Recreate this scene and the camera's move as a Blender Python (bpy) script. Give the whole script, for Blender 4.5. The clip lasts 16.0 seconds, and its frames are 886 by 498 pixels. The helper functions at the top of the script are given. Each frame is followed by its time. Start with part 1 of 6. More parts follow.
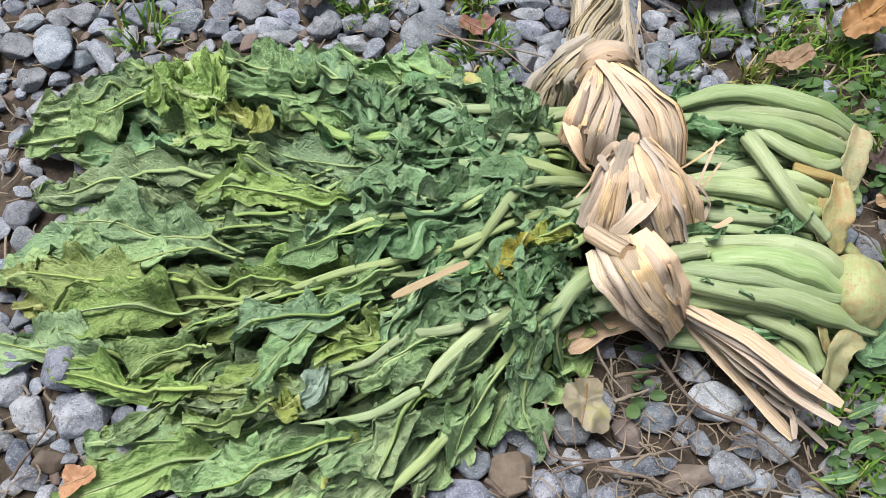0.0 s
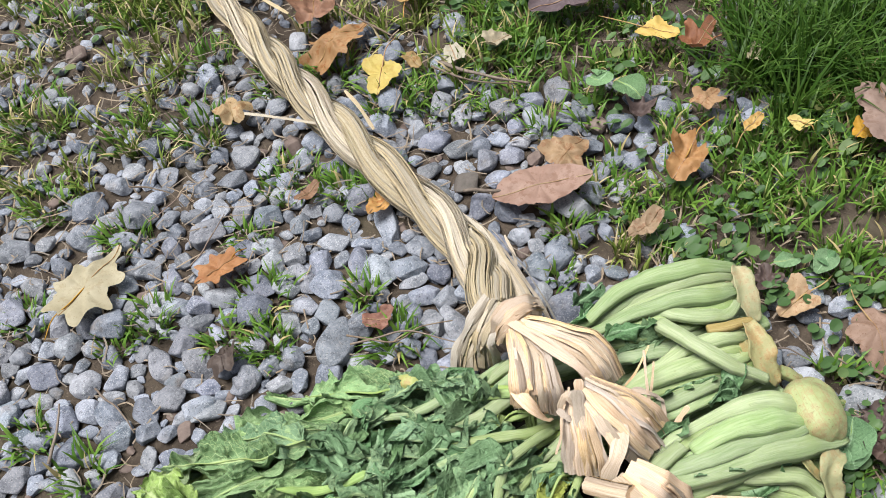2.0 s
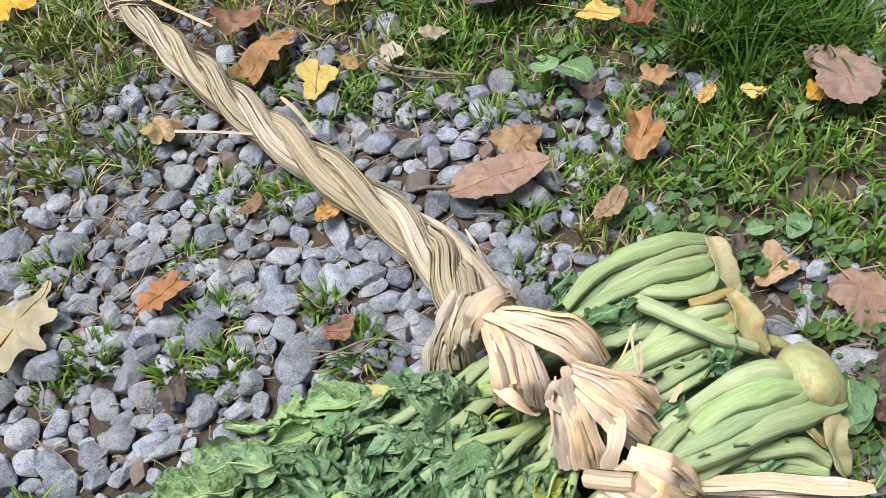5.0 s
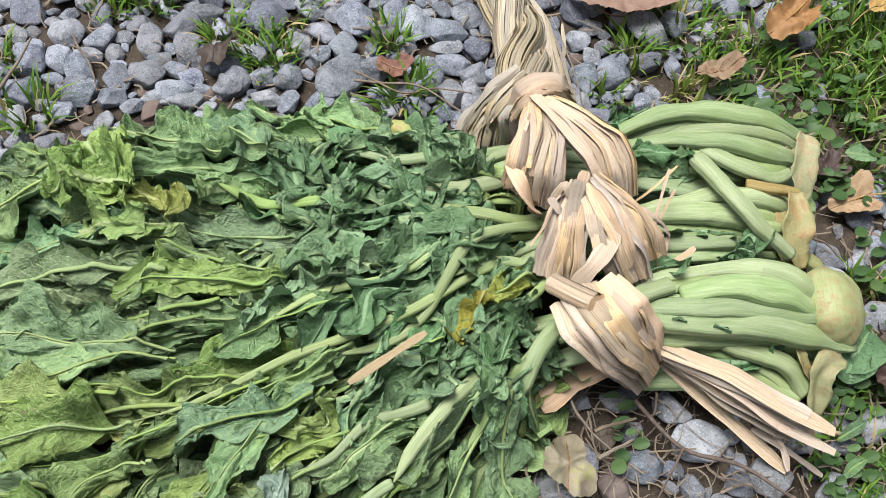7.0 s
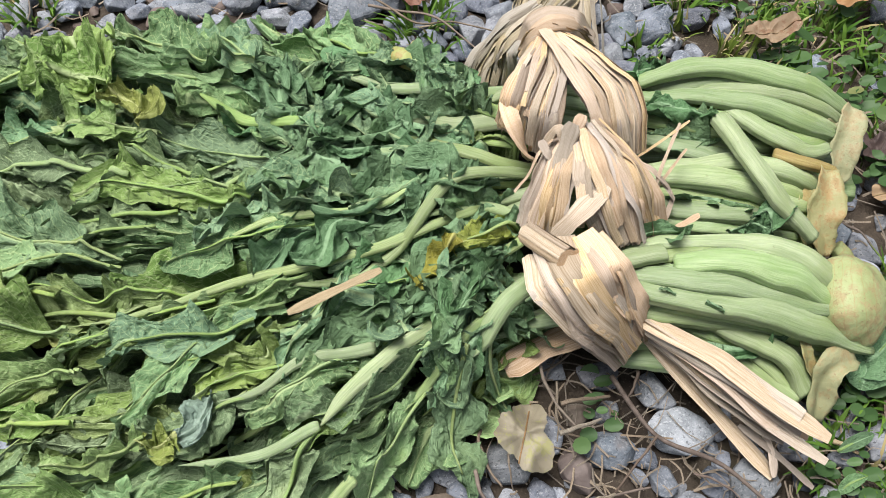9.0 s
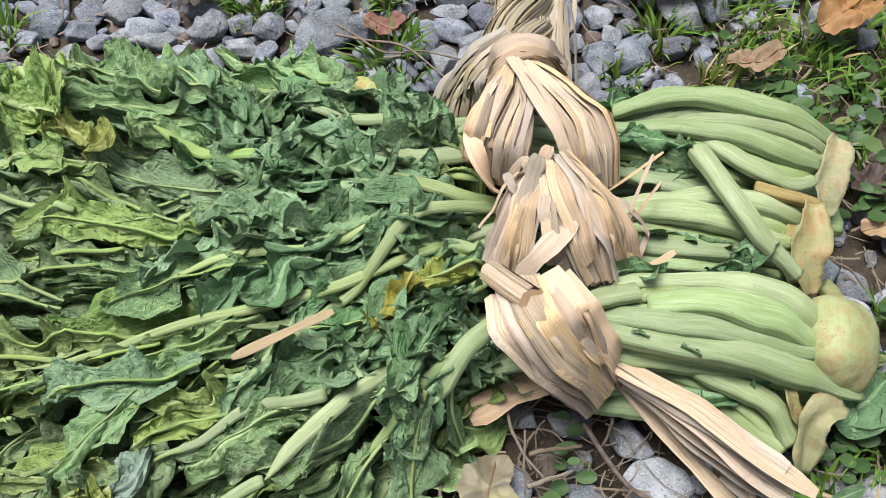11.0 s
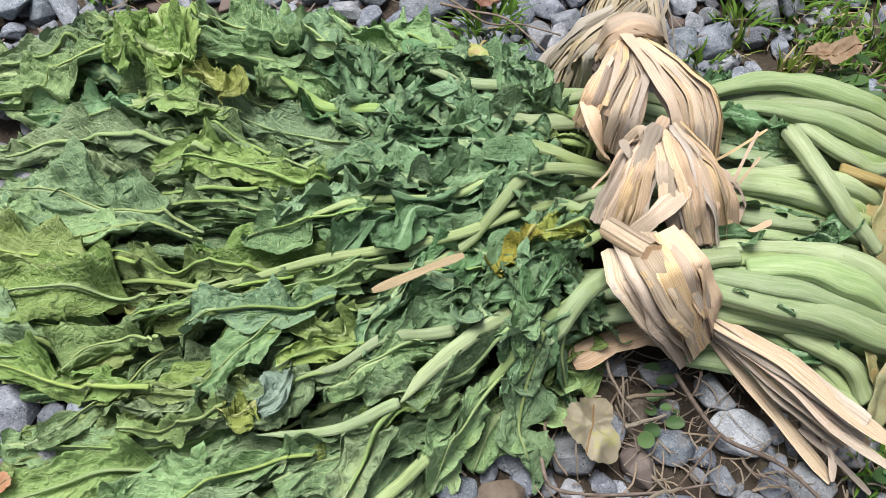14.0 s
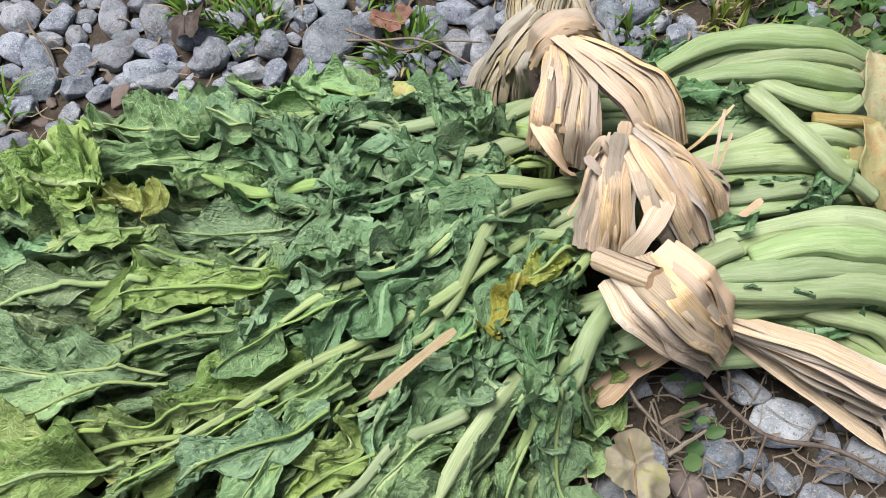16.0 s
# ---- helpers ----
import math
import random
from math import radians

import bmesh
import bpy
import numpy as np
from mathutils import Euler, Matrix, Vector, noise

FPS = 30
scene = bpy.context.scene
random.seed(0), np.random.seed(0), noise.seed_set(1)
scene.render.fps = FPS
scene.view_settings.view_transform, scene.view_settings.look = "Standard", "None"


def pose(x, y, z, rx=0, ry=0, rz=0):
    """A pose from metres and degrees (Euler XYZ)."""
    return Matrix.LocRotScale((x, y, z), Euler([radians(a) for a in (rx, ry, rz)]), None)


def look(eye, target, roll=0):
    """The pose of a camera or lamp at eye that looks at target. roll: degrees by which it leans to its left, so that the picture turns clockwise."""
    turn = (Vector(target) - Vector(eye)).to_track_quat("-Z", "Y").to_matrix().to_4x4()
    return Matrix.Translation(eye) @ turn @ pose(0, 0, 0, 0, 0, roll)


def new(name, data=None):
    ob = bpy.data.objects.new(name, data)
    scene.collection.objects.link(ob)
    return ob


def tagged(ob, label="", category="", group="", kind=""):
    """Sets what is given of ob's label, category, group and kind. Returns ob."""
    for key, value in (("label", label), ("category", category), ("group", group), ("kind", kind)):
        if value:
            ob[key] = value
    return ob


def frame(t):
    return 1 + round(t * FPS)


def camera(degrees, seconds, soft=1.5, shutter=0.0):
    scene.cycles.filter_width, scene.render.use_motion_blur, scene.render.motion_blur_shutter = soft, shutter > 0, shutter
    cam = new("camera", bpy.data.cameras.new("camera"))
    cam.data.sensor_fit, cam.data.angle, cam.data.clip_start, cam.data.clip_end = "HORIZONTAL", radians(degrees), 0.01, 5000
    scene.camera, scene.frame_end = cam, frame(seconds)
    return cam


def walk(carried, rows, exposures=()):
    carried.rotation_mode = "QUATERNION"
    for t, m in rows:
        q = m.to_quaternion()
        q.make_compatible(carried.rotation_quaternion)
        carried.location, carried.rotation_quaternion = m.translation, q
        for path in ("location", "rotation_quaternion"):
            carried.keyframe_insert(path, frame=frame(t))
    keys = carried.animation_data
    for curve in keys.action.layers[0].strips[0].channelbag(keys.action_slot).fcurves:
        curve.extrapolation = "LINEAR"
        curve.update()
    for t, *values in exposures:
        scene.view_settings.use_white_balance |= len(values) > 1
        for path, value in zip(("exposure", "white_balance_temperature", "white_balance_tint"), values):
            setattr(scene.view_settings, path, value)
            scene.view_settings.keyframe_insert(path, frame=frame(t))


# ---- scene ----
cam = camera(53.8, 16.0, soft=0.6)
PATH = [
    (0, (-0.018, 0.006, 0.822), (0.012, 0.984, -0.922), 1.0),
    (0.5, (-0.023, 0.025, 0.882), (0.007, 0.998, -0.865), -3.8),
    (1, (-0.025, 0.059, 0.926), (0.046, 1.053, -0.808), -7.5),
    (1.5, (-0.034, 0.097, 0.964), (0.148, 1.132, -0.738), -10.4),
    (2, (-0.045, 0.142, 0.978), (0.306, 1.283, -0.627), -12.6),
    (2.5, (-0.056, 0.169, 0.983), (0.368, 1.338, -0.584), -13.1),
    (3, (-0.066, 0.167, 0.996), (0.431, 1.385, -0.511), -11.9),
    (3.2, (-0.065, 0.157, 1.0), (0.446, 1.388, -0.491), -11.9),
    (5.3, (-0.074, 0.167, 0.884), (0.419, 1.25, -0.724), -11.8),
    (5.5, (-0.063, 0.148, 0.872), (0.39, 1.218, -0.756), -10.5),
    (6, (-0.056, 0.117, 0.84), (0.311, 1.133, -0.843), -5.3),
    (6.5, (-0.04, 0.098, 0.816), (0.246, 1.089, -0.898), -1.2),
    (7, (-0.036, 0.082, 0.787), (0.172, 1.069, -0.939), 2.8),
    (7.5, (-0.017, 0.077, 0.757), (0.163, 1.055, -0.979), 5.5),
    (8, (-0.031, 0.07, 0.741), (0.111, 1.036, -1.004), 5.9),
    (8.5, (0.01, 0.062, 0.745), (0.099, 1.025, -1.005), 3.7),
    (9, (0.058, 0.077, 0.712), (0.078, 1.042, -1.04), 0.1),
    (9.5, (0.08, 0.1, 0.679), (0.081, 1.079, -1.065), -1.0),
    (9.7, (0.089, 0.107, 0.672), (0.075, 1.099, -1.064), -1.8),
    (11.8, (0.092, 0.08, 0.683), (0.13, 1.116, -1.027), 0.9),
    (12, (0.087, 0.073, 0.685), (0.128, 1.106, -1.027), 1.2),
    (12.5, (0.06, 0.065, 0.693), (0.102, 1.09, -1.024), 1.9),
    (13, (0.029, 0.061, 0.697), (0.084, 1.076, -1.025), 3.7),
    (13.5, (0.009, 0.05, 0.709), (0.064, 1.06, -1.017), 4.3),
    (14, (-0.016, 0.048, 0.711), (0.033, 1.05, -1.019), 4.9),
    (14.5, (-0.054, 0.047, 0.714), (-0.015, 1.044, -1.02), 5.8),
    (15, (-0.079, 0.06, 0.708), (-0.025, 1.043, -1.032), 7.2),
    (15.5, (-0.06, 0.091, 0.699), (0.034, 1.052, -1.053), 4.6),
    (16, (-0.024, 0.154, 0.696), (0.123, 1.068, -1.077), -4.8),
]
walk(cam, [(t, look(eye, target, roll)) for t, eye, target, roll in PATH],
     exposures=[(0, 0.88), (1, 0.91), (2, 0.98), (3.2, 1.05), (5.3, 0.94), (6, 0.90), (7, 0.86), (9, 0.87), (16, 0.85)])

# overcast autumn daylight: a bright even sky and a very soft sun
world = bpy.data.worlds.new("sky")
scene.world = world
world.use_nodes = True
sky = world.node_tree.nodes.new("ShaderNodeTexSky")
sky.sky_type = "NISHITA"
sky.sun_disc = False
sky.sun_elevation = radians(74)
sky.sun_rotation = radians(-50)
sky.air_density, sky.dust_density, sky.ozone_density = 1.0, 3.0, 1.0
background = world.node_tree.nodes["Background"]
background.inputs["Strength"].default_value = 0.082
cloud = world.node_tree.nodes.new("ShaderNodeHueSaturation")  # a veil of cloud takes most of the blue out
cloud.inputs["Saturation"].default_value = 0.40
world.node_tree.links.new(sky.outputs["Color"], cloud.inputs["Color"])
world.node_tree.links.new(cloud.outputs["Color"], background.inputs["Color"])
sun = new("sun", bpy.data.lights.new("sun", "SUN"))
sun.data.energy, sun.data.angle, sun.data.color = 3.8, radians(32), (1.0, 0.97, 0.935)
sun.matrix_world = look((-0.6, 0.36, 2.4), (0, 0, 0))

# ---- materials ----
def material(name, rough=0.6, spec=0.35):
    m = bpy.data.materials.new(name)
    m.use_nodes = True
    b = m.node_tree.nodes["Principled BSDF"]
    b.inputs["Roughness"].default_value = rough
    b.inputs["Specular IOR Level"].default_value = spec
    return m, m.node_tree, b


def node(tree, kind, **inputs):
    n = tree.nodes.new(kind)
    for key, value in inputs.items():
        sock = n.inputs[key.replace("_", " ")]
        if isinstance(value, bpy.types.NodeSocket):
            tree.links.new(value, sock)
        else:
            sock.default_value = value
    return n


def noise_of(tree, coord, scale, detail=4.0, rough=0.6, distort=0.0):
    return node(tree, "ShaderNodeTexNoise", Vector=coord, Scale=scale, Detail=detail, Roughness=rough, Distortion=distort).outputs["Fac"]


def ramp(tree, fac, stops, interp="LINEAR"):
    n = tree.nodes.new("ShaderNodeValToRGB")
    n.color_ramp.interpolation = interp
    e = n.color_ramp.elements
    while len(e) < len(stops):
        e.new(0.5)
    for el, (at, col) in zip(e, stops):
        el.position, el.color = at, (*col, 1.0) if len(col) == 3 else col
    tree.links.new(fac, n.inputs["Fac"])
    return n.outputs["Color"]


def grey(tree, fac, a, b, low=0.0, high=1.0):
    n = tree.nodes.new("ShaderNodeMapRange")
    n.interpolation_type = "SMOOTHSTEP"
    tree.links.new(fac, n.inputs["Value"])
    for key, value in (("From Min", a), ("From Max", b), ("To Min", low), ("To Max", high)):
        n.inputs[key].default_value = value
    return n.outputs["Result"]


def calc(tree, op, a, b=0.0):
    n = tree.nodes.new("ShaderNodeMath")
    n.operation = op
    for k, value in enumerate((a, b)):
        if isinstance(value, bpy.types.NodeSocket):
            tree.links.new(value, n.inputs[k])
        else:
            n.inputs[k].default_value = value
    return n.outputs[0]


def mix(tree, fac, a, b, blend="MIX"):
    n = tree.nodes.new("ShaderNodeMix")
    n.data_type, n.blend_type = "RGBA", blend
    for key, value in ((0, fac), (6, a), (7, b)):
        if isinstance(value, bpy.types.NodeSocket):
            tree.links.new(value, n.inputs[key])
        else:
            n.inputs[key].default_value = (*value, 1.0) if isinstance(value, tuple) else value
    return n.outputs[2]


def bump(tree, b, height, strength, distance):
    n = node(tree, "ShaderNodeBump", Height=height, Strength=strength, Distance=distance)
    if b.inputs["Normal"].is_linked:
        tree.links.new(b.inputs["Normal"].links[0].from_socket, n.inputs["Normal"])
    tree.links.new(n.outputs["Normal"], b.inputs["Normal"])


def thin(tree, b, colour, share):
    """Lets light through a leaf."""
    t = node(tree, "ShaderNodeBsdfTranslucent", Color=colour)
    s = tree.nodes.new("ShaderNodeMixShader")
    s.inputs[0].default_value = share
    tree.links.new(b.outputs[0], s.inputs[1])
    tree.links.new(t.outputs[0], s.inputs[2])
    tree.links.new(s.outputs[0], tree.nodes["Material Output"].inputs["Surface"])


def coords(tree, which="Object"):
    return tree.nodes.new("ShaderNodeTexCoord").outputs[which]


def varied(tree, colour, hue=0.02, sat=0.2, val=0.25):
    """Colour shifted a little from object to object."""
    rnd = tree.nodes.new("ShaderNodeObjectInfo").outputs["Random"]
    second = calc(tree, "FRACT", calc(tree, "MULTIPLY", rnd, 17.3))
    third = calc(tree, "FRACT", calc(tree, "MULTIPLY", rnd, 53.7))
    n = node(tree, "ShaderNodeHueSaturation", Color=colour, Hue=grey(tree, rnd, 0, 1, 0.5 - hue, 0.5 + hue),
             Saturation=grey(tree, second, 0, 1, 1 - sat, 1 + sat), Value=grey(tree, third, 0, 1, 1 - val, 1 + val))
    return n.outputs["Color"]


def wilted_material(name, dark, light, tint, vein, veins=1.0, rough=0.5):
    m, t, b = material(name, rough + 0.08, 0.14)
    c = coords(t)
    uv = node(t, "ShaderNodeSeparateXYZ", Vector=coords(t, "UV"))
    u, v = uv.outputs[0], calc(t, "ABSOLUTE", calc(t, "SUBTRACT", uv.outputs[1], 0.5))
    wob = noise_of(t, c, 45, 3)
    base = ramp(t, noise_of(t, c, 14, 5, 0.65), [(0.28, dark), (0.66, light)])
    base = mix(t, grey(t, noise_of(t, c, 9, 3, 0.6, 0.6), 0.56, 0.72), base, tint)
    base = mix(t, grey(t, noise_of(t, c, 190, 4, 0.7), 0.45, 0.62, 0.0, 0.38), base, light)
    base = mix(t, grey(t, noise_of(t, c, 120, 4, 0.7), 0.55, 0.66, 0.0, 0.35), base, dark)
    base = varied(t, base, 0.014, 0.08, 0.20)
    side = calc(t, "SUBTRACT", calc(t, "MULTIPLY", u, 11.0), calc(t, "MULTIPLY", v, 9.0))
    side = calc(t, "ADD", side, calc(t, "MULTIPLY", wob, 1.1))
    side = calc(t, "ABSOLUTE", calc(t, "SUBTRACT", calc(t, "FRACT", side), 0.5))
    lines = grey(t, side, 0.06, 0.0, 0.0, 0.75 * veins)
    net = node(t, "ShaderNodeTexVoronoi", Vector=c, Scale=130.0)
    net.feature = "DISTANCE_TO_EDGE"
    netline = grey(t, net.outputs["Distance"], 0.06, 0.0, 0.0, 0.42 * veins)
    rib = grey(t, v, 0.05, 0.02, 0.0, 0.9)
    mask = calc(t, "MAXIMUM", calc(t, "MAXIMUM", lines, netline), rib)
    base = mix(t, mask, base, vein)
    t.links.new(base, b.inputs["Base Color"])
    crinkle = node(t, "ShaderNodeTexVoronoi", Vector=c, Scale=95.0)
    crinkle.feature = "DISTANCE_TO_EDGE"
    along = node(t, "ShaderNodeMapping", Vector=coords(t, "UV"))
    along.inputs["Scale"].default_value = (5.0, 13.0, 1.0)
    pleat = calc(t, "ABSOLUTE", calc(t, "SUBTRACT", noise_of(t, along.outputs[0], 1.6, 3, 0.55, 0.9), 0.5))
    bump(t, b, pleat, 0.7, 0.006)
    ridged = calc(t, "ABSOLUTE", calc(t, "SUBTRACT", noise_of(t, c, 75, 4, 0.55, 0.9), 0.5))
    bump(t, b, ridged, 0.8, 0.007)
    bump(t, b, crinkle.outputs["Distance"], 0.5, 0.0035)
    bump(t, b, noise_of(t, c, 420, 2, 0.5), 0.3, 0.0005)
    bump(t, b, calc(t, "SUBTRACT", 1.0, mask), 0.45, 0.0006)
    thin(t, b, base, 0.10)
    return m


LEAF = {
    "green": wilted_material("wilted_green", (0.089, 0.160, 0.063), (0.226, 0.340, 0.163), (0.243, 0.333, 0.135), (0.362, 0.455, 0.224)),
    "blue": wilted_material("wilted_blue_green", (0.084, 0.162, 0.083), (0.198, 0.303, 0.175), (0.210, 0.304, 0.141), (0.319, 0.417, 0.216)),
    "dark": wilted_material("wilted_dark_green", (0.063, 0.130, 0.056), (0.169, 0.282, 0.141), (0.175, 0.276, 0.121), (0.242, 0.369, 0.212), 0.5, 0.42),
    "lime": wilted_material("wilted_lime_green", (0.111, 0.186, 0.051), (0.225, 0.309, 0.107), (0.249, 0.310, 0.099), (0.339, 0.414, 0.204)),
    "pale": wilted_material("wilted_pale_green", (0.099, 0.160, 0.075), (0.224, 0.313, 0.160), (0.243, 0.313, 0.135), (0.330, 0.414, 0.240)),
    "yellow": wilted_material("wilted_yellow", (0.156, 0.211, 0.051), (0.284, 0.333, 0.102), (0.183, 0.247, 0.074), (0.400, 0.428, 0.187), 0.8),
    "ochre": wilted_material("wilted_ochre", (0.147, 0.127, 0.029), (0.322, 0.287, 0.069), (0.102, 0.096, 0.024), (0.372, 0.357, 0.126), 0.8),
    "silver": wilted_material("wilted_silver", (0.132, 0.196, 0.149), (0.221, 0.295, 0.247), (0.201, 0.282, 0.190), (0.263, 0.345, 0.277), 0.5),
}


def stalk_material(name, low, high, tint, rough=0.42):
    m, t, b = material(name, rough + 0.08, 0.2)
    c = coords(t)
    uv = coords(t, "UV")
    stretch = node(t, "ShaderNodeMapping", Vector=uv)
    stretch.inputs["Scale"].default_value = (0.8, 9.0, 1.0)
    streak = noise_of(t, stretch.outputs[0], 3.0, 5, 0.7)
    base = ramp(t, streak, [(0.33, low), (0.60, high)])
    base = mix(t, grey(t, noise_of(t, c, 22, 3), 0.50, 0.72, 0.0, 0.8), base, tint)
    broad = node(t, "ShaderNodeMapping", Vector=uv)
    broad.inputs["Scale"].default_value = (0.35, 2.2, 1.0)
    base = mix(t, grey(t, noise_of(t, broad.outputs[0], 3.0, 3, 0.6), 0.42, 0.62, 0.0, 0.6), base, low)
    base = mix(t, grey(t, noise_of(t, c, 140, 4), 0.66, 0.75, 0.0, 0.5), base, (0.138, 0.132, 0.055))
    base = varied(t, base, 0.010, 0.12, 0.14)
    t.links.new(base, b.inputs["Base Color"])
    b.inputs["Subsurface Weight"].default_value = 0.15
    b.inputs["Subsurface Radius"].default_value = (0.004, 0.006, 0.002)
    groove = node(t, "ShaderNodeMapping", Vector=uv)
    groove.inputs["Scale"].default_value = (0.5, 34.0, 1.0)
    fine = noise_of(t, groove.outputs[0], 2.0, 3, 0.6)
    bump(t, b, streak, 0.6, 0.0009)
    bump(t, b, fine, 0.5, 0.0007)
    bump(t, b, noise_of(t, c, 300, 2), 0.3, 0.0004)
    return m


STALK = stalk_material("pale_stalk", (0.165, 0.229, 0.097), (0.280, 0.339, 0.188), (0.213, 0.271, 0.114))
RIB = stalk_material("leaf_rib", (0.161, 0.239, 0.080), (0.281, 0.366, 0.152), (0.229, 0.306, 0.098))


def crown_material(name, low, high, scar=0.75):
    m, t, b = material(name, 0.6, 0.3)
    c = coords(t)
    base = ramp(t, noise_of(t, c, 40, 5, 0.65), [(0.32, low), (0.66, high)])
    base = mix(t, grey(t, noise_of(t, c, 70, 6, 0.8), 0.45, 0.60, 0.0, scar), base, (0.231, 0.154, 0.072))
    base = mix(t, grey(t, noise_of(t, c, 300, 3, 0.7), 0.60, 0.72, 0.0, 0.6), base, (0.121, 0.072, 0.033))
    u = node(t, "ShaderNodeSeparateXYZ", Vector=coords(t, "UV")).outputs[0]
    ring = calc(t, "ADD", calc(t, "MULTIPLY", u, 16.0), calc(t, "MULTIPLY", noise_of(t, c, 35, 3), 1.6))
    ring = calc(t, "ABSOLUTE", calc(t, "SUBTRACT", calc(t, "FRACT", ring), 0.5))
    base = mix(t, grey(t, ring, 0.10, 0.0, 0.0, 0.45 if scar > 0.7 else 0.0), base, (0.220, 0.138, 0.055))
    t.links.new(varied(t, base, 0.01, 0.12, 0.12), b.inputs["Base Color"])
    bump(t, b, noise_of(t, c, 120, 5, 0.65), 0.7, 0.002)
    return m


CROWN = crown_material("crown_skin", (0.196, 0.225, 0.081), (0.265, 0.291, 0.129))
PAPER = crown_material("papery_leaf_base", (0.175, 0.175, 0.081), (0.249, 0.245, 0.133), 0.69)
DRYSTALK = stalk_material("dry_stalk", (0.220, 0.165, 0.066), (0.330, 0.275, 0.132), (0.187, 0.121, 0.044), 0.6)


def straw_material(name, low, high, tint):
    m, t, b = material(name, 0.6, 0.16)
    uv = coords(t, "UV")
    stretch = node(t, "ShaderNodeMapping", Vector=uv)
    stretch.inputs["Scale"].default_value = (1.0, 9.0, 1.0)
    island = t.nodes.new("ShaderNodeNewGeometry").outputs["Random Per Island"]
    shift = node(t, "ShaderNodeCombineXYZ", X=calc(t, "MULTIPLY", island, 31.0), Y=calc(t, "MULTIPLY", island, 47.0))
    moved = t.nodes.new("ShaderNodeVectorMath")
    t.links.new(stretch.outputs[0], moved.inputs[0])
    t.links.new(shift.outputs[0], moved.inputs[1])
    streak = noise_of(t, moved.outputs[0], 3.2, 5, 0.65)
    base = ramp(t, streak, [(0.37, low), (0.56, high)])
    own = t.nodes.new("ShaderNodeObjectInfo").outputs["Random"]
    island = calc(t, "FRACT", calc(t, "ADD", island, own))
    base = mix(t, grey(t, island, 0.55, 1.0, 0.0, 0.6), base, tint)
    c = coords(t)
    fine = node(t, "ShaderNodeMapping", Vector=moved.outputs[0])
    fine.inputs["Scale"].default_value = (0.5, 2.6, 1.0)
    fibre = noise_of(t, fine.outputs[0], 4.0, 3, 0.6)
    base = mix(t, grey(t, fibre, 0.50, 0.64, 0.0, 0.75), base, low)
    base = mix(t, grey(t, noise_of(t, c, 60, 4), 0.60, 0.74, 0.0, 0.3), base, (0.220, 0.132, 0.060))
    bump(t, b, fibre, 0.7, 0.0006)
    second = calc(t, "FRACT", calc(t, "MULTIPLY", island, 13.7))
    n = node(t, "ShaderNodeHueSaturation", Color=base, Saturation=grey(t, second, 0, 1, 0.8, 1.15), Value=grey(t, second, 0, 1, 0.78, 1.14))
    base = varied(t, n.outputs["Color"], 0.006, 0.16, 0.15)
    t.links.new(base, b.inputs["Base Color"])
    bump(t, b, streak, 0.6, 0.00035)
    thin(t, b, base, 0.1)
    return m


STRAW = straw_material("straw", (0.372, 0.260, 0.156), (0.586, 0.472, 0.357), (0.561, 0.465, 0.380))
ROPE = straw_material("rope_straw", (0.284, 0.225, 0.144), (0.493, 0.434, 0.340), (0.458, 0.425, 0.346))
DULLSTRAW = straw_material("weathered_straw", (0.127, 0.093, 0.063), (0.312, 0.261, 0.193), (0.186, 0.142, 0.100))


DULLSTRAW_LIGHT = straw_material("tan_straw", (0.220, 0.165, 0.099), (0.374, 0.303, 0.209), (0.308, 0.242, 0.160))


def stone_material(name, joined=False):
    m, t, b = material(name, 0.75, 0.2)
    c = t.nodes.new("ShaderNodeNewGeometry").outputs["Position"]
    base = ramp(t, noise_of(t, c, 38, 5, 0.7), [(0.34, (0.075, 0.086, 0.105)), (0.64, (0.214, 0.228, 0.261))])
    base = mix(t, grey(t, noise_of(t, c, 420, 2, 0.7), 0.52, 0.66, 0.0, 0.6), base, (0.299, 0.307, 0.322))
    base = mix(t, grey(t, noise_of(t, c, 330, 2, 0.7), 0.58, 0.70, 0.0, 0.75), base, (0.040, 0.042, 0.050))
    base = mix(t, grey(t, noise_of(t, c, 16, 4), 0.60, 0.78, 0.0, 0.55), base, (0.156, 0.120, 0.083))
    if joined:  # stones in one mesh differ from island to island
        island = t.nodes.new("ShaderNodeNewGeometry").outputs["Random Per Island"]
        second = calc(t, "FRACT", calc(t, "MULTIPLY", island, 17.3))
        base = node(t, "ShaderNodeHueSaturation", Color=base, Saturation=grey(t, second, 0, 1, 0.65, 1.35), Value=grey(t, island, 0, 1, 0.72, 1.25)).outputs["Color"]
    else:
        base = varied(t, base, 0.02, 0.35, 0.25)
    t.links.new(base, b.inputs["Base Color"])
    bump(t, b, noise_of(t, c, 90, 5, 0.65), 0.7, 0.004)
    bump(t, b, noise_of(t, c, 600, 2, 0.6), 0.5, 0.0006)
    return m


STONE = stone_material("blue_grey_granite")
STONE_REST = stone_material("blue_grey_gravel", True)


def brown_stone_material():
    m, t, b = material("brown_pebble", 0.7, 0.3)
    c = t.nodes.new("ShaderNodeNewGeometry").outputs["Position"]
    base = ramp(t, noise_of(t, c, 45, 5, 0.7), [(0.3, (0.072, 0.055, 0.047)), (0.7, (0.149, 0.121, 0.105))])
    t.links.new(varied(t, base, 0.02, 0.3, 0.3), b.inputs["Base Color"])
    bump(t, b, noise_of(t, c, 90, 6, 0.7), 0.5, 0.003)
    return m


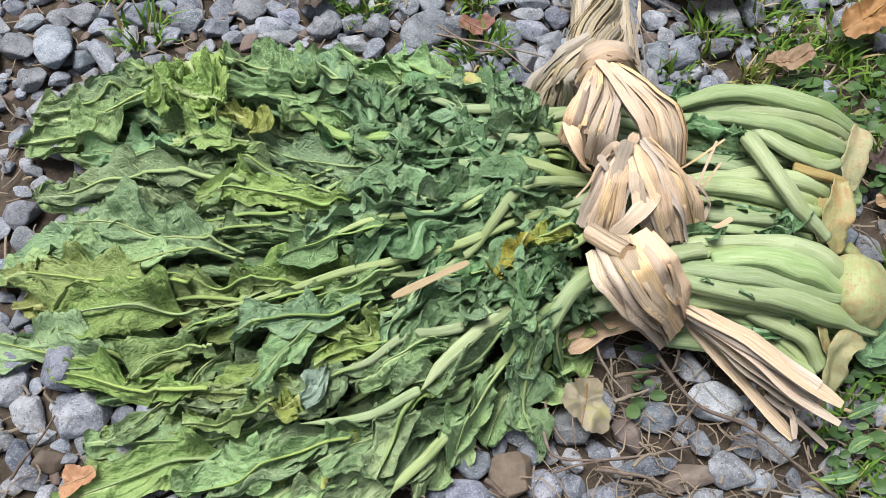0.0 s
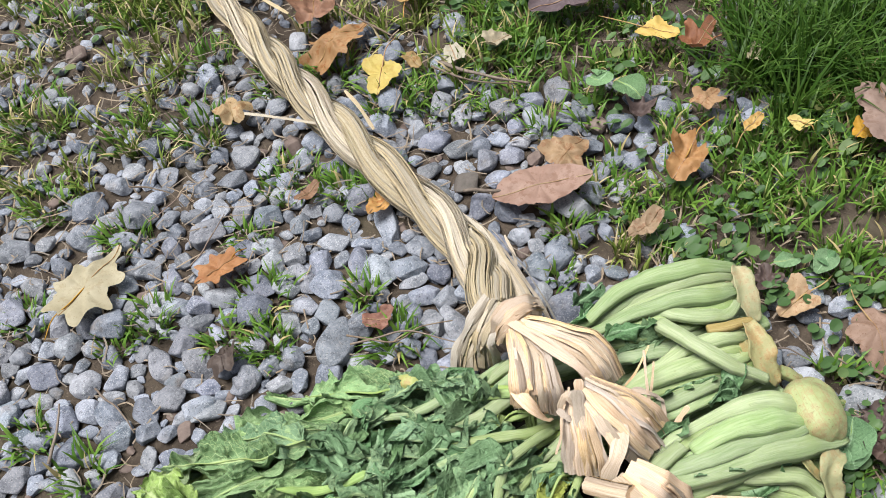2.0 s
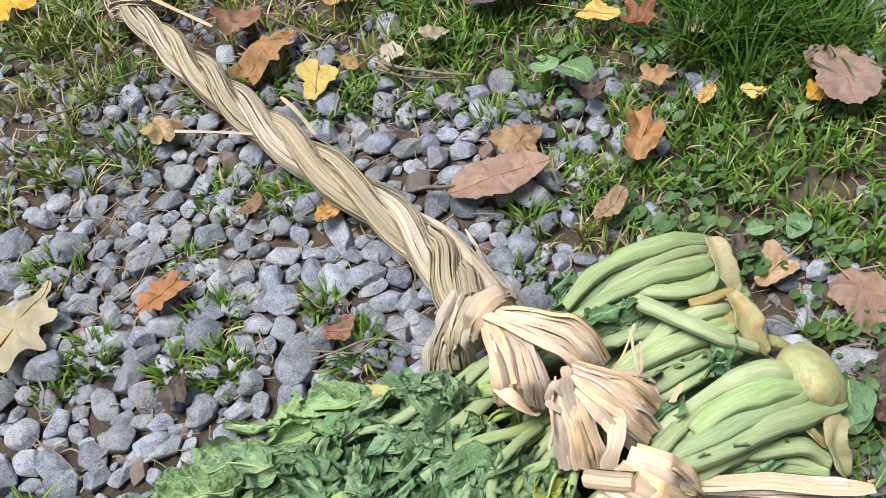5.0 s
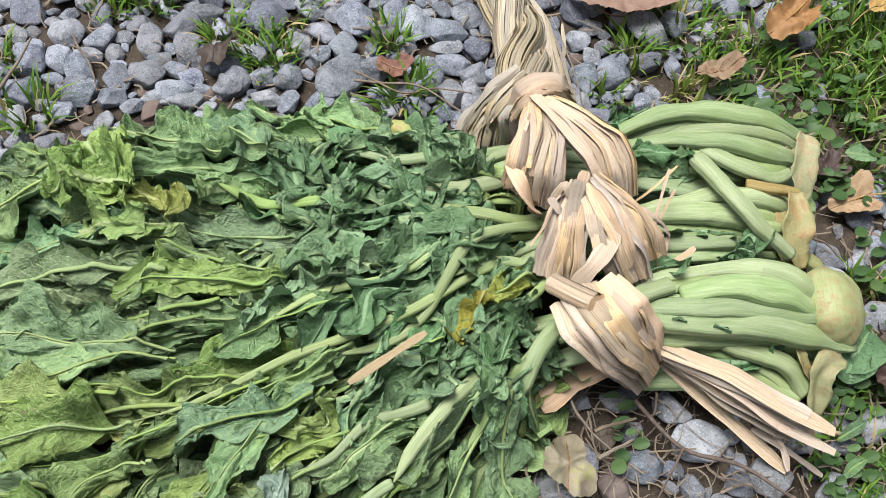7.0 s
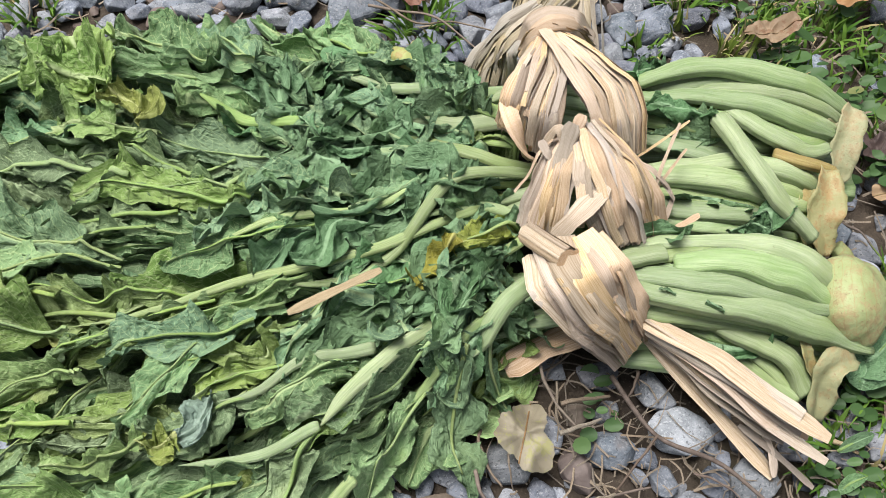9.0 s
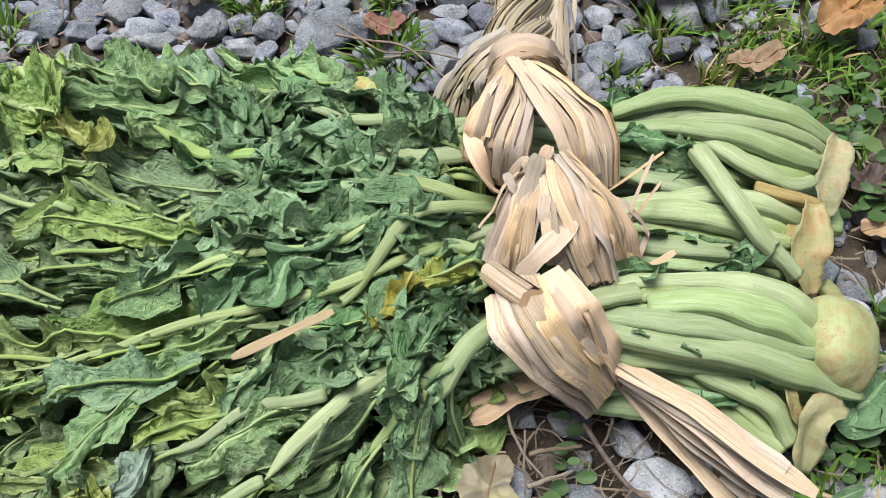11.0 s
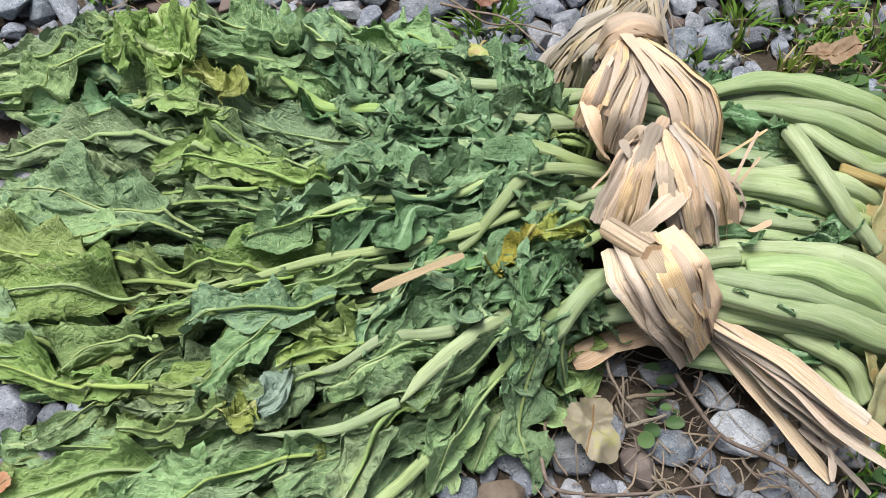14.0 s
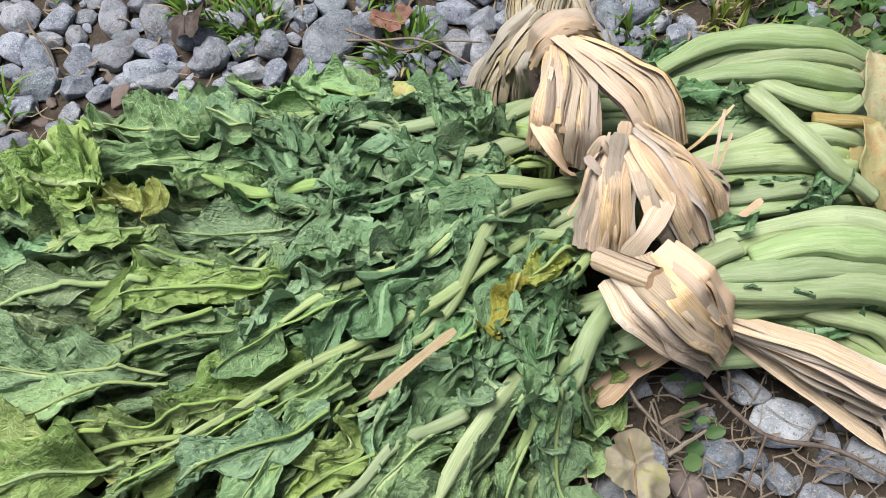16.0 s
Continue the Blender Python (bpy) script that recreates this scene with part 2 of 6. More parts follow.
BROWNSTONE = brown_stone_material()


def soil_material():
    m, t, b = material("damp_soil", 0.9, 0.2)
    c = coords(t)
    base = ramp(t, noise_of(t, c, 11, 6, 0.7), [(0.3, (0.032, 0.024, 0.019)), (0.7, (0.105, 0.083, 0.063))])
    base = mix(t, grey(t, noise_of(t, c, 240, 3, 0.7), 0.56, 0.7, 0.0, 0.6), base, (0.149, 0.121, 0.088))
    base = mix(t, grey(t, noise_of(t, c, 3, 4), 0.5, 0.7, 0.0, 0.35), base, (0.055, 0.055, 0.025))
    t.links.new(base, b.inputs["Base Color"])
    bump(t, b, noise_of(t, c, 55, 8, 0.75), 0.9, 0.012)
    bump(t, b, noise_of(t, c, 500, 3, 0.7), 0.5, 0.0008)
    return m


SOIL = soil_material()


def grass_material(name, low, high, island_tint, dry=0.14):
    m, t, b = material(name, 0.5, 0.2)
    island = t.nodes.new("ShaderNodeNewGeometry").outputs["Random Per Island"]
    u = node(t, "ShaderNodeSeparateXYZ", Vector=coords(t, "UV")).outputs[0]
    base = mix(t, island, low, high)
    base = mix(t, grey(t, island, 1.0 - dry, 1.07 - dry), base, island_tint)
    base = mix(t, grey(t, u, 0.0, 0.35, 0.45, 0.0), base, (0.198, 0.209, 0.088))
    t.links.new(base, b.inputs["Base Color"])
    thin(t, b, base, 0.18)
    return m


GRASS = grass_material("grass", (0.041, 0.106, 0.013), (0.131, 0.227, 0.037), (0.316, 0.261, 0.124))
# the tall clump's greens are darkened for the shade among its close blades
TALL_GRASS = grass_material("shaded_tall_grass", (0.017, 0.052, 0.005), (0.053, 0.109, 0.015), (0.077, 0.140, 0.025))
THIN_GRASS = grass_material("thin_grass", (0.083, 0.127, 0.019), (0.187, 0.237, 0.050), (0.341, 0.286, 0.160), 0.34)
WEED = grass_material("weed_leaf", (0.030, 0.068, 0.021), (0.071, 0.131, 0.046), (0.149, 0.155, 0.056), 0.05)


def dead_material(name, low, high, spot, amount=0.5):
    m, t, b = material(name, 0.6, 0.3)
    c = coords(t)
    uv = node(t, "ShaderNodeSeparateXYZ", Vector=coords(t, "UV"))
    base = ramp(t, noise_of(t, c, 30, 5, 0.65), [(0.3, low), (0.65, high)])
    base = mix(t, grey(t, noise_of(t, c, 75, 4, 0.7), 0.53, 0.62, 0.0, amount), base, spot)
    base = mix(t, grey(t, noise_of(t, c, 260, 3, 0.7), 0.60, 0.68, 0.0, 0.7), base, spot)
    base = mix(t, grey(t, noise_of(t, c, 14, 4, 0.6, 0.5), 0.50, 0.66, 0.0, 0.5), base, low)
    base = varied(t, base, 0.012, 0.15, 0.15)
    ray = calc(t, "ABSOLUTE", calc(t, "SUBTRACT", calc(t, "FRACT", calc(t, "MULTIPLY", uv.outputs[0], 14.0)), 0.5))
    line = grey(t, ray, 0.05, 0.0, 0.0, 0.2)
    base = mix(t, line, base, low)
    t.links.new(base, b.inputs["Base Color"])
    bump(t, b, noise_of(t, c, 130, 4, 0.6), 0.5, 0.0015)
    bump(t, b, line, 0.5, 0.0005)
    thin(t, b, base, 0.2)
    return m


DEAD = {
    "cream": dead_material("cream_dead_leaf", (0.285, 0.247, 0.152), (0.380, 0.342, 0.230), (0.253, 0.190, 0.097), 0.4),
    "orange": dead_material("orange_dead_leaf", (0.251, 0.121, 0.044), (0.364, 0.197, 0.083), (0.232, 0.083, 0.022), 0.5),
    "tan": dead_material("tan_dead_leaf", (0.215, 0.136, 0.069), (0.329, 0.228, 0.127), (0.202, 0.081, 0.029), 0.6),
    "pink": dead_material("pinkish_dead_leaf", (0.171, 0.110, 0.088), (0.253, 0.176, 0.146), (0.132, 0.072, 0.050), 0.5),
    "yellow": dead_material("yellow_dead_leaf", (0.329, 0.225, 0.033), (0.458, 0.352, 0.088), (0.322, 0.169, 0.022), 0.4),
    "gold": dead_material("golden_dead_leaf", (0.257, 0.145, 0.041), (0.386, 0.241, 0.081), (0.286, 0.117, 0.029), 0.6),
    "rust": dead_material("rust_dead_leaf", (0.143, 0.061, 0.033), (0.242, 0.110, 0.055), (0.083, 0.033, 0.017), 0.5),
    "purple": dead_material("purple_brown_dead_leaf", (0.055, 0.036, 0.041), (0.110, 0.077, 0.083), (0.039, 0.022, 0.022), 0.5),
    "brown": dead_material("dark_brown_dead_leaf", (0.041, 0.028, 0.025), (0.094, 0.066, 0.055), (0.028, 0.017, 0.017), 0.4),
    "white": dead_material("whitish_dead_leaf", (0.275, 0.253, 0.198), (0.363, 0.341, 0.286), (0.275, 0.220, 0.138), 0.3),
    "rot": dead_material("yellow_stained_leaf", (0.165, 0.138, 0.099), (0.248, 0.212, 0.157), (0.242, 0.231, 0.072), 0.6),
}


def bark_material(name, low, high):
    m, t, b = material(name, 0.75, 0.25)
    c = coords(t)
    base = ramp(t, noise_of(t, c, 120, 5, 0.7), [(0.3, low), (0.7, high)])
    t.links.new(varied(t, base, 0.01, 0.15, 0.25), b.inputs["Base Color"])
    bump(t, b, noise_of(t, c, 300, 3, 0.6), 0.5, 0.0006)
    return m


TWIG = bark_material("twig_bark", (0.066, 0.047, 0.036), (0.165, 0.129, 0.102))
PALEWOOD = bark_material("bleached_wood", (0.264, 0.275, 0.297), (0.429, 0.435, 0.451))

# ---- building tools ----
UP = np.array((0.0, 0.0, 1.0))


def lattice(ix, iy, iz, seed):
    h = (ix.astype(np.int64) * 374761393 + iy.astype(np.int64) * 668265263 + iz.astype(np.int64) * 2147483647 + seed * 1274126177) & 0xFFFFFFFF
    h = ((h ^ (h >> 13)) * 1274126177) & 0xFFFFFFFF
    h = ((h ^ (h >> 16)) * 2246822519) & 0xFFFFFFFF
    return ((h ^ (h >> 15)) & 0xFFFFFF) / 8388608.0 - 1.0


def wave(p, seed=0):
    """Smooth value noise in -1..1 at the points p (..., 3)."""
    p = np.asarray(p, float)
    i = np.floor(p)
    f = p - i
    f = f * f * f * (f * (f * 6 - 15) + 10)
    i = i.astype(np.int64)
    total = 0.0
    for a in (0, 1):
        for b in (0, 1):
            for c in (0, 1):
                weight = np.where(a, f[..., 0], 1 - f[..., 0]) * np.where(b, f[..., 1], 1 - f[..., 1]) * np.where(c, f[..., 2], 1 - f[..., 2])
                total = total + weight * lattice(i[..., 0] + a, i[..., 1] + b, i[..., 2] + c, seed)
    return total


def line_wave(u, seed):
    z = np.zeros_like(u)
    return wave(np.stack([u, z + 0.37 * seed, z], -1), seed)


def step(x, a, b):
    t = np.clip((x - a) / (b - a), 0, 1)
    return t * t * (3 - 2 * t)


def sharp(x):
    """A wave with pointed crests, -1..1."""
    t = np.abs((x % 2.0) - 1.0) * 2 - 1
    return t * (1.12 - 0.12 * t * t)


def unit(v):
    return v / np.maximum(np.linalg.norm(v, axis=-1, keepdims=True), 1e-9)


def smooth_line(points, n):
    """n + 1 points at even steps along a smooth curve through the points."""
    p = np.array(points, float)
    if len(p) == 2:
        p = np.array([p[0], (p[0] + p[1]) / 2, p[1]])
    q = np.vstack([2 * p[0] - p[1], p, 2 * p[-1] - p[-2]])
    t = np.linspace(0, 1, 17)[:-1][:, None]
    out = []
    for k in range(1, len(q) - 2):
        a, b, c, d = q[k - 1:k + 3]
        out.append(0.5 * (2 * b + (c - a) * t + (2 * a - 5 * b + 4 * c - d) * t ** 2 + (3 * b - a - 3 * c + d) * t ** 3))
    out = np.vstack(out + [p[-1:]])
    run = np.concatenate([[0], np.cumsum(np.linalg.norm(np.diff(out, axis=0), axis=1))])
    at = np.linspace(0, run[-1], n + 1)
    return np.stack([np.interp(at, run, out[:, k]) for k in range(3)], 1)


def bent_line(points, n, sharpness=0.7):
    """Like smooth_line, with the bends of a stiff flat straw."""
    p = np.array(points, float)
    run = np.concatenate([[0], np.cumsum(np.linalg.norm(np.diff(p, axis=0), axis=1))])
    at = np.linspace(0, run[-1], n + 1)
    stiff = np.stack([np.interp(at, run, p[:, k]) for k in range(3)], 1)
    return sharpness * stiff + (1 - sharpness) * smooth_line(points, n)


def frames_of(line, out=None):
    """Tangent, side and normal along a line; the normal leans towards out (up by default)."""
    tan = unit(np.gradient(line, axis=0))
    ref = np.broadcast_to(UP, line.shape) if out is None else out
    nrm = ref - (ref * tan).sum(1, keepdims=True) * tan
    nrm = unit(nrm + 1e-6)
    return tan, unit(np.cross(nrm, tan)), nrm


class Shape:
    """Collects pieces of one mesh, with UVs."""

    def __init__(self):
        self.verts, self.quads, self.caps, self.uvs, self.count = [], [], [], [], 0

    def grid(self, pts, uv, wrap=False, cap=False):
        rows, cols = pts.shape[:2]
        base = self.count
        self.verts.append(pts.reshape(-1, 3))
        self.uvs.append(uv.reshape(-1, 2))
        self.count += rows * cols
        r, c = np.meshgrid(np.arange(rows - 1), np.arange(cols if wrap else cols - 1), indexing="ij")
        d = (c + 1) % cols
        self.quads.append((base + np.stack([r * cols + c, r * cols + d, (r + 1) * cols + d, (r + 1) * cols + c], -1)).reshape(-1, 4))
        if cap:
            self.caps.append((base + np.arange(cols))[::-1])
            self.caps.append(base + (rows - 1) * cols + np.arange(cols))

    def tube(self, line, radius, sides=8, flat=1.0, out=None, ridge=0.0):
        tan, side, nrm = frames_of(line, out)
        n = len(line)
        r = np.broadcast_to(np.asarray(radius, float), (n,))[:, None, None]
        a = np.linspace(0, 2 * math.pi, sides, endpoint=False)[None, :, None]
        rr = r * (1 + ridge * (np.cos(a * 3.0) + 0.8 * np.cos(a * 7.0 + 1.0)))
        pts = line[:, None] + rr * (np.cos(a) * side[:, None] + flat * np.sin(a) * nrm[:, None])
        run = np.concatenate([[0], np.cumsum(np.linalg.norm(np.diff(line, axis=0), axis=1))])
        uv = np.stack(np.broadcast_arrays(run[:, None] * 8, (np.arange(sides) / sides)[None, :]), -1)
        self.grid(pts, uv, wrap=True, cap=True)

    def ribbon(self, line, width, thick=0.0007, out=None, cup=0.03, twist=0.0, ribs=False):
        """A flat straw: a thin strip with edges, a little cupped or creased across."""
        tan, side, nrm = frames_of(line, out)
        n = len(line)
        w = np.broadcast_to(np.asarray(width, float), (n,))[:, None]
        turn = np.broadcast_to(np.asarray(twist, float), (n,))[:, None]
        s = np.cos(turn) * side + np.sin(turn) * nrm
        m = np.cos(turn) * nrm - np.sin(turn) * side
        run = np.concatenate([[0], np.cumsum(np.linalg.norm(np.diff(line, axis=0), axis=1))])
        if ribs:
            rows = ((-0.5, 0, 0), (-0.3, 0.9 * cup + 0.05, 0), (-0.12, 0.35 * cup, 0), (0.1, cup + 0.06, 0), (0.3, 0.4 * cup, 0), (0.5, 0, 0))
        else:
            rows = ((-0.5, 0, 0), (-0.12, cup, 0), (0.5, 0, 0))
        under = tuple((a, b, -1 if abs(a) < 0.5 else 0) for a, b, c in rows[::-1])
        for ring in (rows, under):
            uv = np.stack(np.broadcast_arrays(run[:, None] * 6, np.array([a + 0.5 for a, b, c in ring])[None, :]), -1)
            pts = np.stack([line + s * (w * a) + m * (w * b + thick * c) for a, b, c in ring], 1)
            self.grid(pts, uv)

    def mesh(self, name, mat, smooth=True):
        me = bpy.data.meshes.new(name)
        v = np.vstack(self.verts)
        quads = np.vstack(self.quads)
        loops = np.concatenate([quads.ravel(), *self.caps]).astype(np.int32)
        sizes = np.concatenate([np.full(len(quads), 4), [len(c) for c in self.caps]]).astype(np.int32)
        me.vertices.add(len(v))
        me.vertices.foreach_set("co", v.astype(np.float32).ravel())
        me.loops.add(len(loops))
        me.loops.foreach_set("vertex_index", loops)
        me.polygons.add(len(sizes))
        me.polygons.foreach_set("loop_start", np.concatenate([[0], np.cumsum(sizes)[:-1]]).astype(np.int32))
        me.update(calc_edges=True)
        uv = np.vstack(self.uvs)
        layer = me.uv_layers.new(name="UVMap")
        layer.data.foreach_set("uv", uv[loops].astype(np.float32).ravel())
        me.polygons.foreach_set("use_smooth", np.full(len(me.polygons), smooth))
        me.materials.append(mat)
        me.validate()
        return me


def thing(name, base, label, category, group=""):
    """An empty at the base of a thing, to carry its parts."""
    ob = new(name)
    ob.location = base
    ob.empty_display_size = 0.05
    return tagged(ob, label, category, group)


def place_of(ob):
    at = Vector(ob.location)
    while ob.parent:
        ob = ob.parent
        at = at + Vector(ob.location)
    return at


def part(name, shape, mat, parent=None, label="", smooth=True):
    """One mesh, built in world places, as an object with its origin at its own middle."""
    v = np.vstack(shape.verts)
    mid = (v.min(0) + v.max(0)) / 2
    shape.verts = [v - mid]
    ob = new(name, shape.mesh(name, mat, smooth))
    at = Vector(mid)
    if parent:
        ob.parent = parent
        at = at - place_of(parent)
    ob.location = at
    return tagged(ob, label)

# ---- ground ----
def relief(x, y):
    """The soil's gentle unevenness."""
    p = np.stack(np.broadcast_arrays(np.asarray(x, float), np.asarray(y, float), 0.0), -1)
    return 0.008 * wave(p * 4.0, 5) + 0.004 * wave(p * 14.0, 6) - 0.010


def build_ground():
    # fine in the middle, coarse towards the horizon
    def axis(a, b, n):
        inner = np.linspace(a, b, n)
        far = np.array([0.5, 1.2, 3, 8, 25, 80, 300, 1200])
        return np.concatenate([a - far[::-1], inner, b + far])
    xs, ys = axis(-1.3, 1.6, 150), axis(-0.5, 2.9, 170)
    gx, gy = np.meshgrid(xs, ys)
    s = Shape()
    s.grid(np.stack([gx, gy, relief(gx, gy)], -1), np.stack([gx, gy], -1))
    me = s.mesh("ground", SOIL)
    return tagged(new("ground", me), "damp brown soil under gravel and thin grass", "ground", kind="structure")


ground = build_ground()

# ---- straw rope that binds the bunches ----
rnd = random.Random(11)
rope = thing("straw_rope", (0.2, 0.8, 0.0), "braided pale straw rope knotted round three bunches of greens", "rope")


def fan(name, first, second, n, width, seed, mat=STRAW, layers=1, lift=0.003, parent=None, label="", ragged=0, tips=0):
    """Straws spread between two border lines."""
    r = random.Random(seed)
    a, b = bent_line(first, 24), bent_line(second, 24)
    mid = np.vstack([a, b]).mean(0)
    mid[2] = -0.01
    for layer in range(layers):
        for k in range(n):
            f = (k + 0.5) / n + r.uniform(-0.4, 0.4) / n
            g = f + r.gauss(0, 1.6) / n
            blend = (np.linspace(f, g, 25) + 0.3 / n * line_wave(np.linspace(0, 2, 25), seed * 17 + k + 50 * layer))[:, None]
            line = a * (1 - blend) + b * blend
            line = line + 0.0018 * np.stack([sharp(np.linspace(0, 3.1, 25) + r.uniform(0, 2)) for _ in range(3)], -1) * np.sin(np.linspace(0, math.pi, 25))[:, None]
            out = unit(line - mid)
            rise = lift * (layer + r.uniform(-0.6, 1.9)) + 0.0018 * line_wave(np.linspace(0, 4, 25), seed * 31 + k + 100 * layer)
            line = line + out * rise[:, None]
            begin = r.randint(0, ragged) if ragged else 0
            cut = 25 - (r.randint(1, 8) if r.random() < 0.22 else 0) - begin - (r.randint(0, tips) if tips else 0)
            line, out = line[begin:], out[begin:]
            s = Shape()
            fade = np.clip(np.arange(cut) / 6 + 0.12, 0, 1) if ragged else 1.0
            w = fade * width * r.uniform(0.55, 1.65) * (1 + 0.12 * line_wave(np.linspace(0, 6, cut), seed + k))
            if tips:
                w = w * np.clip((cut - np.arange(cut)) / 5 + r.uniform(0.25, 0.7), 0, 1)
            s.ribbon(line[:cut], w, out=out[:cut], cup=r.uniform(-0.10, 0.22), twist=r.gauss(0, 0.42) + 0.3 * line_wave(np.linspace(0, 2, cut), seed + 7 * k), ribs=True)
            part(name, s, mat, parent or rope, label, smooth=True)


def straws(name, lines, width, mat=STRAW, parent=None, label=""):
    s = Shape()
    for k, pts in enumerate(lines):
        line = smooth_line(pts, 10)
        u = np.linspace(0, 1, 11)
        s.ribbon(line, width * np.clip(np.minimum(u, 1 - u) * 8 + 0.65, 0, 1) * (1 + 0.15 * line_wave(u * 5, k)), cup=0.10, twist=0.25 * line_wave(np.linspace(0, 2, 11), k + 3), ribs=width > 0.006)
    return part(name, s, mat, parent or rope, label, smooth=True)


# the braid: three strands, each a bundle of fine straws
braid = smooth_line([(0.081, 1.612, 0.045), (0.067, 1.527, 0.050), (0.084, 1.431, 0.045), (0.094, 1.343, 0.040), (0.111, 1.213, 0.040), (0.129, 1.103, 0.040), (0.151, 0.993, 0.040), (0.171, 0.901, 0.042), (0.183, 0.821, 0.045), (0.184, 0.749, 0.055), (0.169, 0.679, 0.080), (0.165, 0.648, 0.090)], 110)
tan, side, nrm = frames_of(braid)
turn = np.linspace(0, 1, 111)
size = 0.62 + 0.38 * step(turn, 0.0, 0.35)
for k in range(3):  # three thick strands laid round each other
    phase = 2 * math.pi * (turn * 3.2 + k / 3) + 0.35 * line_wave(turn * 5, 8)
    centre = braid + side * (0.0148 * size * np.cos(phase))[:, None] + nrm * (0.0120 * size * np.sin(phase))[:, None]
    s = Shape()
    ct, cs, cn = frames_of(centre)
    for j in range(100):
        ang = rnd.uniform(0, 6.28) + turn * rnd.uniform(-2.5, 1.5)
        rad = 0.0162 * size * (0.45 + 0.55 * rnd.random() ** 0.35) * (1 + 0.16 * line_wave(turn * 9, j + 90 * k) + 0.06 * line_wave(turn * 31, j + 7 * k))
        line = centre + cs * (rad * 1.05 * np.cos(ang))[:, None] + cn * (rad * 0.85 * np.sin(ang))[:, None]
        a0 = rnd.randint(0, 25) if rnd.random() < 0.3 else 0
        a1 = 111
        s.ribbon(line[a0:a1:2], rnd.uniform(0.0014, 0.0036), out=unit(line - centre)[a0:a1:2], cup=rnd.uniform(0.05, 0.25), twist=rnd.uniform(-0.6, 0.6))
    tagged(part("strand", s, ROPE, rope, "strand of many fine pale straws", smooth=True), kind="stuff")

# the rope's end is tied round itself in a loop, and frays out beyond it
s = Shape()
middle = np.array((0.084, 1.560, 0.040))
for j in range(210):
    size_j = rnd.uniform(0.45, 1.05)
    begin, reach = rnd.uniform(0, 6.28), rnd.uniform(1.8, 4.6)
    a = np.linspace(begin, begin + reach, 18)
    lean, nod = rnd.gauss(0, 0.35), rnd.gauss(0, 0.30)
    x, y = 0.038 * size_j * np.cos(a), 0.050 * size_j * np.sin(a)
    z = 0.017 * (1.15 - size_j) + lean * x + nod * y + 0.010 * np.sin(2 * a + 0.4) + rnd.uniform(0, 0.012)
    turned = 0.5 + rnd.gauss(0, 0.25)
    loop = middle + np.stack([x * math.cos(turned) - y * math.sin(turned), x * math.sin(turned) + y * math.cos(turned), z], 1)
    loop[:, 2] = np.maximum(loop[:, 2], 0.010) + 0.003 * line_wave(np.linspace(0, 5, 18), j)
    s.ribbon(loop, rnd.uniform(0.0014, 0.0034), out=unit(loop - middle + np.array((0, 0, 0.03))), cup=0.2, twist=rnd.uniform(-0.6, 0.6))
part("end_knot", s, ROPE, rope, "looped knot of fine pale straws")
s = Shape()
for j in range(90):
    a = middle + np.array((rnd.uniform(-0.012, 0.022), rnd.uniform(0.020, 0.045), rnd.uniform(0.0, 0.022)))
    far = rnd.random() ** 1.6
    way = np.array((rnd.gauss(0.012, 0.016), 0.04 + 0.15 * far, rnd.uniform(-0.02, 0.03)))
    bend = np.array((rnd.gauss(0, 0.018), rnd.gauss(0.0, 0.012), -rnd.uniform(0, 0.015)))
    s.ribbon(smooth_line([a, a + way * 0.55 - bend * 0.4, a + way + bend], 9), np.linspace(1, 0.35, 10) * rnd.uniform(0.0013, 0.0028), cup=0.3)
part("frayed_end", s, ROPE, rope, "loose frayed straw ends")
straws("loose_end", [[(0.082, 1.545, 0.066), (0.101, 1.523, 0.064), (0.138, 1.470, 0.040), (0.166, 1.423, 0.024)]], 0.008, ROPE)

# stray straws that stand out from the braid
straws("stray_straw", [[(-0.027, 1.275, 0.020), (0.042, 1.201, 0.030), (0.107, 1.112, 0.050)]], 0.006, ROPE)
straws("stray_straw", [[(0.160, 1.124, 0.080), (0.167, 1.093, 0.070), (0.171, 1.054, 0.050)]], 0.006, ROPE)
straws("stray_straw", [[(0.203, 0.806, 0.060), (0.186, 0.739, 0.050), (0.196, 0.685, 0.030), (0.201, 0.668, 0.020)]], 0.004, ROPE)
straws("stray_straw", [[(0.180, 0.847, 0.040), (0.162, 0.809, 0.040), (0.161, 0.773, 0.030), (0.173, 0.737, 0.030)]], 0.004, ROPE)
straws("stray_straw", [[(0.235, 0.771, 0.060), (0.228, 0.730, 0.050), (0.197, 0.702, 0.060)]], 0.004, ROPE)

# flat straws below the braid, and the lobe at the side of the first knot
fan("straw", [(0.170, 0.945, 0.030), (0.178, 0.843, 0.040), (0.168, 0.761, 0.055), (0.155, 0.680, 0.090), (0.149, 0.652, 0.100)], [(0.207, 0.879, 0.030), (0.226, 0.789, 0.045), (0.220, 0.723, 0.065), (0.213, 0.651, 0.085), (0.212, 0.623, 0.070)], 16, 0.006, 3, ROPE, 2, 0.003, ragged=9)
fan("straw", [(0.154, 0.665, 0.100), (0.125, 0.656, 0.080), (0.104, 0.653, 0.045), (0.095, 0.645, 0.020)], [(0.166, 0.636, 0.110), (0.148, 0.619, 0.110), (0.133, 0.613, 0.090), (0.134, 0.615, 0.040)], 13, 0.007, 4, ROPE, 2, 0.005)
